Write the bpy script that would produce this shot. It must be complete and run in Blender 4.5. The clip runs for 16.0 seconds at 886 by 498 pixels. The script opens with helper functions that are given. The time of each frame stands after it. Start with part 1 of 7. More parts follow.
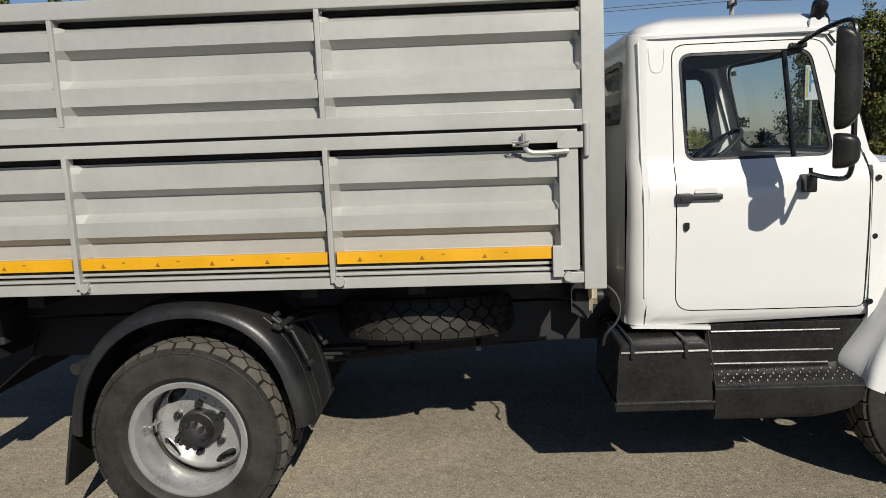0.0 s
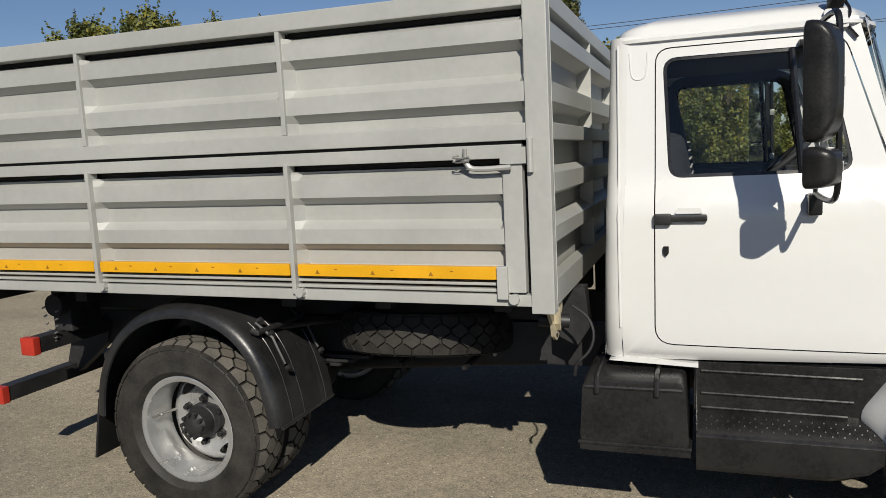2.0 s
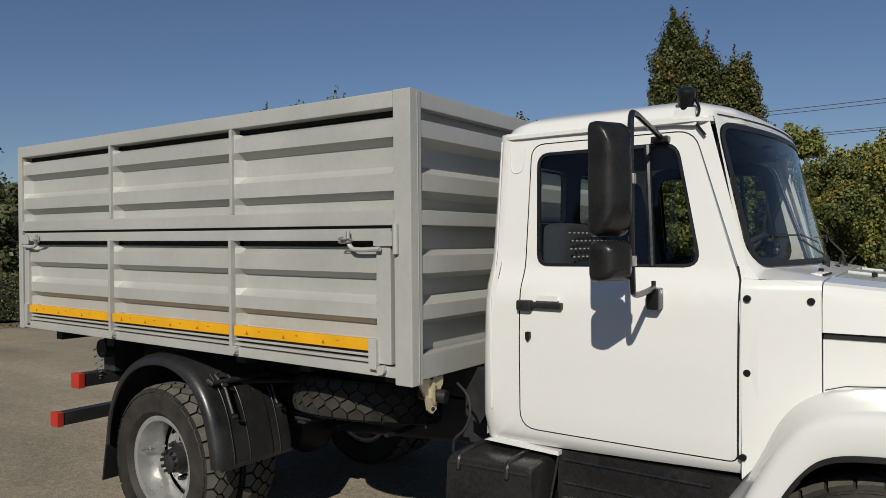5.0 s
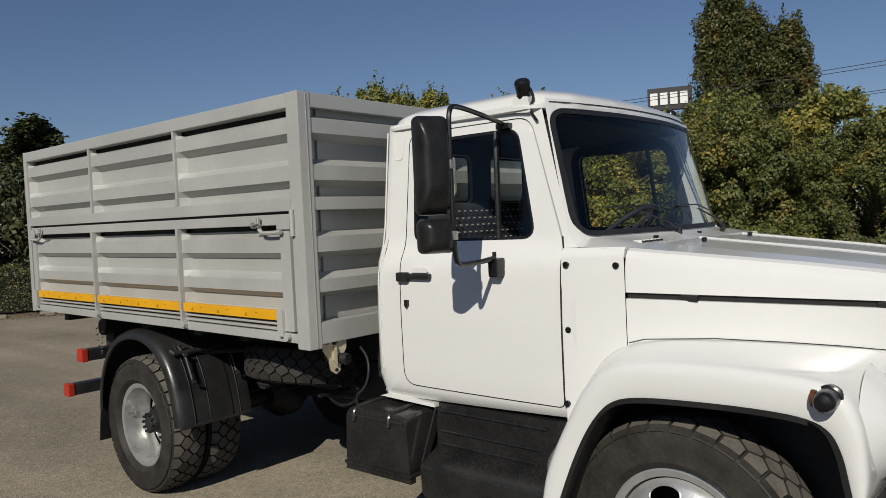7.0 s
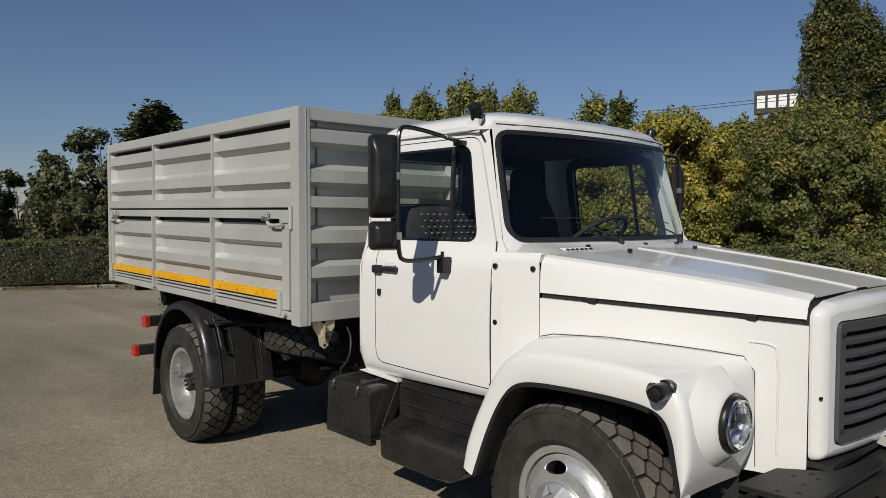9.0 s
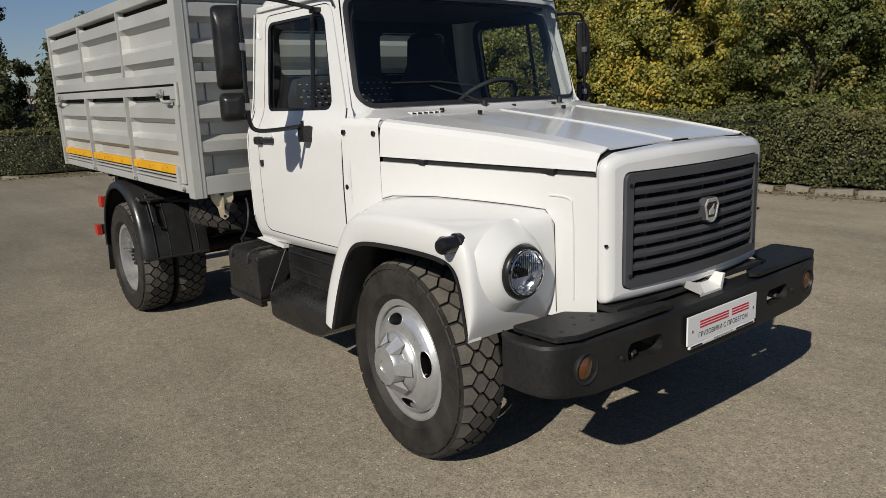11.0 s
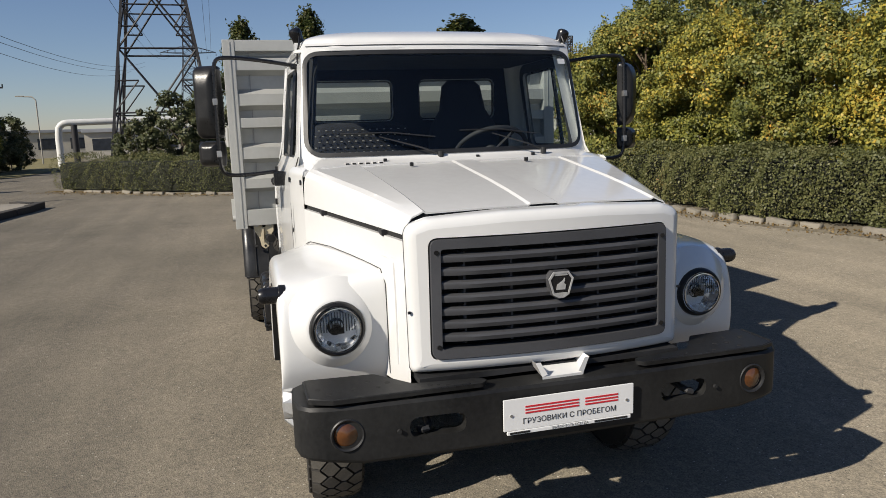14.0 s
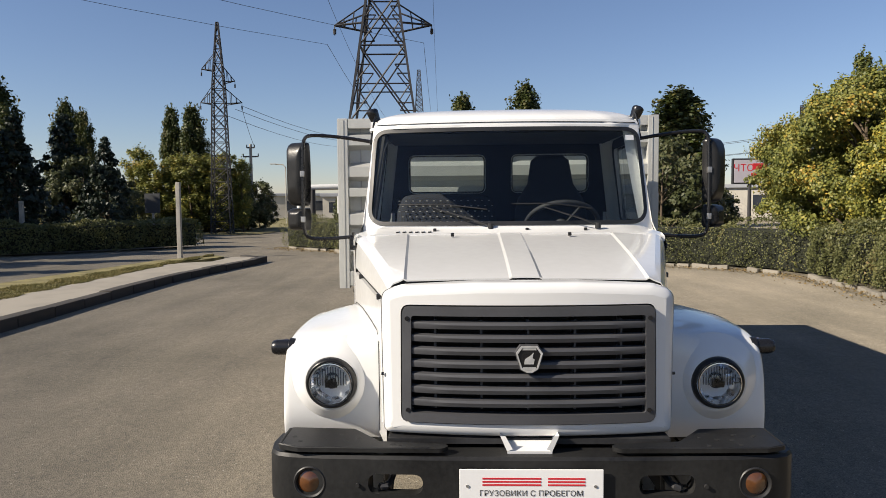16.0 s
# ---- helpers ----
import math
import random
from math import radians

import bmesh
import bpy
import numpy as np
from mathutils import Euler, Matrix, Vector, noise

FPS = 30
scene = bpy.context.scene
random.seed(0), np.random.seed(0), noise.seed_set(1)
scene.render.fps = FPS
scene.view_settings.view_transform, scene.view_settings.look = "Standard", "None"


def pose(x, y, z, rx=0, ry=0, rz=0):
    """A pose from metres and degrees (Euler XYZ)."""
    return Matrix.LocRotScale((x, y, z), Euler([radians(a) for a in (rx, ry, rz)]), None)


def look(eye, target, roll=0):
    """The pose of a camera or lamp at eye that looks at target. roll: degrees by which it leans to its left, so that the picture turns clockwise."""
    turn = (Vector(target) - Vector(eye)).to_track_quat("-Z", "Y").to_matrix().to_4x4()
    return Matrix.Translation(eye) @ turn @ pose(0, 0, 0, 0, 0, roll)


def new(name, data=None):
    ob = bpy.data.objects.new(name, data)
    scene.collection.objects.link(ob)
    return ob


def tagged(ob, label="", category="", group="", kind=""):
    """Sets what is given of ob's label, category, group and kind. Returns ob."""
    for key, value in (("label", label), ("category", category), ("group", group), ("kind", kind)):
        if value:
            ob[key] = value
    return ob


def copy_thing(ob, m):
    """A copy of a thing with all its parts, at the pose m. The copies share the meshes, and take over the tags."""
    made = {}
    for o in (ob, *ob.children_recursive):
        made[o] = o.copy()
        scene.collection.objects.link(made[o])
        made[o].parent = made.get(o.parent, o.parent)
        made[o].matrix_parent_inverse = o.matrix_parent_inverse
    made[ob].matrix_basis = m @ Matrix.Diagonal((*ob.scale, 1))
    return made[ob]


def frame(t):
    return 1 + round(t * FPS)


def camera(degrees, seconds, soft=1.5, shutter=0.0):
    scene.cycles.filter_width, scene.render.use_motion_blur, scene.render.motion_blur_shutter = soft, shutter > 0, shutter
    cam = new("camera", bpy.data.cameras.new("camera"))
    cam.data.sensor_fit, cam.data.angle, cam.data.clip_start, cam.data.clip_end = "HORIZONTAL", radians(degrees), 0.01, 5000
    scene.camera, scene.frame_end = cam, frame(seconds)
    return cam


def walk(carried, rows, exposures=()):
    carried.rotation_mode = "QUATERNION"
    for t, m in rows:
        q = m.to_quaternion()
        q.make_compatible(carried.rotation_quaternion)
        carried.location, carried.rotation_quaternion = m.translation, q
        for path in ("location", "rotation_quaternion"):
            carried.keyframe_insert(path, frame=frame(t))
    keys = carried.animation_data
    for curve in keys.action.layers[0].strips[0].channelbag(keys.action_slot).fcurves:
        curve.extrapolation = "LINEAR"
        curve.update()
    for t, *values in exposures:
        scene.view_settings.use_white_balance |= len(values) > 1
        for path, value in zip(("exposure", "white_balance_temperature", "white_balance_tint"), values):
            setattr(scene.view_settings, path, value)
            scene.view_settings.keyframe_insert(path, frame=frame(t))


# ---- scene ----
cam = camera(63.0, 16.0, 0.4)
PATH = [
    (0, (1.336, -4.267, 1.784), (1.241, -2.291, 1.491), -2.6),
    (0.5, (1.577, -4.181, 1.756), (1.408, -2.207, 1.484), -0.0),
    (1, (1.842, -4.071, 1.744), (1.552, -2.108, 1.502), 0.5),
    (1.5, (2.238, -4.073, 1.785), (1.618, -2.19, 1.521), -3.2),
    (2, (2.436, -4.003, 1.775), (1.762, -2.137, 1.524), -2.9),
    (2.5, (2.615, -3.787, 1.742), (1.799, -1.972, 1.54), -1.4),
    (3, (2.807, -3.647, 1.757), (1.808, -1.922, 1.599), -3.0),
    (3.5, (3.07, -3.576, 1.714), (1.83, -2.009, 1.639), -0.6),
    (4, (3.289, -3.634, 1.684), (2.196, -1.96, 1.732), 0.6),
    (4.5, (3.52, -3.691, 1.739), (2.462, -1.994, 1.696), -0.1),
    (4.7, (3.619, -3.673, 1.744), (2.517, -2.004, 1.728), -0.6),
    (6.8, (4.603, -3.51, 1.684), (3.314, -1.983, 1.603), 0.1),
    (7, (4.702, -3.46, 1.724), (3.405, -1.939, 1.656), -2.7),
    (7.5, (4.942, -3.524, 1.758), (3.589, -2.051, 1.728), -2.5),
    (8, (5.133, -3.499, 1.734), (3.753, -2.054, 1.66), 1.3),
    (8.2, (5.214, -3.46, 1.76), (3.771, -2.075, 1.714), 0.1),
    (10.3, (6.134, -3.08, 1.728), (4.557, -1.874, 1.487), -0.4),
    (10.5, (6.206, -2.993, 1.731), (4.609, -1.828, 1.425), -1.7),
    (11, (6.264, -2.753, 1.698), (4.731, -1.539, 1.28), -2.4),
    (11.5, (6.337, -2.483, 1.689), (4.797, -1.302, 1.207), -0.3),
    (12, (6.552, -2.185, 1.683), (4.932, -1.127, 1.177), 0.2),
    (12.5, (6.686, -1.93, 1.72), (4.973, -0.982, 1.313), 0.2),
    (13, (6.734, -1.629, 1.746), (4.929, -0.832, 1.421), 0.7),
    (13.5, (6.916, -1.341, 1.765), (5.051, -0.703, 1.429), -0.7),
    (14, (7.084, -1.129, 1.769), (5.18, -0.611, 1.444), -1.9),
    (14.5, (7.091, -0.901, 1.742), (5.161, -0.462, 1.457), 1.5),
    (15, (7.115, -0.65, 1.77), (5.147, -0.386, 1.527), -0.5),
    (15.5, (7.202, -0.413, 1.79), (5.215, -0.335, 1.582), 1.4),
    (16, (7.335, -0.238, 1.769), (5.340, -0.301, 1.6435), -0.5),
]
EXPOSURES = [(0, 0.17, 6500, 8), (3.0, 0.12, 6500, 8), (3.8, 0.06, 6500, 8), (4.5, -0.06, 6550, 8), (7, -0.12, 6500, 8), (8.2, -0.10, 6500, 8), (10.5, -0.01, 6500, 9), (11.5, 0.03, 6500, 9), (12.5, 0.17, 6500, 9), (13.5, 0.40, 6550, 10), (14.5, 0.58, 6700, 10), (16, 0.90, 6900, 11)]
walk(cam, [(t, look(eye, target, roll)) for t, eye, target, roll in PATH], EXPOSURES)

# ---- light ----
SUN_AZ, SUN_EL = math.atan2(0.39, -0.92), radians(33.5)
SUN_TO = Vector((math.sin(SUN_AZ) * math.cos(SUN_EL), math.cos(SUN_AZ) * math.cos(SUN_EL), math.sin(SUN_EL)))
world = bpy.data.worlds.new("sky")
scene.world = world
world.use_nodes = True
sky = world.node_tree.nodes.new("ShaderNodeTexSky")
sky.sky_type, sky.sun_disc = "NISHITA", False
sky.sun_elevation, sky.sun_rotation = SUN_EL, SUN_AZ
sky.altitude, sky.air_density, sky.dust_density, sky.ozone_density = 100, 1.0, 0.2, 5.2
# the camera renders this sky a little violet
hue = world.node_tree.nodes.new("ShaderNodeMix")
hue.data_type, hue.blend_type = "RGBA", "MULTIPLY"
hue.inputs[0].default_value, hue.inputs[7].default_value = 1.0, (0.91, 0.83, 0.86, 1)
world.node_tree.links.new(sky.outputs[0], hue.inputs[6])
world.node_tree.links.new(hue.outputs[2], world.node_tree.nodes["Background"].inputs[0])
world.node_tree.nodes["Background"].inputs[1].default_value = 0.07
sun = new("sun", bpy.data.lights.new("sun", "SUN"))
sun.data.energy, sun.data.angle, sun.data.color = 4.2, radians(0.5), (1.0, 0.93, 0.82)
sun.matrix_world = look(SUN_TO * 50, (0, 0, 0))


# ---- materials ----
def mat(name, col, rough=0.5, metal=0.0, var=0.12, scale=3.0, fine=60.0, bump=0.0, tint=None, coat=0.0, rvar=0.1, spec=0.5, obvar=0.0):
    """A painted or raw surface: colour varied at two scales, roughness varied, fine relief."""
    m = bpy.data.materials.new(name)
    m.use_nodes = True
    nt = m.node_tree
    N, L = nt.nodes, nt.links
    b = N["Principled BSDF"]
    co = N.new("ShaderNodeTexCoord")
    n1, n2 = N.new("ShaderNodeTexNoise"), N.new("ShaderNodeTexNoise")
    n1.inputs["Scale"].default_value, n1.inputs["Detail"].default_value = scale, 5
    n2.inputs["Scale"].default_value, n2.inputs["Detail"].default_value = fine, 3
    for n in (n1, n2):
        L.new(co.outputs["Object"], n.inputs["Vector"])
    add = N.new("ShaderNodeMath")
    add.operation = "MULTIPLY_ADD"
    L.new(n2.outputs[0], add.inputs[0])
    add.inputs[1].default_value = 0.45
    L.new(n1.outputs[0], add.inputs[2])
    last = add.outputs[0]
    if obvar:
        oi = N.new("ShaderNodeObjectInfo")
        a2 = N.new("ShaderNodeMath")
        a2.operation = "MULTIPLY_ADD"
        L.new(oi.outputs["Random"], a2.inputs[0])
        a2.inputs[1].default_value = obvar
        L.new(last, a2.inputs[2])
        last = a2.outputs[0]
    ramp = N.new("ShaderNodeValToRGB")
    t = tint or col
    ramp.color_ramp.elements[0].position, ramp.color_ramp.elements[1].position = 0.45, 1.0 + obvar * 0.5
    ramp.color_ramp.elements[0].color = (*[max(0, c * (1 - var)) for c in col], 1)
    ramp.color_ramp.elements[1].color = (*[min(1, c * (1 + var)) for c in t], 1)
    L.new(last, ramp.inputs[0])
    L.new(ramp.outputs[0], b.inputs["Base Color"])
    mr = N.new("ShaderNodeMapRange")
    mr.inputs[1].default_value, mr.inputs[2].default_value = 0.3, 1.0
    mr.inputs[3].default_value, mr.inputs[4].default_value = max(0.02, rough - rvar), min(1, rough + rvar)
    L.new(add.outputs[0], mr.inputs[0])
    L.new(mr.outputs[0], b.inputs["Roughness"])
    b.inputs["Metallic"].default_value = metal
    b.inputs["Specular IOR Level"].default_value = spec
    b.inputs["Coat Weight"].default_value = coat
    b.inputs["Coat Roughness"].default_value = 0.06
    if bump:
        bp = N.new("ShaderNodeBump")
        bp.inputs["Strength"].default_value, bp.inputs["Distance"].default_value = 0.6, bump
        L.new(n2.outputs[0], bp.inputs["Height"])
        L.new(bp.outputs[0], b.inputs["Normal"])
    return m


def glass(name, tint, rough=0.0):
    """Thin pane: lets light straight through, with a mirror gloss by Fresnel."""
    m = bpy.data.materials.new(name)
    m.use_nodes = True
    N, L = m.node_tree.nodes, m.node_tree.links
    N.remove(N["Principled BSDF"])
    tr, gl, mix, fr = N.new("ShaderNodeBsdfTransparent"), N.new("ShaderNodeBsdfGlossy"), N.new("ShaderNodeMixShader"), N.new("ShaderNodeLayerWeight")
    tr.inputs[0].default_value = (*tint, 1)
    gl.inputs["Roughness"].default_value = rough
    fr.inputs[0].default_value = 0.5
    pw, ma = N.new("ShaderNodeMath"), N.new("ShaderNodeMath")
    pw.operation, ma.operation = "POWER", "MULTIPLY_ADD"
    L.new(fr.outputs["Facing"], pw.inputs[0])
    pw.inputs[1].default_value = 4.5
    L.new(pw.outputs[0], ma.inputs[0])
    ma.inputs[1].default_value, ma.inputs[2].default_value = 0.88, 0.038
    L.new(ma.outputs[0], mix.inputs[0])
    L.new(tr.outputs[0], mix.inputs[1])
    L.new(gl.outputs[0], mix.inputs[2])
    L.new(mix.outputs[0], N["Material Output"].inputs[0])
    return m


WHITE = mat("white_paint", (0.70, 0.70, 0.685), 0.22, var=0.025, scale=1.2, fine=25, coat=0.6, rvar=0.05)
GREY = mat("grey_enamel", (0.43, 0.432, 0.41), 0.42, metal=0.18, var=0.09, scale=2.2, fine=30, bump=0.0005, rvar=0.10)
GREYIN = mat("box_inner_grey", (0.30, 0.30, 0.29), 0.6, var=0.15, scale=4, fine=40)
BLACKP = mat("black_plastic", (0.016, 0.016, 0.0165), 0.45, var=0.3, scale=4, fine=90, bump=0.0005)
BLACKG = mat("black_gloss", (0.010, 0.010, 0.011), 0.25, var=0.3, scale=5, fine=60)
SHEETK = mat("black_enamel", (0.014, 0.014, 0.0145), 0.26, var=0.35, scale=4, fine=50, bump=0.0006, tint=(0.022, 0.021, 0.020))
GUARDK = mat("guard_plastic", (0.016, 0.016, 0.017), 0.34, var=0.4, scale=5, fine=80, bump=0.0008, tint=(0.024, 0.024, 0.024))
CASEK = mat("mirror_case_plastic", (0.009, 0.009, 0.0095), 0.30, var=0.35, scale=9, fine=120, bump=0.0008, tint=(0.018, 0.0175, 0.017), spec=0.32)
CHASSIS = mat("chassis_black", (0.020, 0.020, 0.021), 0.5, var=0.5, scale=6, fine=50, bump=0.001)
GRILLE = mat("grille_plastic", (0.056, 0.057, 0.062), 0.5, var=0.15, scale=5, fine=120, bump=0.0003)
BUMPER = mat("bumper_paint", (0.010, 0.010, 0.0105), 0.48, var=0.35, scale=3, fine=60, bump=0.0008, tint=(0.018, 0.018, 0.0175), spec=0.32)
RUBBER = mat("tyre_rubber", (0.020, 0.019, 0.018), 0.62, var=0.4, scale=7, fine=70, bump=0.001, tint=(0.034, 0.031, 0.027), spec=0.3)
DULL = mat("unused_rubber", (0.040, 0.038, 0.035), 0.75, var=0.3, scale=9, fine=90, bump=0.001, spec=0.25)
TREAD = mat("tread_rubber", (0.120, 0.112, 0.098), 0.85, var=0.35, scale=9, fine=90, bump=0.001, tint=(0.115, 0.105, 0.09), spec=0.25)
RIM = mat("rim_silver", (0.62, 0.62, 0.61), 0.30, metal=0.7, var=0.12, scale=9, fine=80, bump=0.0004)
STEEL = mat("zinc_steel", (0.45, 0.44, 0.42), 0.4, metal=0.8, var=0.2, scale=14, fine=70)
REFLECT = mat("lamp_reflector", (0.86, 0.87, 0.88), 0.26, metal=1.0, var=0.10, scale=20, rvar=0.06)
CHROME = mat("chrome", (0.75, 0.75, 0.76), 0.08, metal=1.0, var=0.03, rvar=0.03)
MIRROR = mat("mirror_glass", (0.85, 0.86, 0.87), 0.02, metal=1.0, var=0.0, rvar=0.0)
YELLOW = mat("yellow_reflector", (0.72, 0.367, 0.012), 0.4, var=0.10, scale=6, fine=120)
RED = mat("red_paint", (0.42, 0.035, 0.02), 0.4, var=0.15, scale=8)
AMBER = mat("amber_lens", (0.095, 0.036, 0.011), 0.15, var=0.35, scale=14, fine=80, coat=0.8)
CREAM = mat("cream_bracket", (0.50, 0.44, 0.31), 0.42, metal=0.35, var=0.2, scale=14, fine=70)
TRIM = mat("cab_trim", (0.020, 0.021, 0.023), 0.7, var=0.2, scale=6)
LINING = mat("cab_lining", (0.012, 0.0125, 0.014), 0.8, var=0.15, scale=6)
SEAT = mat("seat_cloth", (0.016, 0.017, 0.021), 0.9, var=0.25, scale=10, fine=200, bump=0.001)
STITCH = mat("seat_dots", (0.35, 0.33, 0.30), 0.8, var=0.1)
PLATE = mat("plate_white", (0.76, 0.76, 0.75), 0.35, var=0.03, scale=5)
PRINTK = mat("black_print", (0.015, 0.015, 0.015), 0.5, var=0.0)
MARK = mat("strip_print", (0.30, 0.14, 0.010), 0.5, var=0.1)
PRINTR = mat("red_print", (0.55, 0.02, 0.03), 0.5, var=0.0)
DARK = mat("bay_and_gap_shade", (0.011, 0.011, 0.011), 0.8, var=0.4)
GLASS = glass("window_glass", (0.86, 0.90, 0.89))
WGLASS = glass("windscreen_glass", (0.70, 0.76, 0.77))
FLUTE = glass("fluted_glass", (0.45, 0.47, 0.50), 0.08)
LENS = glass("headlamp_glass", (0.95, 0.96, 0.97), 0.02)


# ---- mesh tools ----
class Geo:
    """Collects points and faces for one mesh."""

    def __init__(self):
        self.v, self.f = [], []

    def add(self, verts, faces):
        n = len(self.v)
        self.v += [tuple(p) for p in verts]
        self.f += [tuple(i + n for i in f) for f in faces]
        return self

    def box(self, x0, x1, y0, y1, z0, z1, bev=0.0, m=None):
        x0, x1, y0, y1, z0, z1 = min(x0, x1), max(x0, x1), min(y0, y1), max(y0, y1), min(z0, z1), max(z0, z1)
        c, h = Vector(((x0 + x1) / 2, (y0 + y1) / 2, (z0 + z1) / 2)), Vector(((x1 - x0) / 2, (y1 - y0) / 2, (z1 - z0) / 2))
        b = min(bev, min(h) * 0.9)
        if b <= 0:
            v = [c + Vector((sx * h.x, sy * h.y, sz * h.z)) for sx in (-1, 1) for sy in (-1, 1) for sz in (-1, 1)]
            f = [(0, 1, 3, 2), (4, 6, 7, 5), (0, 4, 5, 1), (2, 3, 7, 6), (0, 2, 6, 4), (1, 5, 7, 3)]
        else:
            bm = bmesh.new()
            bmesh.ops.create_cube(bm, size=1.0, matrix=Matrix.LocRotScale(c, None, h * 2))
            bmesh.ops.bevel(bm, geom=bm.edges[:], offset=b, segments=2, profile=0.6, affect="EDGES")
            bm.verts.index_update()
            v, f = [p.co.copy() for p in bm.verts], [[q.index for q in g.verts] for g in bm.faces]
            bm.free()
        if m:
            v = [m @ p for p in v]
        return self.add(v, f)

    def prism(self, pts, a, b, axis="y", bev=0.0, m=None):
        """A flat outline of (u, w) drawn out along an axis from a to b. u, w are the two other axes in order."""
        def at(p, d):
            return {"x": (d, p[0], p[1]), "y": (p[0], d, p[1]), "z": (p[0], p[1], d)}[axis]
        n = len(pts)
        v = [Vector(at(p, a)) for p in pts] + [Vector(at(p, b)) for p in pts]
        f = [tuple(range(n)), tuple(reversed(range(n, 2 * n)))] + [(i, n + i, n + (i + 1) % n, (i + 1) % n) for i in range(n)]
        if m:
            v = [m @ p for p in v]
        return self.add(v, f)

    def loft(self, rows, closed=False, cap0=False, cap1=False):
        """Skins rows of points, each row of one length. closed: each row is a ring."""
        n = len(rows[0])
        v = [p for r in rows for p in r]
        k = n if closed else n - 1
        f = [(j * n + i, j * n + (i + 1) % n, (j + 1) * n + (i + 1) % n, (j + 1) * n + i) for j in range(len(rows) - 1) for i in range(k)]
        if cap0:
            f.append(tuple(reversed(range(n))))
        if cap1:
            f.append(tuple(range((len(rows) - 1) * n, len(rows) * n)))
        return self.add(v, f)

    def lathe(self, prof, seg=32, m=None, closed=False):
        """Turns a profile of (radius, along) round the local y axis."""
        rows = [[Vector((r * math.cos(2 * math.pi * i / seg), a, r * math.sin(2 * math.pi * i / seg))) for i in range(seg)] for r, a in prof]
        if closed:
            rows.append(rows[0])
        if m:
            rows = [[m @ p for p in r] for r in rows]
        return self.loft(rows, closed=True)

    def cyl(self, a, b, r, seg=16, r2=None):
        a, b = Vector(a), Vector(b)
        q = (b - a).to_track_quat("Y", "Z").to_matrix().to_4x4()
        m, h, r2 = Matrix.Translation(a) @ q, (b - a).length, r if r2 is None else r2
        rows = [[m @ Vector((rr * math.cos(2 * math.pi * i / seg), d, rr * math.sin(2 * math.pi * i / seg))) for i in range(seg)] for rr, d in ((r, 0), (r2, h))]
        return self.loft(rows, closed=True, cap0=True, cap1=True)

    def tube(self, pts, r, seg=8, smooth=0):
        pts = [Vector(p) for p in pts]
        for _ in range(smooth):
            q = [pts[0]]
            for a, b in zip(pts, pts[1:]):
                q += [a.lerp(b, 0.25), a.lerp(b, 0.75)]
            pts = q + [pts[-1]]
        rows, side = [], None
        for i, p in enumerate(pts):
            d = (pts[min(i + 1, len(pts) - 1)] - pts[max(i - 1, 0)]).normalized()
            if side is None:
                side = d.orthogonal().normalized()
            side = (side - d * side.dot(d)).normalized()
            up = d.cross(side)
            rr = r[i] if isinstance(r, (list, tuple)) else r
            rows.append([p + side * rr * math.cos(2 * math.pi * k / seg) + up * rr * math.sin(2 * math.pi * k / seg) for k in range(seg)])
        return self.loft(rows, closed=True, cap0=True, cap1=True)

    def mirrored(self):
        """The same, mirrored over the truck's length."""
        g = Geo()
        g.v = [(x, -y, z) for x, y, z in self.v]
        g.f = [tuple(reversed(f)) for f in self.f]
        return g

    def mesh(self, name, material, angle=35):
        me = bpy.data.meshes.new(name)
        me.from_pydata(self.v, [], self.f)
        bm = bmesh.new()
        bm.from_mesh(me)
        bmesh.ops.recalc_face_normals(bm, faces=bm.faces[:])
        bm.to_mesh(me)
        bm.free()
        me.shade_smooth()
        me.set_sharp_from_angle(angle=radians(angle))
        me.materials.append(material)
        return me


def part(name, geo, material, parent, label="", angle=35, m=None):
    """One mesh object under a thing or a part."""
    me = geo.mesh(name, material, angle) if isinstance(geo, Geo) else geo
    ob = new(name, me)
    if parent:
        ob.parent = parent
    if m is not None:
        ob.matrix_basis = m
    if isinstance(geo, Geo):
        # flat faces stay flat beside their rounded edges
        w = ob.modifiers.new("weighted", "WEIGHTED_NORMAL")
        w.keep_sharp = True
    return tagged(ob, label)


def thing(name, label, category, at=(0, 0, 0), group="", kind=""):
    e = new(name)
    e.location = at
    e.empty_display_size = 0.3
    return tagged(e, label, category, group, kind)


def fillet(pts, rad, seg=5):
    """A closed outline with its corners rounded; rad is one radius or one for each corner."""
    out, n = [], len(pts)
    for i in range(n):
        p, a, b = Vector(pts[i]), Vector(pts[i - 1]), Vector(pts[(i + 1) % n])
        r = rad[i] if isinstance(rad, (list, tuple)) else rad
        u, w = (a - p).normalized(), (b - p).normalized()
        ang = u.angle(w)
        if r <= 0 or ang > 3.1:
            out.append(tuple(p))
            continue
        d = min(r / math.tan(ang / 2), (a - p).length * 0.49, (b - p).length * 0.49)
        s, e = p + u * d, p + w * d
        for k in range(seg + 1):
            t = k / seg
            out.append(tuple(s * (1 - t) ** 2 + p * 2 * t * (1 - t) + e * t * t))
    return out


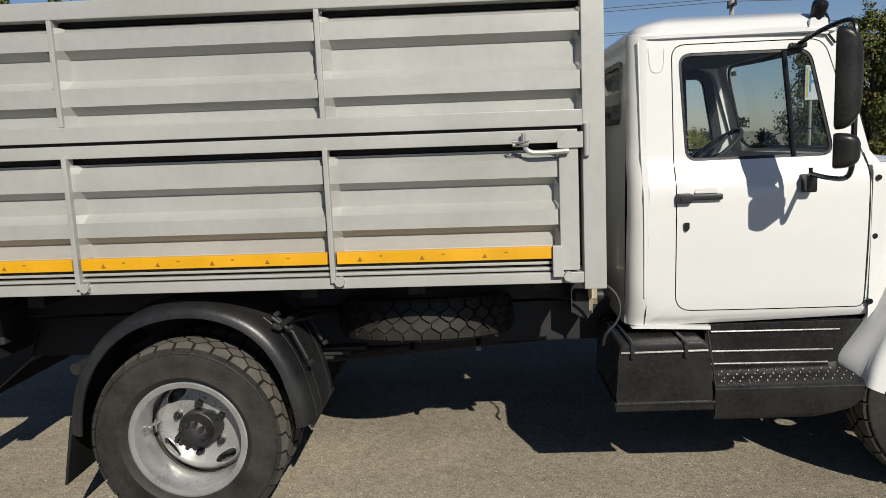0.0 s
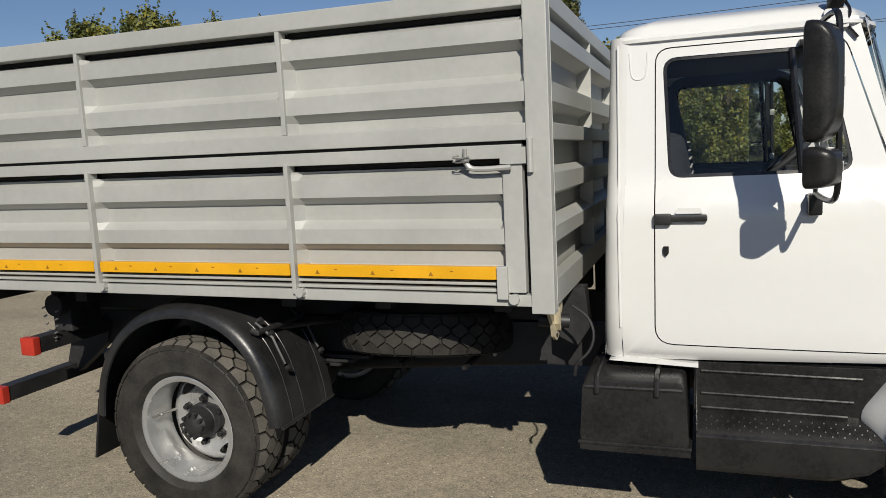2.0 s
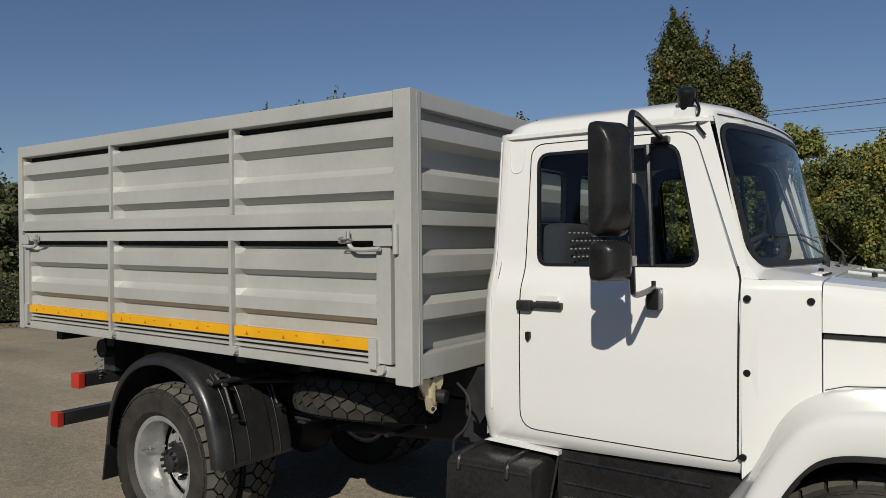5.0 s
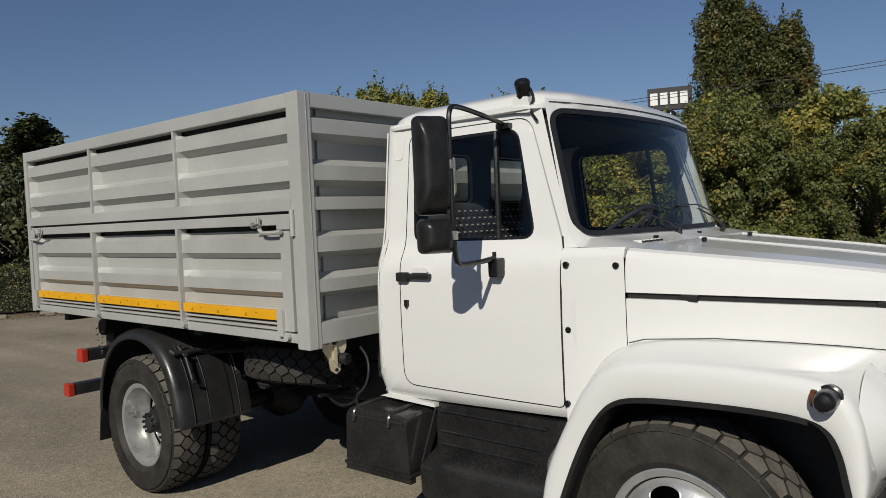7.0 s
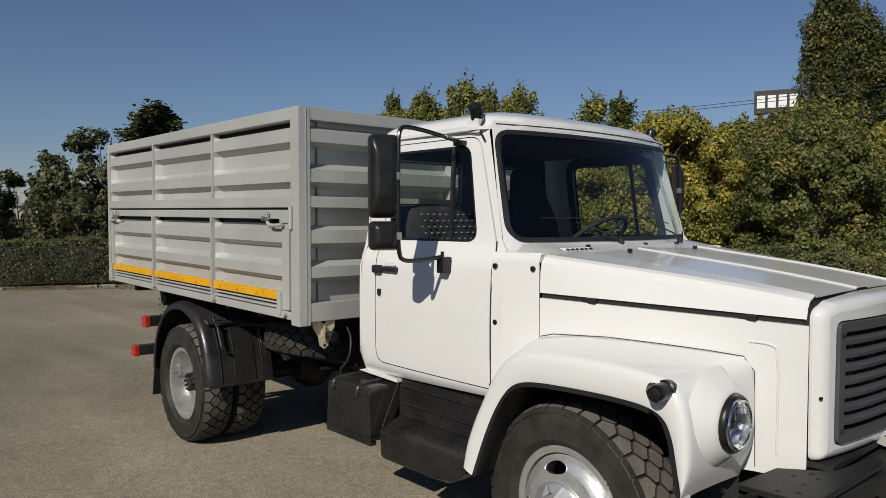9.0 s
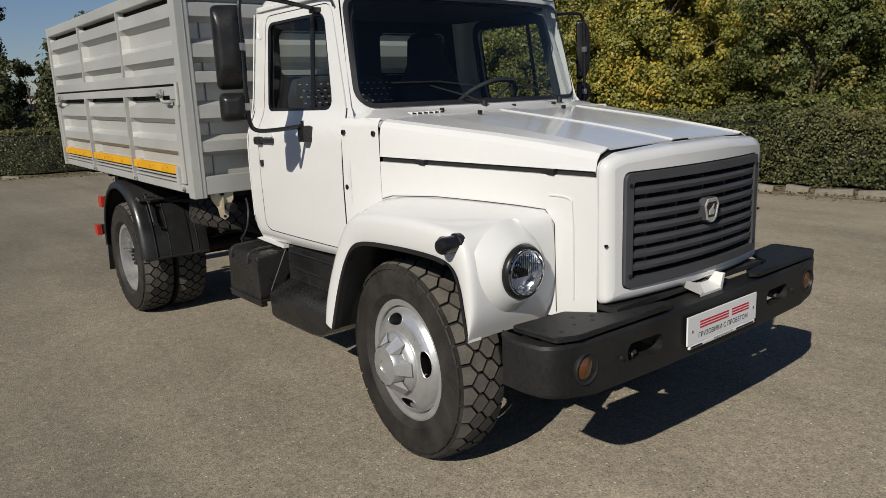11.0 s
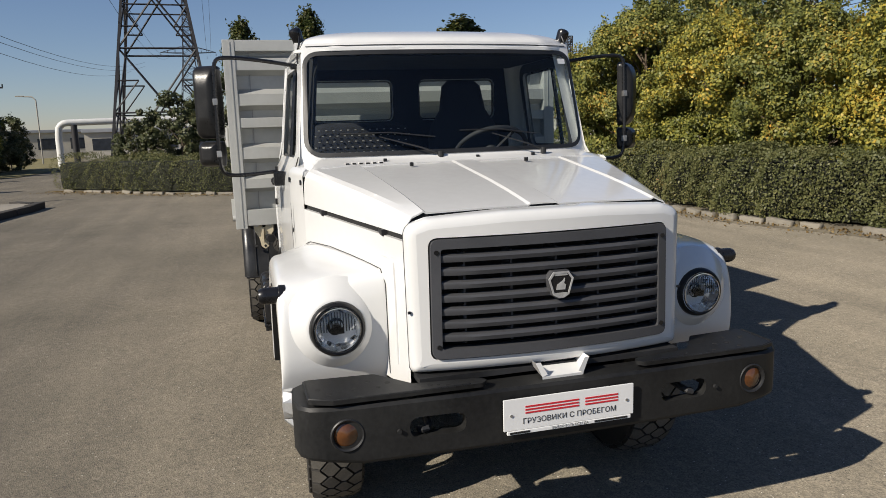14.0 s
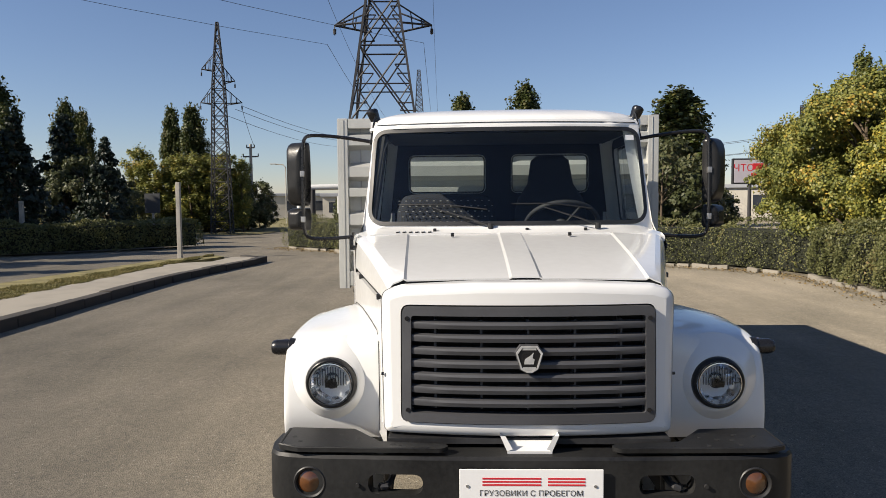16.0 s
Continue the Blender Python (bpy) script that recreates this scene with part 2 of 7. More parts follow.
def star(poly, c, ang):
    """Where a ray from c at that angle leaves the outline."""
    d, best = (math.cos(ang), math.sin(ang)), 0.0
    for (x0, y0), (x1, y1) in zip(poly, poly[1:] + poly[:1]):
        ex, ey = x1 - x0, y1 - y0
        den = d[0] * ey - d[1] * ex
        if abs(den) < 1e-12:
            continue
        t = ((x0 - c[0]) * ey - (y0 - c[1]) * ex) / den
        s = ((x0 - c[0]) * d[1] - (y0 - c[1]) * d[0]) / den
        if t > 0 and -1e-9 <= s <= 1 + 1e-9:
            best = max(best, t)
    return (c[0] + d[0] * best, c[1] + d[1] * best)


def ring(inner, outer, fn, rings=12, n=64, c=None):
    """A panel between two outlines, laid on a curved face by fn(u, w)."""
    c = c or (sum(p[0] for p in inner) / len(inner), sum(p[1] for p in inner) / len(inner))
    angs = [2 * math.pi * i / n for i in range(n)] + [math.atan2(p[1] - c[1], p[0] - c[0]) % (2 * math.pi) for p in inner + outer]
    angs = sorted(angs)
    angs = [a for i, a in enumerate(angs) if i == 0 or a - angs[i - 1] > 1e-4]
    a, b = [star(inner, c, t) for t in angs], [star(outer, c, t) for t in angs]
    rows = [[fn(p[0] + (q[0] - p[0]) * k / rings, p[1] + (q[1] - p[1]) * k / rings) for p, q in zip(a, b)] for k in range(rings + 1)]
    return Geo().loft(rows, closed=True)


def disc(outer, fn, rings=6, n=64):
    """A filled outline laid on a curved face."""
    c = (sum(p[0] for p in outer) / len(outer), sum(p[1] for p in outer) / len(outer))
    tiny = [(c[0] + (p[0] - c[0]) * 0.001, c[1] + (p[1] - c[1]) * 0.001) for p in outer]
    return ring(tiny, outer, fn, rings, n, c)


def grow(pts, d):
    """An outline moved outwards by d."""
    n, out = len(pts), []
    area = sum(pts[i - 1][0] * pts[i][1] - pts[i][0] * pts[i - 1][1] for i in range(n))
    s = 1 if area > 0 else -1
    for i in range(n):
        a, b = Vector(pts[i - 1]), Vector(pts[(i + 1) % n])
        t = (b - a).normalized()
        out.append((pts[i][0] + s * t.y * d, pts[i][1] - s * t.x * d))
    return out


def curve(table, t):
    """Smooth value from a table of (t, value) pairs."""
    if t <= table[0][0]:
        return table[0][1]
    for (a, u), (b, w) in zip(table, table[1:]):
        if t <= b:
            return u + (w - u) * (t - a) / (b - a)
    return table[-1][1]


# ---- the truck: x forwards from the rear axle, y to its left ----
truck = thing("dump_truck", "white bonneted truck with grey ribbed tipper body on asphalt", "truck")

# -- cab --
WIDTH = [(0.85, 0.850), (0.88, 0.880), (0.905, 0.902), (0.94, 0.914), (1.0, 0.920), (1.3, 0.926), (1.50, 0.922), (1.55, 0.914), (1.585, 0.896), (1.62, 0.876), (1.66, 0.866), (2.14, 0.812), (2.19, 0.806), (2.24, 0.800)]


def half(x, z):
    """The cab's half width."""
    w = sum(curve(WIDTH, z + d) for d in (-0.02, -0.01, 0, 0.01, 0.02)) / 5
    if x > 2.3:
        w -= 0.036 * ((x - 2.3) / 0.85) ** 1.6
    return w


def pillar(z):
    """How far forward the windscreen stands at its sides."""
    return 3.172 - 0.262 * (z - 1.64)


def side(x, z):
    return Vector((x, -half(x, z), z))


DOOR = fillet([(2.252, 0.955), (3.126, 0.938), (3.135, 1.60), (2.952, 2.172), (2.262, 2.172)], [0.075, 0.03, 0.10, 0.09, 0.06])
WINDOW = fillet([(2.316, 1.650), (2.988, 1.650), (2.888, 2.128), (2.294, 2.128)], [0.05, 0.05, 0.07, 0.05])
BODY = [(2.115, 0.875), (2.42, 0.880), (3.20, 0.892), (3.20, 1.60), (pillar(1.66) - 0.012, 1.66), (pillar(2.235) - 0.012, 2.235), (2.15, 2.235)]


def both(name, geo, material, parent, label="", angle=35):
    """The same part on both sides of the truck."""
    return part(name, geo, material, parent, label, angle), part(name, geo.mirrored(), material, parent, label, angle)


shell = Geo()
s = ring(grow(DOOR, 0.005), BODY, side, 14, 90)
shell.add(s.v, s.f)
s = s.mirrored()
shell.add(s.v, s.f)


def back_x(z):
    return 2.030 + 0.040 * (z - 0.875) / 1.36


# rounded rear corners and the rear wall with its two windows
for sy in (-1, 1):
    rows = []
    for k in range(13):
        z = 0.875 + 1.36 * k / 12
        x0, w = 2.115 + 0.035 * k / 12, half(2.115, z)
        r = x0 - back_x(z)
        rows.append([Vector((x0 - r * math.sin(a), sy * (w - r * (1 - math.cos(a))), z)) for a in [math.pi / 2 * j / 8 for j in range(9)]])
    shell.loft(rows)
REARWIN = [fillet([(a, 1.845), (b, 1.845), (b, 2.115), (a, 2.115)], 0.045) for a, b in ((-0.645, -0.095), (0.095, 0.645))]
for win, (a, b) in zip(REARWIN, ((-0.86, 0.0), (0.0, 0.86))):
    outer = [(max(-0.835, a), 0.875), (min(0.835, b), 0.875), (min(0.735, b), 2.235), (max(-0.735, a), 2.235)]
    s = ring(win, outer, lambda y, z: Vector((back_x(z), y, z)), 4)
    shell.add(s.v, s.f)
cab = part("cab_shell", shell, WHITE, truck, "glossy white painted steel cab")


def screen(y, z, out=0.0):
    """The curved face of the windscreen and its frame."""
    k = abs(y) / 0.80
    return Vector((pillar(z) + 0.128 * (1 - k ** 2.2) + out - max(0, abs(y) - 0.775) * 0.25, y, z))


SCREEN = fillet([(-0.796, 1.658), (0.796, 1.658), (0.764, 2.192), (-0.764, 2.192)], [0.09, 0.09, 0.08, 0.08], 7)
FRAMEW = fillet([(-0.846, 1.565), (0.846, 1.565), (0.829, 1.65), (0.776, 2.225), (0.768, 2.248), (-0.768, 2.248), (-0.776, 2.225), (-0.829, 1.65)], [0.02, 0.02, 0, 0, 0.02, 0.02, 0, 0], 4)
part("windscreen_frame", ring(grow(SCREEN, 0.011), FRAMEW, screen, 5, 80), WHITE, cab)
part("windscreen_seal", ring(grow(SCREEN, -0.010), grow(SCREEN, 0.013), lambda y, z: screen(y, z, 0.007), 3, 80), BLACKP, cab, "black rubber windscreen seal")
pane = part("windscreen", disc(SCREEN, lambda y, z: screen(y, z, 0.003), 8, 80), WGLASS, cab, "curved clear laminated windscreen")
pane.visible_shadow = False
for y0, y1, z0, z1 in ((0.690, 0.742, 2.128, 2.158),):
    part("sticker", Geo().add([screen(y, z, 0.0055) for y, z in ((y0, z0), (y1, z0), (y1, z1), (y0, z1))], [(0, 1, 2, 3)]), PLATE, cab, "small white paper sticker")
for win in REARWIN:
    part("rear_window_seal", ring(grow(win, -0.010), grow(win, 0.018), lambda y, z: Vector((back_x(z) - 0.006, y, z)), 2), BLACKG, cab)
    pane = part("rear_window", disc(win, lambda y, z: Vector((back_x(z) + 0.002, y, z)), 2, 40), GLASS, cab)
    pane.visible_shadow = False

# roof: rings that close in from the gutter
roof = Geo()
plan = []
for y, x in ((-0.806, 2.085), (0.806, 2.085), (0.800, 2.990), (0.62, 3.085), (0.3, 3.128), (0.0, 3.140), (-0.3, 3.128), (-0.62, 3.085), (-0.800, 2.990)):
    plan.append((x, y))
plan = fillet(plan, [0.13, 0.13, 0.11, 0.2, 0.2, 0.2, 0.2, 0.2, 0.11], 5)
rows = []
for s, z in ((0.99, 2.200), (1.018, 2.206), (1.018, 2.220), (0.994, 2.228), (0.984, 2.242), (0.966, 2.272), (0.94, 2.290), (0.90, 2.305), (0.82, 2.322), (0.70, 2.335), (0.5, 2.345), (0.25, 2.350), (0.02, 2.352)):
    rows.append([Vector((2.60 + (x - 2.60) * s, y * s, z - 0.028 * max(0, (x - 2.60) * s) ** 2 * 4 * min(1, max(0, (z - 2.22) / 0.1)) - 0.03 * max(0, (2.35 - (2.60 + (x - 2.6) * s))) / 0.3 * min(1, max(0, (z - 2.22) / 0.1)))) for x, y in plan])
roof.loft(rows, closed=True, cap1=True)
part("roof", roof, WHITE, cab, "domed white roof with a rain gutter", 50)
part("roof_seam", Geo().tube([screen(-0.755 + 1.51 * k / 20, 2.233, 0.003) for k in range(21)], 0.0024, 5), TRIM, cab, "fine dark seam over the windscreen")
g = Geo().tube([side(x, z) + Vector((0, -0.0002, 0)) for x, z in ((3.1300, 0.95), (3.1325, 1.1), (3.1345, 1.25), (3.1365, 1.4), (3.1380, 1.55), (3.1360, 1.60), (3.124, 1.65))], 0.0042, 6)
both("door_gap", g, DARK, cab)
# seam at the rear corner and a small pressed panel
g = Geo().tube([(2.108, -half(2.108, 1.02 + 0.118 * k) - 0.0015, 1.02 + 0.118 * k) for k in range(11)], 0.004, 6)
both("corner_seam", g, WHITE, cab)
g = Geo().tube([(x, -half(x, z) - 0.0005, z) for x, z in ((2.155, 2.165), (2.160, 2.075), (2.175, 2.055), (2.205, 2.055), (2.222, 2.075), (2.228, 2.165))], 0.0035, 6, 1)
both("pressed_edge", g, WHITE, cab)
# sill and lower lip
g = Geo()
g.prism([(2.055, 0.868), (2.42, 0.852), (2.42, 0.870), (2.115, 0.884)], -0.90, -0.72, "y")
both("sill", g, WHITE, cab)
part("cab_floor", Geo().box(2.06, 3.25, -0.80, 0.80, 0.84, 0.90), CHASSIS, cab)
part("jamb", Geo().add([(2.2, -0.855, 0.92), (3.17, -0.83, 0.92), (3.17, -0.80, 1.62), (2.2, -0.84, 1.62)], [(0, 1, 2, 3)]), DARK, cab)
part("jamb", Geo().add([(2.2, 0.855, 0.92), (3.17, 0.83, 0.92), (3.17, 0.80, 1.62), (2.2, 0.84, 1.62)], [(0, 1, 2, 3)]), DARK, cab)

# doors
for sy in (-1, 1):
    def flip(geo):
        return geo if sy < 0 else geo.mirrored()
    d = ring(grow(WINDOW, 0.007), DOOR, side, 16, 90)
    rows = [[side(x, z) + Vector((0, t, 0)) for x, z in DOOR] for t in (0, 0.012, 0.03)]
    d.loft(rows, closed=True)
    door = part("door", flip(d), WHITE, truck, "white cab door with a wing window")
    part("window_seal", flip(ring(grow(WINDOW, -0.007), grow(WINDOW, 0.008), lambda x, z: side(x, z) + Vector((0, 0.004, 0)), 3, 60)), BLACKG, door, "black rubber seal")
    pane = part("window_pane", flip(disc(WINDOW, lambda x, z: side(x, z) + Vector((0, 0.014, 0)), 3, 60)), GLASS, door)
    pane.visible_shadow = False
    part("window_divider", flip(Geo().tube([side(2.806, 1.648) + Vector((0, 0.006, 0)), side(2.772, 2.13) + Vector((0, 0.006, 0))], 0.013, 8)), BLACKG, door)
    g = Geo().box(2.252, 2.458, -0.945, -0.915, 1.468, 1.496, 0.008)
    g.box(2.250, 2.320, -0.952, -0.915, 1.456, 1.502, 0.010)
    g.cyl((2.272, -0.956, 1.481), (2.272, -0.94, 1.481), 0.010, 10)
    handle = part("door_handle", flip(g), BLACKP, door, "black plastic pull handle")
    part("handle_recess", flip(Geo().prism(fillet([(2.33, 1.500), (2.445, 1.500), (2.430, 1.522), (2.345, 1.522)], 0.012, 3), -0.929, -0.921, "y")), WHITE, door)
    g = Geo().prism(fillet([(2.287, 1.368), (2.309, 1.368), (2.309, 1.340), (2.298, 1.326), (2.287, 1.340)], 0.004, 2), -0.938, -0.92, "y")
    part("keyhole", flip(g), BLACKG, door)
    # dark trim round the window, inside
    part("window_trim", flip(ring(grow(WINDOW, 0.002), grow(WINDOW, 0.060), lambda x, z: side(min(x, pillar(z) - 0.03), z) + Vector((0, 0.032, 0)), 2, 60)), TRIM, door)
    # inner card
    part("door_card", flip(Geo().box(2.28, 3.10, -0.835, -0.815, 0.96, 1.625, 0.01)), TRIM, door)
    # hinges on the cowl
    for x, y, z in ((3.168, -0.895, 1.536), (3.164, -0.888, 1.267), (3.150, -0.897, 0.962)):
        part("hinge_bolt", flip(Geo().cyl((x, y - 0.004, z), (x, y + 0.02, z), 0.013, 12)), BLACKG, door)

# interior
dash = part("dashboard", Geo().prism(fillet([(2.86, 1.32), (3.28, 1.30), (3.27, 1.615), (3.10, 1.638), (2.93, 1.60)], 0.04, 3), -0.76, 0.76, "y"), TRIM, cab)
part("parcel_wall", Geo().box(2.075, 2.09, -0.75, 0.75, 0.92, 1.83), LINING, cab)
for win, (a, b) in zip(REARWIN, ((-0.80, 0.0), (0.0, 0.80))):
    part("rear_lining", ring(grow(win, 0.004), [(max(-0.78, a), 1.70), (min(0.78, b), 1.70), (min(0.72, b), 2.215), (max(-0.72, a), 2.215)], lambda y, z: Vector((back_x(z) + 0.02, y, z)), 2, 40), LINING, cab)
part("headlining", Geo().box(2.12, 2.98, -0.74, 0.74, 2.185, 2.2), LINING, cab)
g = Geo().loft([[Vector((pillar(z) - 0.05, sy2 * (half(3.0, z) - 0.025), z)), Vector((pillar(z) - 0.02, sy2 * (half(3.0, z) - 0.09), z))] for sy2 in (1,) for z in (1.62, 1.9, 2.2)])
# near pillar gets the dark lining colour in place of shade
part("pillar_trim", g.mirrored(), LINING, cab)
# far pillar keeps its white paint
part("pillar_trim", g, WHITE, cab, "white painted inner windscreen pillar")


def seat(y0, y1, head, parent):
    g = Geo().box(2.22, 2.72, y0, y1, 1.08, 1.30, 0.06)
    s = part("seat", g, SEAT, parent, "dark cloth seat")
    rows = []
    for k, (z, w, t) in enumerate(((1.26, 1.0, 0.13), (1.5, 1.0, 0.13), (1.72, 0.97, 0.12), (1.80, 0.88, 0.11), (1.90 if head else 1.82, 0.62 if head else 0.82, 0.10), (2.06 if head else 1.83, 0.52 if head else 0.7, 0.08), (2.10 if head else 1.835, 0.34 if head else 0.6, 0.05))):
        c, h, xb = (y0 + y1) / 2, (y1 - y0) / 2 * w, 2.30 - 0.10 * (z - 1.26)
        rows.append([Vector((xb + a * t, c + b * h, z)) for a, b in ((0, -1), (0.6, -1), (1, -0.75), (1.05, 0), (1, 0.75), (0.6, 1), (0, 1), (-0.2, 0))])
    part("seat_back", Geo().loft(rows, closed=True, cap0=True, cap1=True), SEAT, s, "", 60)
    return s


seat(0.10, 0.60, True, cab)
bench = seat(-0.72, -0.02, False, cab)
g = Geo()
for i in range(14):
    for j in range(9):
        y, z = -0.69 + 0.047 * i + 0.023 * (j % 2), 1.50 + 0.036 * j
        g.box(2.432 - 0.10 * (z - 1.26), 2.438 - 0.10 * (z - 1.26), y - 0.006, y + 0.006, z - 0.003, z + 0.003)
tagged(part("stitching", g, STITCH, bench, "pale dashes woven in the seat cover"), kind="stuff")
m = Matrix.Translation((2.81, 0.36, 1.635)) @ Euler((0, radians(-38), 0)).to_matrix().to_4x4()
g = Geo()
tor = [[m @ Vector(((0.222 + 0.015 * math.cos(a)) * math.cos(t), (0.222 + 0.015 * math.cos(a)) * math.sin(t), 0.015 * math.sin(a))) for a in [2 * math.pi * k / 8 for k in range(8)]] for t in [2 * math.pi * i / 36 for i in range(37)]]
g.loft(tor, closed=True)
for t in (0.5, 2.64, 4.71):
    g.tube([m @ Vector((0.03 * math.cos(t), 0.03 * math.sin(t), -0.02)), m @ Vector((0.2 * math.cos(t), 0.2 * math.sin(t), 0))], 0.010, 6)
g.cyl(m @ Vector((0, 0, -0.05)), m @ Vector((0, 0, 0.01)), 0.045, 14)
g.cyl(m @ Vector((0, 0, -0.4)), m @ Vector((0, 0, -0.04)), 0.03, 10)
part("steering_wheel", g, TRIM, cab, "black plastic steering wheel", 50)

# -- bonnet and nose --
HOOD_W = [(3.20, 0.872), (3.40, 0.842), (4.47, 0.560), (4.56, 0.545)]


def hood_w(x):
    return curve(HOOD_W, x)


def top_z(x):
    return 1.606 - 0.112 * (x - 3.40) - 0.052 * max(0, (x - 3.9)) ** 2


def gap_z(x):
    return 1.411 - 0.037 * (x - 3.398)


def hood_row(x, drop=0.0):
    w, zt, zb = hood_w(x), top_z(x), gap_z(x) + 0.012
    k = (x - 3.40) / 1.07
    e = 0.545 - 0.068 * k
    half_row = [(-w, zb), (-w + 0.004, zt - 0.085), (-w + 0.012, zt - 0.045), (-w + 0.030, zt - 0.020), (-w + 0.055, zt - 0.010), (-e - 0.010, zt), (-e + 0.002, zt - 0.0065), (-e * 0.5, zt - 0.002), (-0.066, zt - 0.0015), (-0.054, zt + 0.005)]
    pts = half_row + [(0, zt + 0.006)] + [(-y, z) for y, z in reversed(half_row)]
    return [Vector((x, y, z - drop)) for y, z in pts]


g = Geo().loft([hood_row(x) for x in (3.402, 3.45, 3.6, 3.8, 4.0, 4.2, 4.35, 4.42, 4.460)])
g.loft([hood_row(4.460), hood_row(4.460, 0.006)])
hood = part("bonnet", g, WHITE, truck, "white bonnet lid with pressed ribs", 12)
# cowl between bonnet and windscreen, with its side walls
cow = Geo()
rows = []
for k in range(17):
    y = -0.850 + 1.700 * k / 16
    a = screen(max(-0.845, min(0.845, y)), 1.60)
    edge = (max(0, abs(y) - 0.70) / 0.150) ** 2
    rows.append([Vector((3.15, y, 1.60 - 0.02 * edge)), Vector((a.x, y, 1.640 - 0.034 * edge)), Vector((max(a.x + 0.03, 3.30), y * 0.995, 1.624 - 0.024 * edge)), Vector((3.398, y * 0.985, 1.606 - 0.022 * edge)), Vector((3.398, y * 0.985, 1.58 - 0.022 * edge))])
cow.loft(rows)
for k in range(6):
    y = -0.62 + 0.035 * k
    cow.box(3.335, 3.375, y, y + 0.014, 1.606, 1.6190, 0.002)
cowl = part("cowl", cow, WHITE, truck, "white cowl panel with vent slots")
for k in range(6):
    y = -0.62 + 0.035 * k
    part("vent_slot", Geo().box(3.374, 3.384, y, y + 0.018, 1.600, 1.6165), DARK, cowl)
for sy in (-1, 1):
    g = Geo()
    pts = [(3.145, 0.892), (3.20, 0.884), (3.30, 0.864), (3.40, 0.843)]
    rows = [[Vector((x, sy * (w + (0.0 if z < 1.57 else -0.007 if z < 1.59 else -0.022)), z)) for x, w in pts] for z in (1.2, 1.45, 1.56, 1.585, 1.602)]
    rows.insert(0, [Vector((x, sy * w, z)) for (x, w), z in zip(pts, (0.88, 0.945, 1.090, 1.160))])
    g.loft(rows)
    part("cowl_side", g, WHITE, cowl)
    part("cowl_bolt", Geo().cyl((3.369, sy * 0.857, 1.530), (3.369, sy * 0.82, 1.530), 0.013, 12), BLACKG, cowl)
    # wing inner side below the bonnet gap
    g = Geo()
    xs = (3.404, 3.6, 3.8, 4.0, 4.2, 4.24, 4.35, 4.470)
    rows = [[Vector((x, sy * (hood_w(x) + 0.003), 1.2 - f * (0.08 if x < 4.22 else 0.42))) for x in xs] for f in (1.0, 0.5, 0.0)] + [[Vector((x, sy * (hood_w(x) + 0.003), gap_z(x) - 0.012)) for x in xs], [Vector((x, sy * (hood_w(x) - 0.03), gap_z(x) - 0.010)) for x in xs]]
    g.loft(rows)
    wing_side = part("bonnet_side", g, WHITE, truck, "white bonnet side panel")
    part("gap_strip", Geo().loft([[Vector((x, sy * (hood_w(x) - 0.012), gap_z(x) + d)) for x in xs] for d in (-0.03, 0.03)]), DARK, wing_side)
    for x in (3.63, 4.26):
        part("bonnet_pad", Geo().box(x - 0.035, x + 0.035, sy * (hood_w(x) - 0.02), sy * (hood_w(x) + 0.004), gap_z(x) - 0.016, gap_z(x) + 0.010, 0.004), BLACKP, wing_side)
    # pressed panel near the nose
    g = Geo().tube([Vector((4.27, sy * (hood_w(4.27) + 0.004), 1.285)), Vector((4.345, sy * (hood_w(4.345) + 0.004), 1.282)), Vector((4.372, sy * (hood_w(4.372) + 0.004), 1.26)), Vector((4.372, sy * (hood_w(4.372) + 0.004), 0.86))], 0.005, 6, 1)
    part("pressed_edge", g, WHITE, wing_side)
# nose shell
NOSE = fillet([(-0.570, 0.858), (0.570, 0.858), (0.576, 1.424), (0.49, 1.450), (0.2, 1.464), (-0.2, 1.464), (-0.49, 1.450), (-0.576, 1.424)], [0.03, 0.03, 0.055, 0.09, 0.1, 0.1, 0.09, 0.055], 6)
GRIL = fillet([(-0.492, 0.918), (0.492, 0.918), (0.488, 1.372), (-0.488, 1.372)], 0.03, 4)


def nose_x(y):
    return 4.585 - 0.055 * (y / 0.55) ** 2


n_in, n_out = grow(GRIL, 0.006), grow(NOSE, -0.040)
g = ring(n_in, n_out, lambda y, z: Vector((nose_x(y), y, z)), 4, 64)
c = (0, 1.16)
angs = sorted([2 * math.pi * i / 90 for i in range(90)] + [math.atan2(p[1] - c[1], p[0] - c[0]) % (2 * math.pi) for p in NOSE])
lip = []
for inset, back in ((-0.040, 0.0), (-0.030, 0.002), (-0.018, 0.007), (-0.008, 0.016), (-0.002, 0.029), (0.0, 0.048), (0.002, 0.10)):
    o = grow(NOSE, inset)
    row = []
    for a in angs:
        y, z = star(o, c, a)
        xx = nose_x(y) - back
        if back >= 0.1:
            xx = 4.488
        row.append(Vector((xx, y, z)))
    lip.append(row)
g.loft(lip, closed=True)
o = n_in
g.loft([[Vector((nose_x(star(o, c, a)[0]) - d, *star(o, c, a))) for a in angs] for d in (0, 0.05)], closed=True)
nose = part("nose_panel", g, WHITE, truck, "white nose panel round the radiator grille", 45)
for sy in (-1, 1):
    part("nose_rivet", Geo().cyl((4.52, sy * 0.575, 1.10), (4.52, sy * 0.565, 1.10), 0.006, 8), BLACKG, nose)
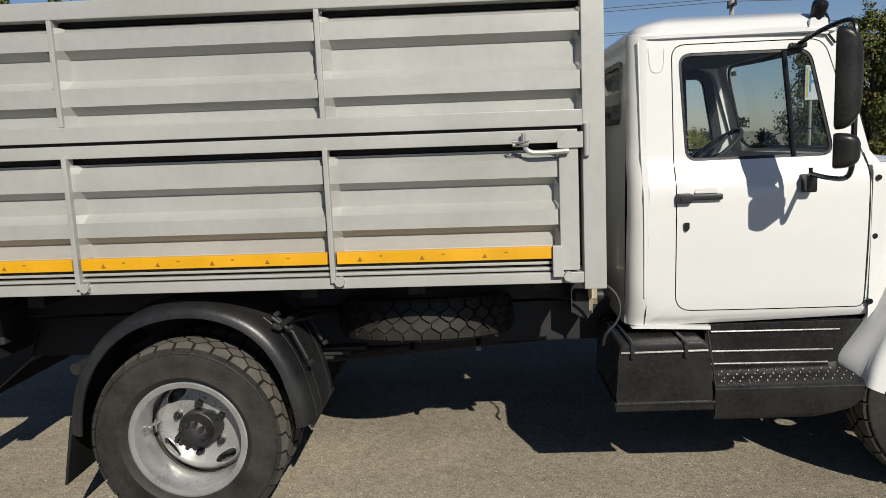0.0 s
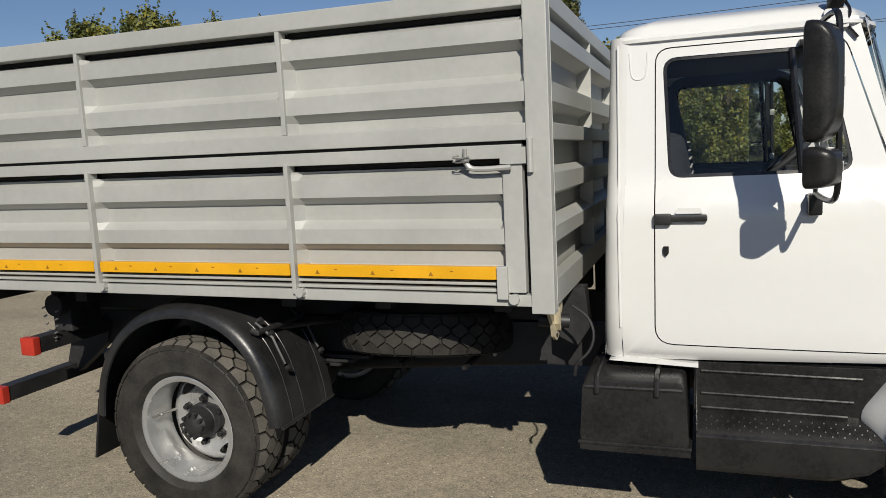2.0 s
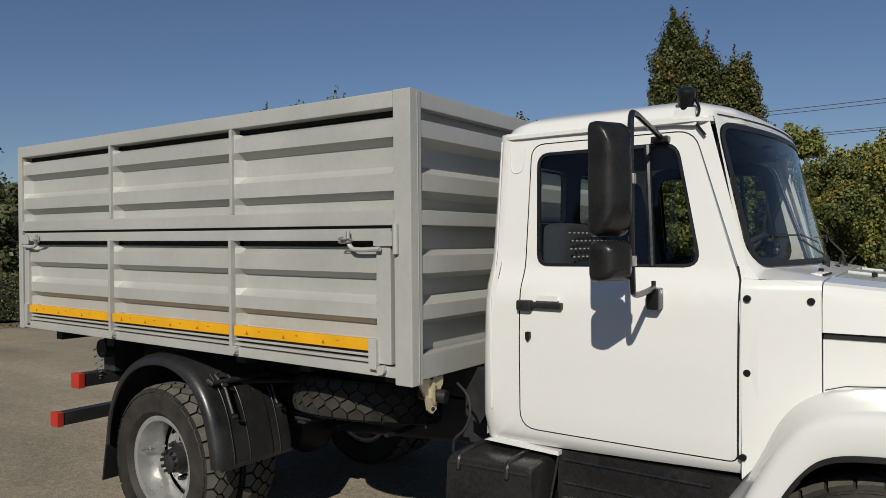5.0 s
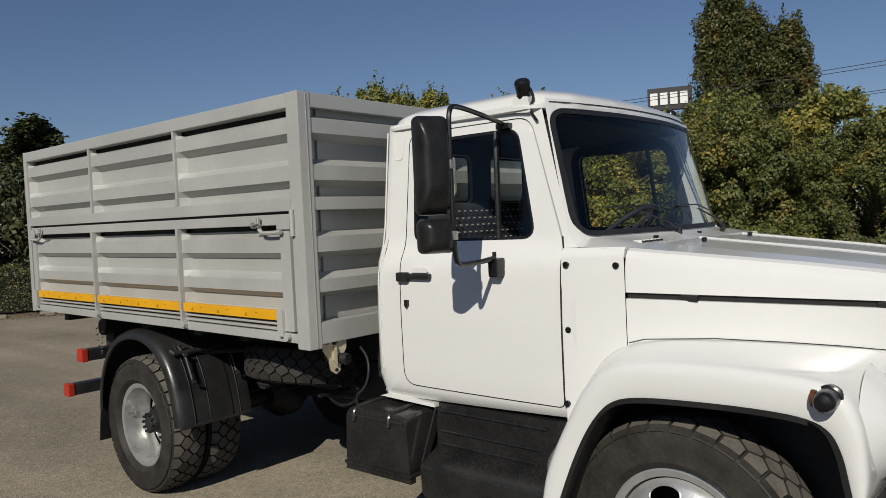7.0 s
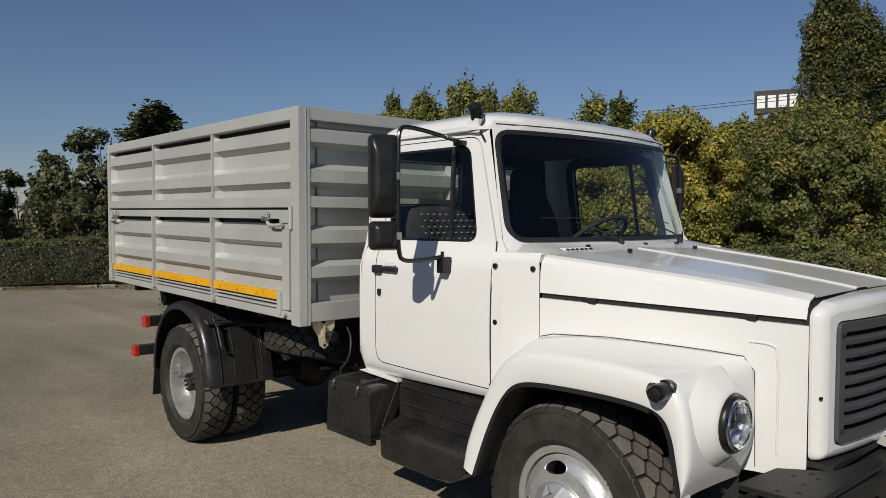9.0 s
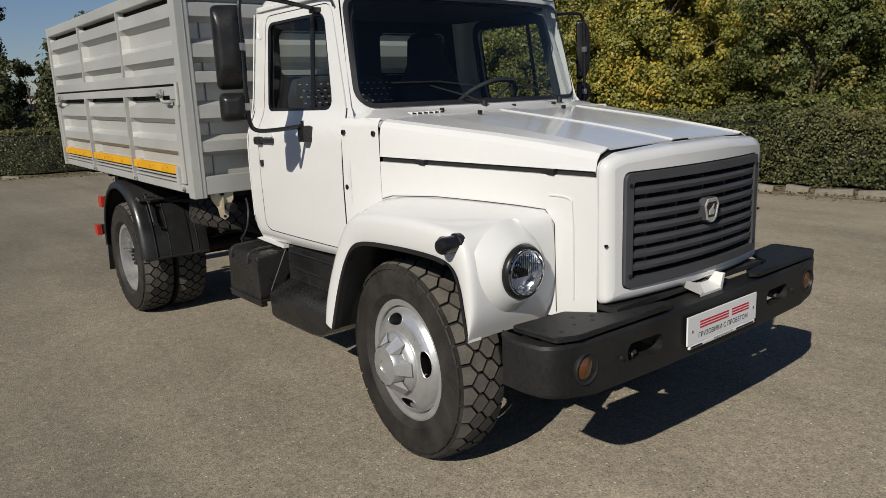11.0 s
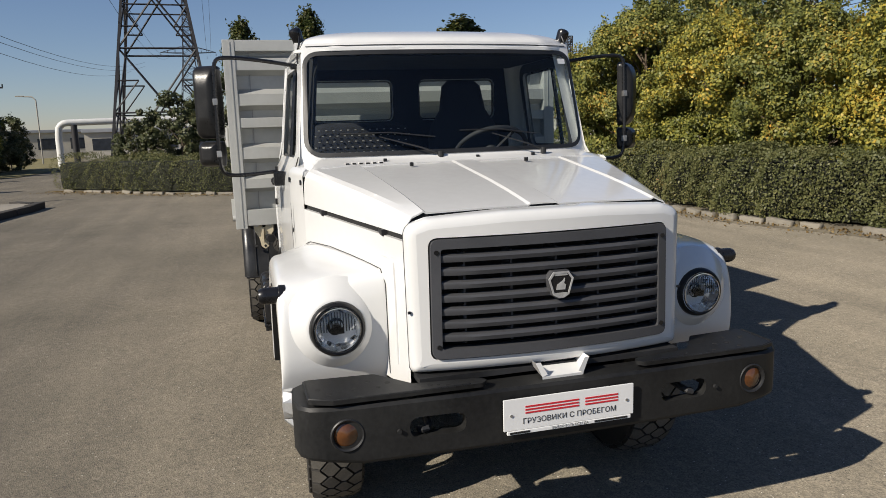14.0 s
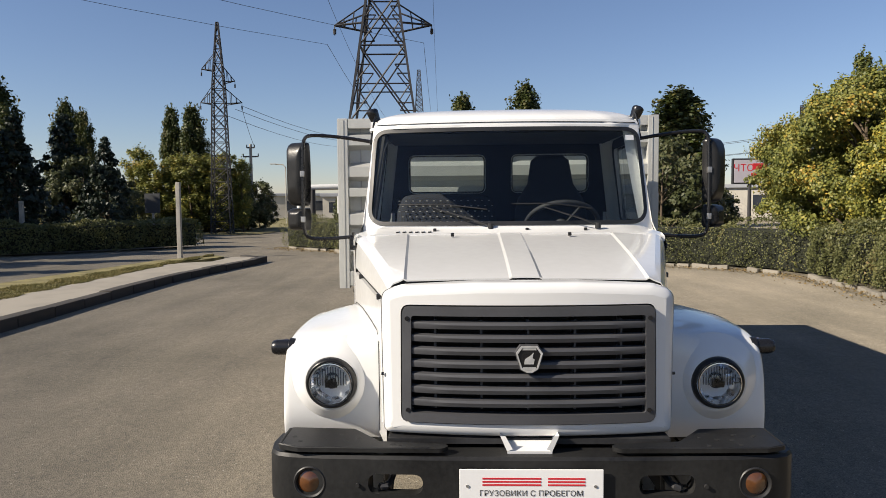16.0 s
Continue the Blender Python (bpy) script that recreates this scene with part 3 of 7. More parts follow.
# gap over the nose
part("bonnet_seal", Geo().loft([[p + Vector((d, 0, -0.022)) for p in hood_row(4.466)[1:-1]] for d in (-0.03, 0.03)]).loft([[p + Vector((0, 0, -d)) for p in hood_row(4.455)[1:-1]] for d in (0.004, 0.04)]), DARK, nose)
# grille
gi = fillet([(-0.456, 0.954), (0.456, 0.954), (0.452, 1.336), (-0.452, 1.336)], 0.012, 3)
go = GRIL
g = ring(gi, go, lambda y, z: Vector((nose_x(y) + 0.012, y, z)), 2, 48, c)
angs = sorted(angs + [math.atan2(p[1] - c[1], p[0] - c[0]) % (2 * math.pi) for p in gi + go])
for o, a0, a1 in ((gi, 0.012, -0.05), (go, 0.012, -0.03)):
    g.loft([[Vector((nose_x(star(o, c, a)[0]) + d, *star(o, c, a))) for a in angs] for d in (a0, a1)], closed=True)
grille = part("grille", g, GRILLE, truck, "dark grey plastic radiator grille")
for i in range(7):
    z = 0.995 + 0.0505 * i
    rows = []
    for k in range(13):
        y = -0.455 + 0.910 * k / 12
        x = nose_x(y)
        e = 1 if 0 < k < 12 else 0.3
        rows.append([Vector((x + 0.012 * e, y, z + 0.013)), Vector((x + 0.016 * e, y, z + 0.004)), Vector((x + 0.010 * e, y, z - 0.012)), Vector((x - 0.018, y, z + 0.006)), Vector((x - 0.015, y, z + 0.018))])
    part("slat", Geo().loft(rows, closed=True, cap0=True, cap1=True), GRILLE, grille)
g = Geo()
for k in range(5):
    g.box(4.47, nose_x(-0.36 + 0.18 * k) - 0.012, -0.364 + 0.18 * k, -0.356 + 0.18 * k, 0.97, 1.32)
part("grille_stay", g, GRILLE, grille)
part("radiator", Geo().box(4.40, 4.44, -0.5, 0.5, 0.88, 1.40), DARK, truck, "black radiator core")
part("slam_panel", Geo().box(4.40, 4.56, -0.55, 0.55, 0.83, 0.852), CHASSIS, truck)
for sx in (-1, 1):
    for z in (0.965, 1.325):
        part("grille_screw", Geo().cyl((nose_x(0.468) + 0.011, sx * 0.468, z), (nose_x(0.468) + 0.0165, sx * 0.468, z), 0.009, 10), BLACKG, grille)
shield = [(-0.032, 0.050), (-0.052, 0.022), (-0.033, -0.040), (-0.011, -0.053), (0.011, -0.053), (0.033, -0.040), (0.052, 0.022), (0.032, 0.050)]
BADGE = mat("badge_silver", (0.52, 0.52, 0.51), 0.35, metal=0.4, var=0.15, scale=30)
badge = part("badge", Geo().prism([(y * 1.06, 1.178 + z * 1.04) for y, z in reversed(shield)], 4.585, 4.616, "x"), GRILLE, grille, "shield badge in dark plastic with silver relief")


def outline(pts, k0, k1, x0, x1):
    """A flat frame between two sizes of one outline."""
    rows = [[Vector((x, y * k, 1.178 + z * k)) for y, z in pts] for k, x in ((k0, x0), (k0, x1), (k1, x1), (k1, x0))]
    return Geo().loft(rows, closed=True)


part("badge_field", Geo().prism([(y * 0.95, 1.178 + z * 0.95) for y, z in shield], 4.614, 4.618, "x"), BLACKG, badge)
part("badge_rim", outline(shield, 0.98, 0.84, 4.616, 4.622), BADGE, badge, "silver rim of the badge")
part("badge_band", Geo().prism([(-0.027, 1.212), (0.027, 1.212), (0.024, 1.221), (-0.024, 1.221)], 4.617, 4.6205, "x"), BADGE, badge)
part("badge_bar", Geo().box(4.617, 4.6205, -0.025, 0.025, 1.134, 1.146, 0.001), BADGE, badge)
part("badge_relief", Geo().prism([(-0.020, 1.158), (0.016, 1.158), (0.020, 1.176), (0.012, 1.182), (0.016, 1.202), (0.004, 1.190), (-0.016, 1.178)], 4.617, 4.6205, "x"), BADGE, badge)

# -- front wings --
ARCH = [(3.160, 0.560), (3.198, 0.66), (3.240, 0.765), (3.290, 0.870), (3.345, 0.960), (3.415, 1.035), (3.52, 1.064), (3.75, 1.074), (3.95, 1.075), (4.09, 1.066), (4.160, 1.035), (4.192, 0.965), (4.208, 0.88), (4.222, 0.80), (4.232, 0.752)]
CREST = [(3.085, 0.592), (3.105, 0.70), (3.160, 0.83), (3.230, 0.960), (3.285, 1.060), (3.360, 1.145), (3.47, 1.196), (3.72, 1.210), (3.95, 1.205), (4.12, 1.190), (4.20, 1.160), (4.245, 1.08), (4.262, 0.96), (4.262, 0.85), (4.226, 0.752)]
INNER = [(3.055, 0.90, 0.605), (3.012, 0.872, 0.680), (3.095, 0.875, 0.80), (3.185, 0.872, 0.93), (3.275, 0.862, 1.13), (3.37, 0.852, 1.205), (3.47, 0.832, 1.238), (3.72, 0.764, 1.247), (3.95, 0.703, 1.240), (4.12, 0.66, 1.232), (4.252, 0.634, 1.222), (4.290, 0.630, 1.185), (4.296, 0.630, 1.02), (4.292, 0.632, 0.88), (4.238, 0.634, 0.752)]


def rounded(pts, times=2):
    """An open line with its corners cut."""
    for _ in range(times):
        q = [pts[0]]
        for a, b in zip(pts, pts[1:]):
            q += [tuple(u * 0.75 + w * 0.25 for u, w in zip(a, b)), tuple(u * 0.25 + w * 0.75 for u, w in zip(a, b))]
        pts = q + [pts[-1]]
    return pts


SEAM = [(3.41, 0.842, 1.222)] + INNER[6:11]
ARCH, CREST, INNER = rounded(ARCH), rounded(CREST), rounded(INNER)
for sy in (-1, 1):
    rows = []
    for (ax, az), (cx, cz), (ix, iy, iz) in zip(ARCH, CREST, INNER):
        A, C, I = Vector((ax, 1.028, az)), Vector((cx, 0.985, cz)), Vector((ix, iy, iz))
        O = A.lerp(Vector((cx, 1.028, cz)), 0.62) + Vector((0, 0.010, 0))
        row = [Vector((ax, 0.97, az)), Vector((ax, 1.018, az)), A + Vector((0, 0.004, 0)), A.lerp(O, 0.15) + Vector((0, 0.006, 0)), A.lerp(O, 0.55) + Vector((0, 0.006, 0)), O]
        K = Vector((cx, 1.034, cz))
        for t in (0.25, 0.5, 0.75):
            row.append(O * (1 - t) ** 2 + K * 2 * t * (1 - t) + C * t * t)
        row += [C, C.lerp(I, 0.25) + Vector((0, 0, 0.004)), C.lerp(I, 0.6) + Vector((0, 0, 0.004)), I, Vector((ix, iy - 0.02, iz))]
        rows.append([Vector((p.x, sy * p.y, p.z)) for p in row])
    # denser rows between
    fine = rows
    low_end, high_end = 0.30 * len(ARCH), 0.64 * len(ARCH)
    wing = part("front_wing", Geo().loft(fine), WHITE, truck, "rounded white front wing with a headlamp", 50)
    part("wing_seam", Geo().tube([(x, sy * (hood_w(x) + 0.006), z + 0.003) for x, y, z in SEAM] + [(4.292, sy * (hood_w(4.292) + 0.006), 1.17), (4.298, sy * (hood_w(4.298) + 0.006), 0.80)], 0.0016, 5), DARK, wing)
    # dark arch lining
    g = Geo().loft([[Vector((x + (0.01 if i < low_end else -0.01 if i > high_end else 0), sy * y, z - (0.012 if low_end - 3 < i < high_end + 4 else 0))) for i, (x, z) in enumerate(ARCH)] for y in (1.022, 0.60)])
    part("arch_liner", g, CHASSIS, wing, "black wheel arch liner")
    g = Geo()
    rows = [[Vector((x + dx, sy * y, z - dz)) for i, (x, z) in enumerate(ARCH) for dx, dz in [((0.02, 0) if i < low_end else (-0.02, 0) if i > high_end else (0, 0.02))]] for y in (1.0, 1.034)]
    rows.append([Vector((x, sy * 1.036, z)) for x, z in ARCH])
    g.loft(rows)
    part("arch_rubber", g, BLACKP, wing, "black rubber arch edge")
    part("arch_wall", Geo().prism(ARCH + [(4.232, 0.50), (3.160, 0.50)], sy * 0.60, sy * 0.606, "y"), CHASSIS, wing)
    # headlamp
    hx, hy, hz = 4.306, sy * 0.815, 1.010
    m = Matrix.Translation((hx, hy, hz)) @ Euler((0, 0, radians(-90))).to_matrix().to_4x4()
    g = Geo().lathe([(0.110, -0.06), (0.110, 0.006), (0.108, 0.016), (0.104, 0.024), (0.099, 0.027), (0.094, 0.025), (0.091, 0.015)], 48, m)
    lamp = part("headlamp", g, CASEK, wing, "round headlamp in a black ring")
    part("lamp_boss", Geo().lathe([(0.111, 0.004), (0.119, 0.003), (0.130, -0.006), (0.150, -0.024), (0.180, -0.052), (0.20, -0.075)], 48, m), WHITE, wing, "white raised boss round the headlamp")
    part("lamp_rim", Geo().lathe([(0.0915, 0.028), (0.090, 0.0345), (0.0865, 0.035), (0.085, 0.030)], 40, m), CHROME, lamp, "thin chrome ring")
    random.seed(11)
    rows = []
    for rr, a in ((0.092, 0.020), (0.088, 0.004), (0.079, -0.014), (0.066, -0.031), (0.052, -0.044), (0.030, -0.052), (0.004, -0.054)):
        rows.append([m @ Vector((rr * math.cos(2 * math.pi * k / 26), a + random.uniform(-0.008, 0.008), rr * math.sin(2 * math.pi * k / 26))) for k in range(26)])
    part("reflector", Geo().loft(rows, closed=True), REFLECT, lamp, "faceted bright reflector", 3)
    g = Geo().lathe([(0.093, 0.022), (0.082, 0.031), (0.060, 0.040), (0.030, 0.045), (0.001, 0.046)], 32, m)
    pane = part("lens", g, LENS, lamp)
    g = Geo().cyl(m @ Vector((0, -0.05, 0)), m @ Vector((0, 0.006, 0)), 0.016, 12).box(-0.026, 0.026, 0.006, 0.010, -0.020, 0.006, 0.003, m)
    part("bulb_shield", g, BLACKG, lamp)
    part("bulb_holder", Geo().lathe([(0.040, -0.046), (0.036, -0.030), (0.027, -0.026), (0.020, -0.045)], 24, m), DARK, lamp)
    for k in range(13):
        y = -0.066 + 0.011 * k
        h = math.sqrt(max(0.0004, 0.077 ** 2 - y * y))
        part("lens_flute", Geo().box(-0.0022, 0.0022, 0.020, 0.023, -h * 0.10, h * 0.96, 0, m @ Matrix.Translation((y, 0, 0))), FLUTE, lamp)
    # side turn signal
    m = Matrix.Translation((4.157, sy * 1.020, 1.134)) @ (Matrix.Identity(4) if sy > 0 else Euler((math.pi, 0, 0)).to_matrix().to_4x4())
    g = Geo().lathe([(0.040, -0.02), (0.041, 0.004), (0.034, 0.008), (0.034, 0.060), (0.032, 0.074), (0.026, 0.084), (0.014, 0.088), (0.001, 0.089)], 20, m)
    sig = part("turn_signal", g, BLACKG, wing, "black side turn signal with an amber lens")
    g = Geo().cyl((4.115, sy * 1.055, 1.136), (4.128, sy * 1.055, 1.136), 0.028, 16)
    part("signal_lens", g, AMBER, sig)

# -- bumper --
BOUT = [(4.395, -1.012), (4.50, -1.018), (4.585, -1.003), (4.622, -0.968), (4.640, -0.914), (4.655, -0.786), (4.672, -0.393), (4.676, 0.000), (4.672, 0.393), (4.655, 0.786), (4.640, 0.914), (4.622, 0.968), (4.585, 1.003), (4.50, 1.018), (4.395, 1.012)]
rows = []
for x, y in BOUT:
    e = max(0, abs(y) - 0.786) / 0.23
    zb, zt = 0.597 + 0.030 * e, 0.816
    rows.append([Vector((x - 0.03, y * 0.985, zb)), Vector((x - 0.006, y, zb)), Vector((x, y, zb + 0.012)), Vector((x, y, zt - 0.012)), Vector((x - 0.008, y * 0.996, zt)), Vector((min(x - 0.05, 4.56), y * 0.95, zt)), Vector((min(x - 0.055, 4.55), y * 0.945, zt - 0.02))])
# the front face is cut into bands round the two slots
BX = sorted([(abs(y), x) for x, y in BOUT])


def bump_x(y):
    return curve(BX, abs(y))


def slot(y0, d=0.0):
    return fillet([(y0 - 0.105 - d, 0.672 - d), (y0 + 0.105 + d, 0.672 - d), (y0 + 0.105 + d, 0.748 + d), (y0 - 0.105 - d, 0.748 + d)], 0.037 + d, 6)


g = Geo()
g.loft([r[:3] for r in rows])
g.loft([r[3:] for r in rows])
for part_rows in (rows[:6], rows[9:]):
    g.loft([r[2:4] for r in part_rows])
face = lambda y, z: Vector((bump_x(y), y, z))
for sy in (-1, 1):
    q = ring(slot(sy * 0.51), [(min(sy * 0.786, sy * 0.28), 0.609), (max(sy * 0.786, sy * 0.28), 0.609), (max(sy * 0.786, sy * 0.28), 0.804), (min(sy * 0.786, sy * 0.28), 0.804)], face, 4, 48)
    g.add(q.v, q.f)
    g.loft([[face(y, z) for y, z in slot(sy * 0.51)], [face(y, z) - Vector((0.05, 0, 0)) for y, z in slot(sy * 0.51)]], closed=True)
g.loft([[face(y, z) for y in (-0.28, -0.14, 0, 0.14, 0.28)] for z in (0.609, 0.804)])
bump = part("bumper", g, BUMPER, truck, "black painted steel bumper with oblong tow slots", 40)


for sy in (-1, 1):
    y0 = sy * 0.510
    fx = curve([(abs(y), x) for x, y in sorted(BOUT, key=lambda p: abs(p[1]))], 0.51)
    g = Geo().tube([(fx - 0.30, y0 + sy * 0.02, 0.72), (fx - 0.06, y0 + sy * 0.02, 0.70), (fx - 0.02, y0 + sy * 0.045, 0.69), (fx - 0.05, y0 + sy * 0.06, 0.685)], 0.014, 8, 1)
    part("tow_hook", g, CHASSIS, bump)
    part("bolt_hole", Geo().cyl((fx - 0.01, sy * 0.655, 0.705), (fx + 0.005, sy * 0.655, 0.705), 0.008, 8), DARK, bump)
    m = Matrix.Translation((4.650, sy * 0.840, 0.712)) @ Euler((0, 0, radians(-90))).to_matrix().to_4x4()
    g = Geo().lathe([(0.060, -0.012), (0.062, 0.004), (0.058, 0.008), (0.052, 0.004), (0.048, -0.012)], 28, m)
    fog = part("marker_lamp", g, BLACKP, bump, "round amber lamp in the bumper")
    part("amber_lens", Geo().lathe([(0.048, -0.006), (0.034, 0.004), (0.001, 0.009)], 24, m), AMBER, fog)
    # step pad on top of the bumper
    pts = [(4.40, sy * 0.972), (4.62, sy * 0.967), (4.655, sy * 0.885), (4.660, sy * 0.60), (4.664, sy * 0.335), (4.63, sy * 0.305), (4.605, sy * 0.33), (4.575, sy * 0.58), (4.42, sy * 0.70)]
    pts = pts if sy < 0 else pts[::-1]
    g = Geo().prism(fillet(pts, 0.025, 4), 0.830, 0.846, "z")
    for x, y in ((4.60, 0.46), (4.56, 0.80), (4.47, 0.92)):
        g.cyl((x, sy * y, 0.800), (x, sy * y, 0.832), 0.02, 10)
    pad = part("step_pad", g, BUMPER, bump, "scuffed black step plate")
    random.seed(5 + sy)
    for i in range(9):
        x, y = random.uniform(4.47, 4.60), sy * random.uniform(0.64, 0.95)
        if i % 3 == 0:
            x, y = random.uniform(4.61, 4.645), sy * random.uniform(0.42, 0.9)
        part("pad_hole", Geo().cyl((x, y, 0.840), (x, y, 0.8468), random.uniform(0.006, 0.011), 9), DARK, pad)
    part("pad_lip", Geo().tube([(4.42, sy * 0.967, 0.844), (4.61, sy * 0.963, 0.844), (4.648, sy * 0.885, 0.844), (4.655, sy * 0.60, 0.844), (4.655, sy * 0.38, 0.844)], 0.006, 6), BUMPER, pad)
for a, b in ((-0.34, 0.34), (-0.93, -0.70), (0.70, 0.93)):
    part("bumper_beam", Geo().box(4.40, 4.61, a, b, 0.65, 0.80, 0.02), CHASSIS, bump)
# tow bracket between nose and bumper
g = Geo().add([(4.46, -0.100, 0.872), (4.46, 0.100, 0.872), (4.632, 0.086, 0.826), (4.632, -0.086, 0.826)], [(0, 1, 2, 3)])
g.add([(4.632, -0.086, 0.826), (4.632, 0.086, 0.826), (4.630, 0.084, 0.808), (4.630, -0.084, 0.808)], [(0, 1, 2, 3)])
for sy in (-1, 1):
    g.add([(4.46, sy * 0.100, 0.872), (4.632, sy * 0.086, 0.826), (4.628, sy * 0.112, 0.884), (4.46, sy * 0.112, 0.886)], [(0, 1, 2, 3)])
    g.add([(4.632, sy * 0.086, 0.826), (4.634, sy * 0.064, 0.834), (4.630, sy * 0.092, 0.884), (4.628, sy * 0.112, 0.884)], [(0, 1, 2, 3)])
part("plate_bracket", g, WHITE, bump, "white folded bracket under the nose")
# dealer plate
plate = part("dealer_plate", Geo().box(4.686, 4.694, -0.268, 0.268, 0.655, 0.778, 0.003), PLATE, bump, "white dealer plate with printed words")
part("plate_strip", Geo().box(4.686, 4.696, -0.255, 0.255, 0.640, 0.654, 0.002), PLATE, plate)


def words(text, size, y, z, x, material, parent, name="lettering"):
    """Flat printed words that face forwards."""
    c = bpy.data.curves.new(name, "FONT")
    c.body, c.size, c.align_x, c.align_y = text, size, "CENTER", "CENTER"
    ob = bpy.data.objects.new(name, c)
    me = bpy.data.meshes.new_from_object(ob)
    bpy.data.objects.remove(ob)
    me.materials.clear()
    me.materials.append(material)
    o = new(name, me)
    o.parent = parent
    o.matrix_basis = Matrix.Translation((x, y, z)) @ Euler((radians(90), 0, radians(90))).to_matrix().to_4x4()
    return o


words("ГРУЗОВИКИ С ПРОБЕГОМ", 0.030, 0, 0.687, 4.6955, PRINTK, plate)
words("ВЫБОР ЕСТЬ ВСЕГДА", 0.014, 0, 0.647, 4.6968, PRINTK, plate)
for y0, y1 in ((-0.182, 0.036), (0.062, 0.200)):
    for z in (0.717, 0.729, 0.741):
        part("bar", Geo().box(4.694, 4.6955, y0, y1, z, z + 0.006), PRINTR, plate)
for y0, y1 in ((-0.245, -0.165), (0.10, 0.24)):
    part("bar", Geo().box(4.696, 4.697, y0, y1, 0.643, 0.651), PRINTK, plate)

for sy in (-1, 1):
    part("plate_screw", Geo().cyl((4.693, sy * 0.238, 0.715), (4.697, sy * 0.238, 0.715), 0.006, 10), STEEL, plate)

# -- wipers, washer jets, beacons --
for y, y2 in ((-0.100, -0.62), (0.492, 0.02)):
    a, b = Vector((3.322, y, 1.645)), screen(y2 * 0.62 + y * 0.38, 1.745, 0.035)
    g = Geo().tube([a, a.lerp(b, 0.35) + Vector((0.02, 0, 0.004)), b], [0.006, 0.0048, 0.0032], 6)
    g.cyl(a - Vector((0, 0, 0.02)), a + Vector((0, 0, 0.012)), 0.016, 10)
    wiper = part("wiper", g, BLACKP, cab, "black windscreen wiper")
    g = Geo().tube([screen(y2, 1.765, 0.020), screen((y + y2) / 2, 1.765, 0.024), screen(y - 0.02, 1.735, 0.020)], 0.0034, 6)
    part("wiper_blade", g, BLACKP, wiper)
for x, y, z in ((3.343, -0.408, 1.624), (3.343, 0.10, 1.624), (3.343, 0.42, 1.624), (3.52, -0.308, 1.606), (3.52, 0.308, 1.606)):
    part("washer_jet", Geo().box(x - 0.010, x + 0.010, y - 0.009, y + 0.009, z - 0.012, z + 0.008, 0.004), BLACKG, cowl if x < 3.4 else hood)
for sy in (-1, 1):
    x, y = 2.925, sy * 0.775
    base = part("beacon_foot", Geo().prism(fillet([(x - 0.05, 2.20), (x + 0.045, 2.19), (x + 0.035, 2.262), (x - 0.04, 2.266)], 0.01, 3), y - 0.03, y + 0.03, "y"), WHITE, cab, "white foot of a roof beacon")
    m = Matrix.Translation((x - 0.005, y, 2.262)) @ Matrix.Rotation(-sy * radians(20), 4, "X") @ Euler((math.pi / 2, 0, 0)).to_matrix().to_4x4() @ Euler((0, 0, radians(-8))).to_matrix().to_4x4() @ Matrix.Diagonal((0.78, 1.02, 0.78, 1))
    part("beacon", Geo().lathe([(0.040, -0.012), (0.040, 0.010), (0.0385, 0.016), (0.0395, 0.026), (0.044, 0.052), (0.045, 0.066), (0.040, 0.076), (0.026, 0.083), (0.001, 0.085)], 24, m), BLACKG, base, "small black dome beacon")
    g = Geo().tube([(x + 0.03, y, 2.30), (x + 0.055, y * 1.01, 2.25), (x + 0.03, y * 1.025, 2.21), (x + 0.075, y * 1.03, 2.15)], 0.006, 6, 2)
    part("beacon_cable", g, BLACKG, base)

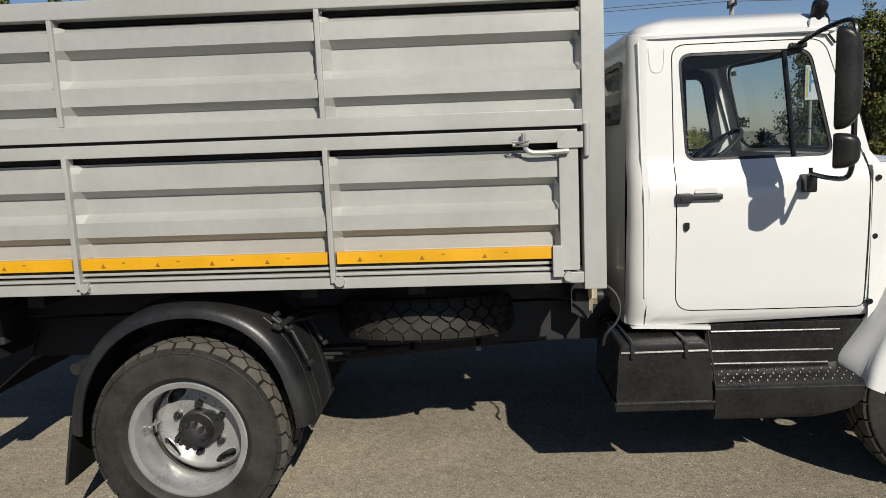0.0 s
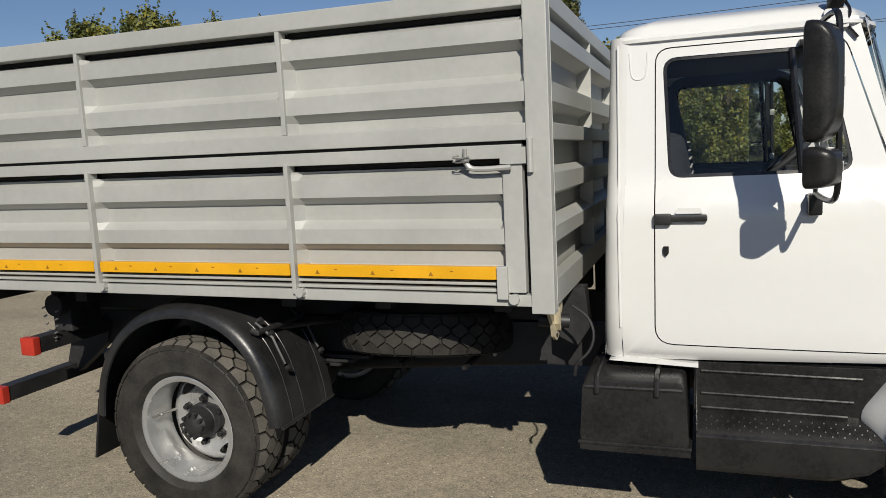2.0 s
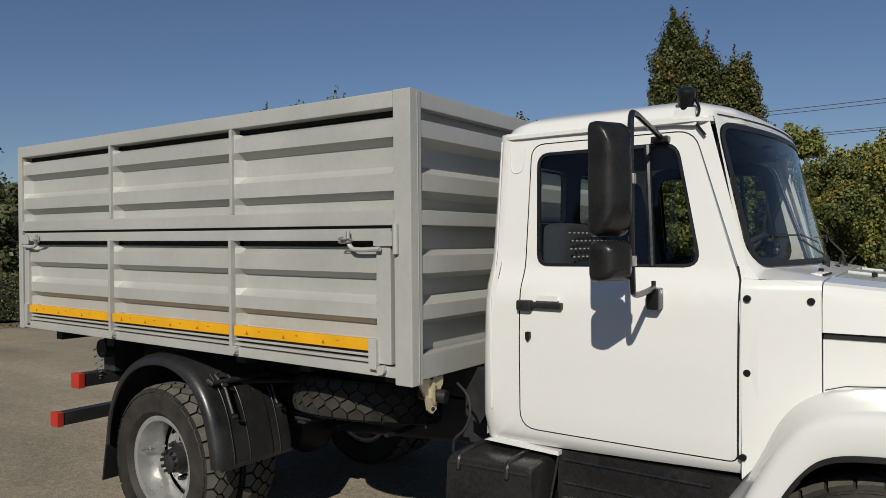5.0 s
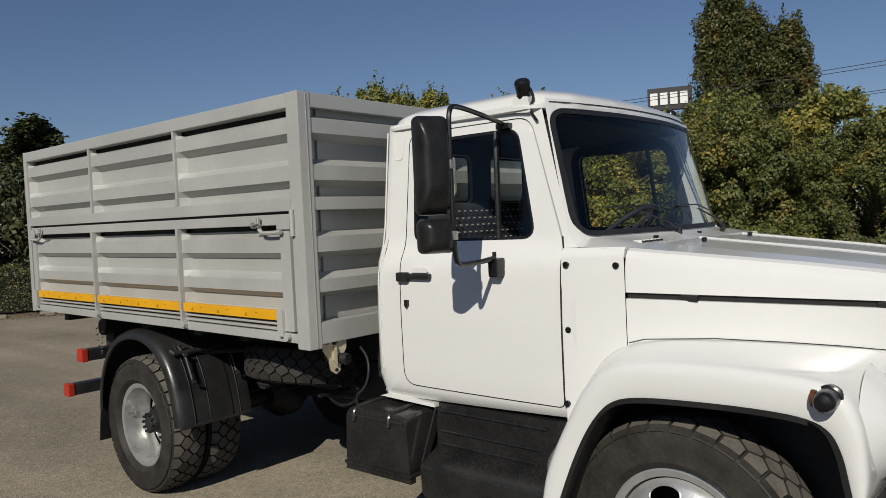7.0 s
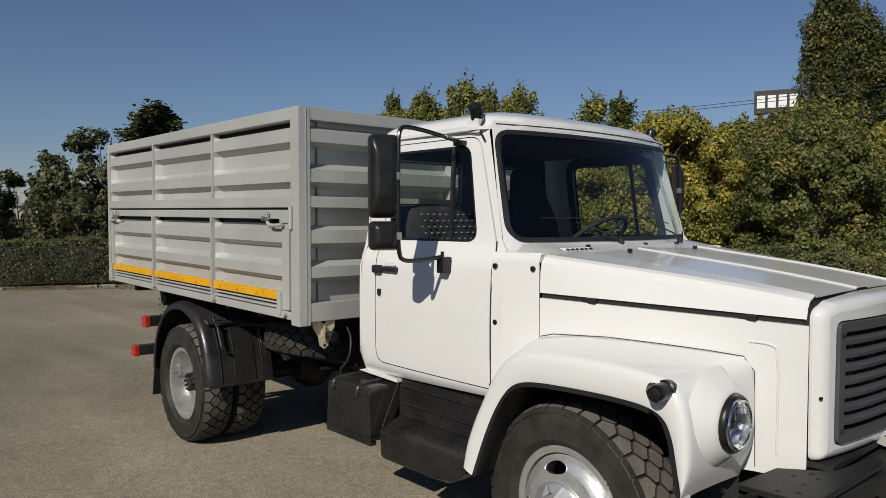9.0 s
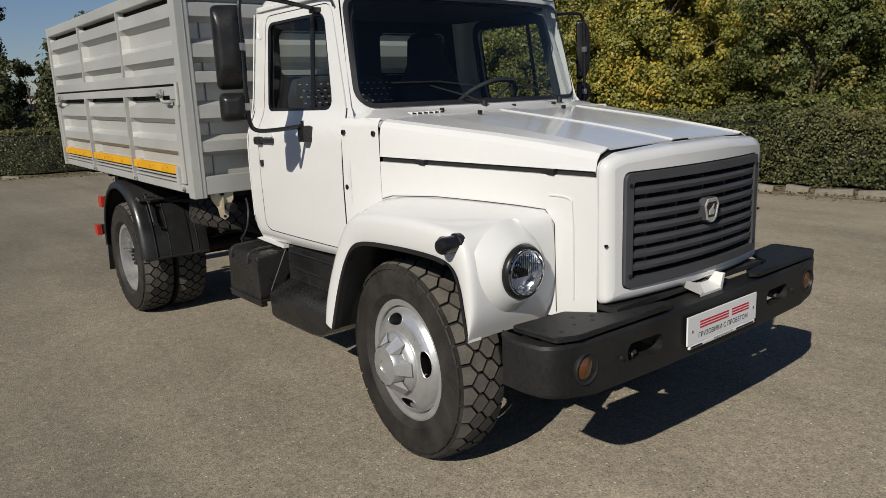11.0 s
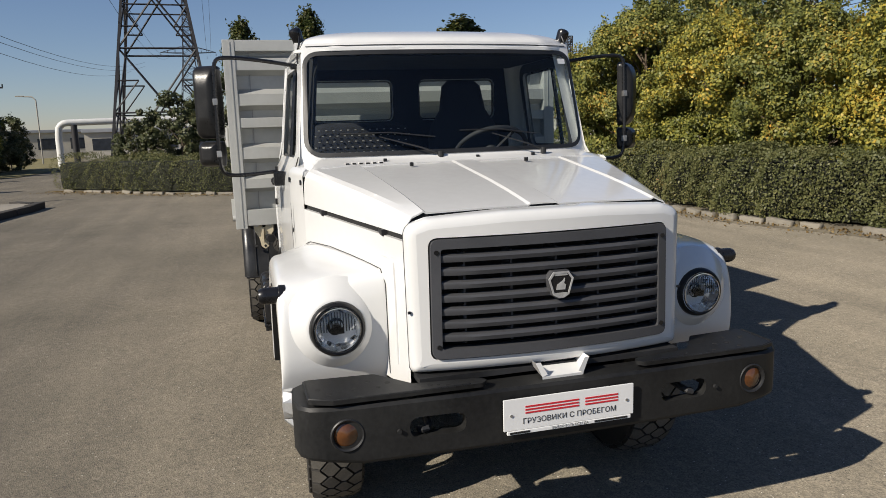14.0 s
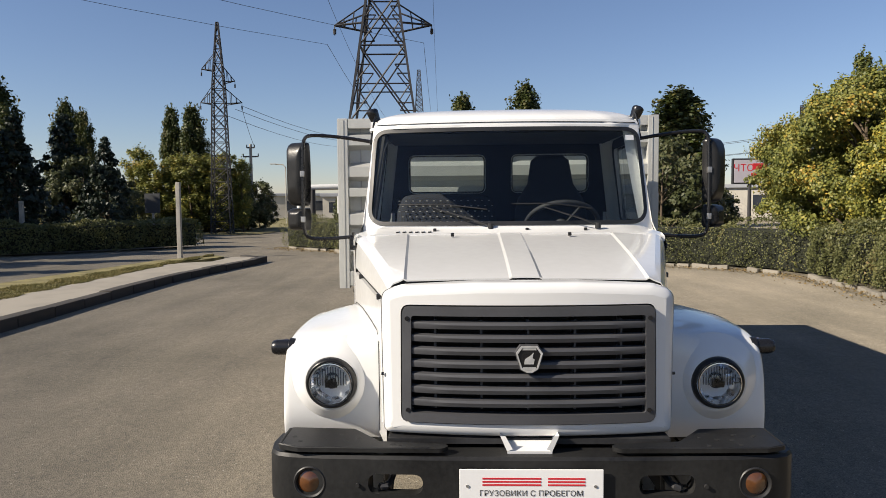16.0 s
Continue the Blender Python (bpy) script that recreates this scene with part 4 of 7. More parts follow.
# -- mirrors --
for sy in (-1, 1):
    yaw = radians(28 if sy < 0 else 42)
    m = Matrix.Translation((2.800, sy * 1.278, 0)) @ Matrix.Rotation(sy * yaw, 4, "Z")

    def shell_mirror(z0, z1, w):
        h = (z1 - z0) / 2
        zc = (z0 + z1) / 2
        edge_r = [(w * (0.90 + 0.10 * (1 - (2 * k / 8 - 1) ** 2)), z0 + (z1 - z0) * k / 8) for k in range(9)]
        face = fillet([(-w * 0.93, z0)] + edge_r + [(-w * 0.93, z1)], [0.030] + [0.034] + [0.0] * 7 + [0.034] + [0.030], 6)
        rows = [[m @ Vector((xx, y * s, zc + (z - zc) * (1 - (1 - s) * 0.92))) for y, z in face] for s, xx in ((0.95, -0.020), (1.0, -0.015), (1.0, 0.0), (0.985, 0.014), (0.93, 0.034), (0.82, 0.052), (0.64, 0.066), (0.34, 0.074))]
        return Geo().loft(rows, closed=True, cap0=True, cap1=True), face, zc, h
    arms = Geo().tube([(2.834, sy * 0.80, 2.152), (2.84, sy * 1.00, 2.185), (2.86, sy * 1.188, 2.200), (2.868, sy * 1.234, 2.18), (2.870, sy * 1.242, 2.10), (2.872, sy * 1.246, 1.75), (2.872, sy * 1.242, 1.60), (2.864, sy * 1.212, 1.556), (2.852, sy * 1.08, 1.556), (2.843, sy * 0.94, 1.568)], 0.011, 8, 2)
    bracket = part("mirror_bracket", arms, BLACKG, truck, "black bent tube carrying two mirrors")
    part("mirror_mount", Geo().box(2.795, 2.865, sy * 0.785, sy * 0.826, 2.134, 2.160, 0.006), BLACKG, bracket)
    g = Geo().box(2.818, 2.868, sy * 0.895, sy * 0.960, 1.485, 1.568, 0.010).cyl((2.843, sy * 0.94, 1.56), (2.843, sy * 0.94, 1.595), 0.009, 8)
    part("mirror_mount", g, BLACKG, bracket)
    for z0, z1, w in ((1.762, 2.158, 0.077), (1.608, 1.748, 0.075)):
        g, face, zc, h = shell_mirror(z0, z1, w)
        case = part("mirror_case", g, CASEK, bracket, "black plastic mirror housing", 50)
        part("mirror_glass", Geo().add([m @ Vector((-0.0215, y * 0.9, zc + (z - zc) * 0.94)) for y, z in face], [tuple(range(len(face)))]), MIRROR, case)
        g = Geo().box(2.858, 2.886, sy * 1.232, sy * 1.258, zc - 0.018, zc + 0.018, 0.004)
        part("mirror_clamp", g, STEEL, case, "bright steel clamp")


# -- tipper body: it leans forwards a little on its frame --
def lean(geo):
    geo.v = [(x, y, z + 0.0105 * (1.885 - x)) for x, y, z in geo.v]
    return geo


body = part("tipper_floor", lean(Geo().box(-1.56, 1.86, -1.14, 1.14, 1.175, 1.215)), GREYIN, truck, "grey steel tipper floor")
UP = [(2.345, 0.0), (2.340, -0.060), (2.313, -0.060), (2.309, 0), (2.285, 0.042), (2.212, 0.042), (2.178, 0), (2.088, 0), (2.052, 0.042), (1.977, 0.042), (1.943, 0), (1.893, 0)]
LOW = [(1.766, 0.012), (1.761, -0.060), (1.733, -0.060), (1.729, 0), (1.720, 0), (1.692, 0.042), (1.615, 0.042), (1.583, 0), (1.512, 0), (1.476, 0.042), (1.412, 0.042), (1.380, 0), (1.318, 0), (1.300, 0.010)]
RIB_X = [(-0.436, -0.414), (0.696, 0.718)]


def ridged(profile, x0, x1, sy, y0=1.136, taper=0.034, end=0.018):
    """Sheet with pressed hollows whose ends slope out to the ridges."""
    g = Geo()
    rows = []
    for x, k in ((x0, 0.0), (x0 + taper, 1.0), (x1 - end, 1.0), (x1, 0.0)):
        rows.append([Vector((x, sy * (y0 + (d * k + 0.040 * (1 - k) if d >= 0 and 1.31 < z < 2.34 else d) * 1.22), z)) for z, d in profile])
    return lean(g.loft(rows))


for sy in (-1, 1):
    def yb(a, b):
        return (sy * a, sy * b)
    # fixed upper side
    up = part("upper_frame", lean(Geo().box(-1.53, 1.79, *yb(1.125, 1.200), 2.337, 2.411, 0.006).box(-1.53, 1.79, *yb(1.145, 1.200), 1.826, 1.893, 0.004)), GREY, truck, "grey welded upper side frame")
    for x0, x1 in ((-1.53, -0.436), (-0.414, 0.696), (0.718, 1.79)):
        part("ridged_panel", ridged(UP, x0, x1, sy), GREY, up, "", 15)
        # near-black strip in the channel paints the shade below the top rail
        part("gap_shade", lean(Geo().box(x0, x1, *yb(1.070, 1.128), 2.314, 2.339)), DARK, up, "dark strip for the shade under the top rail")
    for x0, x1 in RIB_X:
        part("rib", lean(Geo().box(x0, x1, *yb(1.145, 1.201), 1.893, 2.337, 0.003)), GREY, up)
    # drop side
    low = part("drop_side", lean(Geo().box(-1.50, 1.77, *yb(1.150, 1.199), 1.757, 1.812, 0.004).box(1.690, 1.772, *yb(1.150, 1.203), 1.215, 1.757, 0.006).box(-1.50, -1.44, *yb(1.150, 1.203), 1.215, 1.757, 0.006)), GREY, truck, "grey hinged drop side")
    for x0, x1 in ((-1.44, -0.436), (-0.414, 0.696), (0.718, 1.69)):
        part("ridged_panel", ridged(LOW, x0, x1, sy), GREY, low, "", 15)
        # likewise a dark strip for the shade below the drop side's rail
        part("gap_shade", lean(Geo().box(x0, x1, *yb(1.070, 1.128), 1.734, 1.760)), DARK, low, "dark strip for the shade under the rail")
    for x0, x1 in RIB_X:
        part("rib", lean(Geo().box(x0, x1, *yb(1.150, 1.214), 1.186, 1.765, 0.004)), GREY, low)
        part("hinge_eye", lean(Geo().cyl((x1 + 0.002, sy * 1.203, 1.192), (x1 + 0.034, sy * 1.203, 1.192), 0.021, 16).cyl((x1 + 0.018, sy * 1.225, 1.192), (x1 + 0.018, sy * 1.18, 1.192), 0.020, 16)), GREY, low)
    part("end_bracket", lean(Geo().box(1.655, 1.700, *yb(1.19, 1.222), 1.190, 1.325, 0.004)), GREY, low)
    part("end_bracket", lean(Geo().box(-1.475, -1.44, *yb(1.19, 1.220), 1.190, 1.325, 0.004)), GREY, low)
    part("hinge_eye", lean(Geo().cyl((1.722, sy * 1.22, 1.190), (1.722, sy * 1.17, 1.190), 0.021, 16)), GREY, low)
    # shade in the slit above the drop side, as a dark strip
    part("gap_shade", lean(Geo().box(-1.50, 1.77, *yb(1.10, 1.180), 1.8125, 1.8255)), DARK, low, "dark strip for the shade above the drop side")
    for x0, x1 in ((-1.43, -0.445), (-0.405, 0.686), (0.728, 1.655)):
        strip = part("reflector_strip", lean(Geo().box(x0, x1, *yb(1.170, 1.206), 1.268, 1.320, 0.003)), YELLOW, low, "yellow reflective strip")
        n = 4 if x1 - x0 > 1.0 else 3
        for k in range(n):
            xc = x0 + 0.10 + k * (x1 - x0 - 0.12) / n
            part("strip_mark", lean(Geo().prism([(xc - 0.010, 1.279), (xc + 0.010, 1.279), (xc + 0.010, 1.282), (xc + 0.007, 1.286), (xc + 0.001, 1.297), (xc - 0.001, 1.297), (xc - 0.007, 1.286), (xc - 0.010, 1.282)], sy * 1.2055, sy * 1.207, "y")), MARK, strip)
            part("strip_hole", lean(Geo().box(xc + 0.085, xc + 0.099, *yb(1.2055, 1.207), 1.298, 1.303)), MARK, strip)
    part("side_rail", lean(Geo().box(-1.53, 1.79, *yb(1.150, 1.196), 1.158, 1.206, 0.005)), GREY, truck, "grey floor side rail")
    part("hinge_rod", lean(Geo().box(-1.50, 1.68, *yb(1.16, 1.190), 1.214, 1.228, 0.004)), GREY, low)
    part("lower_edge", lean(Geo().box(-1.45, 1.68, *yb(1.17, 1.184), 1.240, 1.254, 0.004)), GREY, low)
    # corner posts
    post = part("corner_post", lean(Geo().box(1.790, 1.885, *yb(1.120, 1.200), 1.130, 2.413, 0.006)), GREY, truck, "grey square corner post")
    part("rear_post", lean(Geo().box(-1.588, -1.530, *yb(1.120, 1.200), 1.150, 2.413, 0.006)), GREY, post)
    part("post_seam", lean(Geo().box(1.886, 1.889, *yb(1.150, 1.153), 1.14, 2.40)), GREY, post)
    g = Geo().cyl((1.806, sy * 1.209, 1.700), (1.806, sy * 1.209, 1.832), 0.013, 12)
    part("hinge_barrel", lean(g), GREY, post)
    # latch: bent rod with a pin and a wire clip
    for sx, xo in ((1, 1.79), (-1, -1.53)):
        def fx(d):
            return xo - sx * d
        g = Geo().prism([(fx(0.0), 1.80), (fx(0.075), 1.80), (fx(0.105), 1.765), (fx(0.105), 1.735), (fx(0.0), 1.735)], sy * 1.205, sy * 1.214, "y")
        latch = part("latch_plate", lean(g), GREY, low)
        g = Geo().tube([(fx(0.06), sy * 1.222, 1.722), (fx(0.20), sy * 1.222, 1.716), (fx(0.235), sy * 1.222, 1.728), (fx(0.246), sy * 1.222, 1.765)], 0.011, 8, 1)
        part("latch_rod", lean(g), GREY, latch)
        g = Geo().cyl((fx(0.246), sy * 1.222, 1.74), (fx(0.246), sy * 1.222, 1.80), 0.009, 10)
        g.box(fx(0.225), fx(0.267), *yb(1.212, 1.232), 1.752, 1.764, 0.003)
        for k in range(2):
            g.tube([(fx(0.225), sy * 1.235, 1.752 + 0.016 * k), (fx(0.27), sy * 1.240, 1.746 + 0.016 * k), (fx(0.30), sy * 1.235, 1.752 + 0.016 * k), (fx(0.27), sy * 1.230, 1.760 + 0.014 * k)], 0.0035, 5, 1)
        part("latch_pin", lean(g), STEEL, latch, "pin with a wire clip")
# inner lining
for sy in (-1, 1):
    part("inner_sheet", lean(Geo().box(-1.53, 1.82, sy * 1.030, sy * 1.036, 1.21, 2.40)), GREYIN, body)
for x in (1.80, -1.51):
    part("inner_sheet", lean(Geo().box(x, x + 0.006, -1.06, 1.06, 1.21, 2.40)), GREYIN, body)
# end walls
FRONTP = [(z, d) for z, d in UP] + [(1.86, 0)] + [(z, d) for z, d in LOW[2:-1]] + [(1.20, 0)]


def end_wall(x, sx, name, label):
    fr = part(name, lean(Geo().box(x - 0.03, x + 0.03, -1.12, 1.12, 2.337, 2.411, 0.006)), GREY, truck, label)
    rows = []
    for y in (-1.12, -0.4, 0.4, 1.12):
        rows.append([Vector((x - sx * 0.045 + sx * max(d, 0) * 1.72, y, z)) for z, d in FRONTP])
    part("ridged_panel", lean(Geo().loft(rows)), GREY, fr, "", 12)
    for z0, z1 in ((1.262, 1.826), (1.893, 2.337)):
        part("rib", lean(Geo().box(x - sx * 0.046, x + sx * 0.0285, -0.008, 0.008, z0, z1, 0.002)), GREY, fr)
    part("middle_rail", lean(Geo().box(x - 0.03, x + sx * 0.028, -1.12, 1.12, 1.826, 1.893, 0.005)), GREY, fr)
    part("bottom_rail", lean(Geo().box(x - 0.03, x + sx * 0.03, -1.12, 1.12, 1.150, 1.262, 0.006)), GREY, fr)
    return fr


end_wall(1.852, 1, "front_wall", "grey ribbed front wall of the tipper body")
end_wall(-1.56, -1, "tailgate", "grey ribbed tailgate")

# -- chassis --
for a in (-1, 1):
    frame_rail = part("chassis_rail", Geo().box(-1.52, 4.40, a * 0.46, a * 0.39, 0.70, 0.92, 0.01), CHASSIS, truck, "black ladder frame rail")
    part("subframe", Geo().box(-1.45, 1.80, a * 0.50, a * 0.38, 0.94, 1.15, 0.01), CHASSIS, truck)
for x in (-1.40, -0.75, 0.55, 1.05, 1.62):
    part("cross_bearer", Geo().box(x - 0.04, x + 0.04, -1.02, 1.02, 1.095, 1.160, 0.006), CHASSIS, truck)
part("axle", Geo().cyl((0, -1.0, 0.475), (0, 1.0, 0.475), 0.075, 16).lathe([(0.001, -0.2), (0.12, -0.17), (0.19, -0.06), (0.19, 0.06), (0.12, 0.17), (0.001, 0.2)], 20, Matrix.Translation((0.02, 0, 0.475))), CHASSIS, truck)
part("front_axle", Geo().box(3.55, 3.68, -0.80, 0.80, 0.38, 0.47, 0.02), CHASSIS, truck)
for sy in (-1, 1):
    for x, l, z in ((0.0, 0.72, 0.60), (3.60, 0.62, 0.56)):
        g = Geo()
        for k in range(6):
            g.box(x - l + 0.09 * k, x + l - 0.09 * k, sy * 0.46, sy * 0.53, z + 0.10 - 0.024 * k, z + 0.119 - 0.024 * k, 0.003)
        part("leaf_spring", g, CHASSIS, truck)
    for x in (0.90, 0.98, 1.25, 1.42):
        for z in (0.745, 0.785):
            part("frame_bolt", Geo().cyl((x, sy * 0.462, z), (x, sy * 0.480, z), 0.010, 8), STEEL if sy < 0 else CHASSIS, frame_rail)
part("gearbox", Geo().box(2.2, 4.35, -0.33, 0.33, 0.55, 0.98, 0.08), CHASSIS, truck)
part("prop_shaft", Geo().cyl((0.15, 0, 0.50), (2.3, 0, 0.66), 0.045, 12), CHASSIS, truck)
part("tipping_ram", Geo().cyl((1.0, 0, 0.62), (1.0, 0, 1.12), 0.10, 18), CHASSIS, truck)
# rear beams with red end caps
for x, z in ((-1.178, 0.825), (-1.468, 0.518)):
    beam = part("guard_beam", Geo().box(x - 0.045, x + 0.045, -1.00, 1.00, z - 0.046, z + 0.046, 0.006), CHASSIS, truck, "black square guard beam")
    for sy in (-1, 1):
        part("end_cap", Geo().box(x - 0.050, x + 0.050, sy * 0.985, sy * 1.032, z - 0.051, z + 0.051, 0.006), RED, beam, "red painted end cap")
for sy in (-1, 1):
    part("beam_arm", Geo().prism([(-1.40, 0.86), (-1.10, 0.86), (-1.16, 0.70), (-1.42, 0.50), (-1.52, 0.50)], sy * 0.42, sy * 0.48, "y").box(-1.28, -1.10, sy * 0.55, sy * 0.70, 0.86, 1.10, 0.01), CHASSIS, truck)
    part("tip_hinge", Geo().cyl((-1.14, sy * 0.86, 1.03), (-1.14, sy * 0.64, 1.03), 0.065, 18).box(-1.22, -1.08, sy * 0.68, sy * 0.80, 0.86, 1.14, 0.015), CHASSIS, truck)
    g = Geo()
    for k in range(14):
        t = k / 13
        p = Vector((-1.20 + 0.10 * t, sy * 0.875, 1.02 - 0.20 * math.sin(math.pi * t) - 0.02 * t))
        g.cyl(p - Vector((0.010, 0, 0.004)), p + Vector((0.010, 0, 0.004)), 0.0055, 6)
    part("chain", g, STEEL, truck)

# tow/lift bracket below the corner post
for sy in (-1, 1):
    ear = [(0.905, 1.132), (0.930, 1.152), (0.957, 1.135), (0.963, 1.108), (0.985, 1.108), (0.993, 1.135), (1.020, 1.152), (1.046, 1.130), (1.040, 1.085), (1.008, 1.030), (0.998, 0.975), (0.972, 0.953), (0.946, 0.975), (0.942, 1.030), (0.908, 1.085)]
    turn = Matrix.Translation((1.845, sy * 1.008, 0.022)) @ Matrix.Rotation(sy * radians(14), 4, "Z") @ Matrix.Translation((-1.876, -sy * 0.97, 0))
    g = Geo().prism(fillet([(sy * y, z) for y, z in ear], 0.012, 3), 1.870, 1.884, "x", m=turn)
    g.prism([(sy * 0.972, 1.10), (sy * 0.980, 1.10), (sy * 0.990, 1.03), (sy * 0.972, 1.00)], 1.884, 1.905, "x", m=turn)
    br = part("lift_bracket", g, CREAM, truck, "cream painted steel bracket with two bolts")
    part("bracket_hole", Geo().cyl((1.836, sy * 1.010, 1.000), (1.857, sy * 1.010, 1.000), 0.009, 12), DARK, br)
    part("bracket_pin", Geo().cyl((1.77, sy * 0.993, 1.062), (1.90, sy * 0.968, 1.052), 0.030, 14), CHASSIS, br)
    for y in (0.968, 1.058):
        part("bracket_bolt", Geo().cyl((1.830, sy * y, 1.150), (1.864, sy * y, 1.150), 0.013, 10).cyl((1.864, sy * y, 1.150), (1.871, sy * y, 1.150), 0.008, 8), STEEL, br)
    part("lift_arm", Geo().prism([(1.80, 1.14), (1.92, 1.14), (1.94, 0.95), (1.88, 0.86), (1.80, 0.90)], sy * 0.56, sy * 0.66, "y"), CHASSIS, truck)
g = Geo().tube([(1.90, -0.88, 1.10), (1.97, -0.90, 1.06), (2.00, -0.92, 0.99), (1.98, -0.93, 0.91), (1.92, -0.94, 0.86), (1.91, -0.93, 0.80)], 0.0065, 8, 2)
part("air_hose", g, CHASSIS, truck, "loose black hose")
part("hose_end", Geo().tube([(1.938, -0.940, 0.874), (1.918, -0.940, 0.850), (1.91, -0.93, 0.80)], 0.0085, 8, 1), CHASSIS, truck)

# -- fuel tank and step --
for sy in (-1, 1):
    pts = fillet([(1.945, 0.55), (2.385, 0.55), (2.370, 0.835), (1.962, 0.835)], 0.035, 4)
    rows = [[Vector((x, sy * y, z + dz * (z > 0.7))) for x, z in pts] for y, dz in ((0.50, 0), (1.00, 0), (1.04, -0.004), (1.054, -0.018))]
    tank = part("fuel_tank", Geo().loft(rows, closed=True, cap0=True, cap1=True), SHEETK, truck, "ribbed black sheet-metal tank", 40)
    part("tank_lip", Geo().box(1.938, 2.395, sy * 0.52, sy * 1.064, 0.545, 0.562, 0.006).box(1.945, 2.39, sy * 1.02, sy * 1.058, 0.518, 0.545, 0.004), SHEETK, tank)
    for x in (2.02, 2.26):
        part("tank_strap", Geo().tube([(x, sy * 0.70, 0.838), (x, sy * 1.02, 0.840), (x, sy * 1.052, 0.822), (x, sy * 1.060, 0.77)], 0.012, 8, 1), SHEETK, tank)
    part("tank_ridge", Geo().tube([(1.97, sy * 1.05, 0.795), (2.36, sy * 1.05, 0.797)], 0.010, 8), SHEETK, tank)
    # step box with ribbed kick panel
    rows = [[Vector((x, sy * y, max(z, lo) if z < 0.55 else z)) for y, z in ((0.58, 0.43), (0.985, 0.443), (1.005, 0.470), (1.010, 0.595), (0.998, 0.610), (0.865, 0.668), (0.58, 0.668))] for x, lo in ((2.41, 0.43), (2.85, 0.43), (2.95, 0.452), (3.03, 0.49), (3.085, 0.535))]
    g = Geo().loft(rows, closed=True, cap0=True, cap1=True)
    step = part("cab_step", g, SHEETK, truck, "black cab step with studded tread")
    g = Geo()
    for i in range(15):
        for j in range(4):
            x, t = 2.45 + 0.042 * i + 0.02 * (j % 2), 0.12 + 0.18 * j
            g.cyl((x, sy * (0.985 - 0.12 * t), 0.613 + 0.052 * t), (x, sy * (0.985 - 0.12 * t), 0.619 + 0.052 * t), 0.006, 6, 0.003)
    tagged(part("tread_studs", g, SHEETK, step), kind="stuff")
    part("kick_panel", Geo().box(2.40, 3.14, sy * 0.83, sy * 0.868, 0.66, 0.87, 0.004), SHEETK, step)
    for z, x1 in ((0.832, 3.03), (0.736, 3.00), (0.674, 2.98)):
        part("kick_rib", Geo().tube([(2.43, sy * 0.869, z), (x1, sy * 0.869, z - 0.006)], 0.0075, 8), SHEETK, step)
    part("kick_edge", Geo().tube([(2.412, sy * 0.875, 0.865), (2.414, sy * 1.0, 0.615)], 0.005, 6), SHEETK, step)

# -- wheels --
R = 0.482


def tyre_mesh(w=0.232):
    """One skin: sidewalls, shoulder lugs and four rows of six-sided tread blocks with grooves between."""
    h, n = w / 2, 32
    seg = 2 * n

    def top_r(y):
        return R - 0.020 * max(0, abs(y) / h - 0.62) / 0.4

    def at(k, y, r):
        a = 2 * math.pi * k / seg
        return Vector((r * math.cos(a), y, r * math.sin(a)))
    v, f, caps = [], [], []

    def pts(row):
        v.extend(row)
        return list(range(len(v) - len(row), len(v)))

    def strip(p, q):
        m = len(p)
        f.extend((p[i], p[(i + 1) % m], q[(i + 1) % m], q[i]) for i in range(m))

    def block(loop, away, k=0.875, cap=True):
        """A raised block inside the face loop, standing out by the vectors away."""
        c = sum((v[i] for i in loop), Vector()) / len(loop)
        low = pts([c + (v[i] - c) * (k + 0.04) for i in loop])
        high = pts([c + (v[i] - c) * k + away for i in loop])
        strip(loop, low)
        strip(low, high)
        f.append(tuple(high))
        if cap:
            caps.append(len(f) - 1)
    lines = []
    for j, y in enumerate((-h * 0.985, -h * 0.50, 0.0, h * 0.50, h * 0.985)):
        zig = 0.0 if j in (0, 4) else h * 0.15
        row = []
        for k in range(seg):
            yy = y + (zig if (k + j) % 2 else -zig)
            row.append(at(k, yy, top_r(yy) - 0.017))
        lines.append(pts(row))
    for j in range(4):
        for i in range(n):
            k = [(2 * i + (j + 1) % 2 + d) % seg for d in (0, 1, 2)]
            loop = [lines[j][q] for q in k] + [lines[j + 1][q] for q in reversed(k)]
            c = sum((v[q] for q in loop), Vector()) / 6
            block(loop, Vector((c.x, 0, c.z)).normalized() * 0.017)
    for s, line in ((-1, lines[0]), (1, lines[4])):
        # shoulder lugs, then the smooth sidewall with its bead ring
        under = pts([at(k, s * h * 1.03, 0.440) for k in range(seg)])
        for i in range(n):
            k = [(2 * i + (0 if s > 0 else 1) + d) % seg for d in (0, 1, 2)]
            block([line[q] for q in k] + [under[q] for q in reversed(k)], Vector((0, s * 0.007, 0)), 0.84, False)
        last = under
        for r, y in ((0.424, 1.055), (0.386, 1.10), (0.336, 1.065), (0.331, 1.085), (0.322, 1.082), (0.317, 1.045), (0.300, 0.93), (0.292, 0.80)):
            ring_k = pts([at(k, s * h * y, r) for k in range(seg)])
            strip(last, ring_k)
            last = ring_k
    g = Geo()
    g.v, g.f = [tuple(p) for p in v], f
    me = bpy.data.meshes.new("tyre")
    me.from_pydata(g.v, [], g.f)
    me.materials.append(RUBBER)
    me.materials.append(TREAD)
    for i in caps:
        me.polygons[i].material_index = 1
    bm = bmesh.new()
    bm.from_mesh(me)
    bmesh.ops.recalc_face_normals(bm, faces=bm.faces[:])
    bm.to_mesh(me)
    bm.free()
    me.shade_smooth()
    me.set_sharp_from_angle(angle=radians(32))
    return me


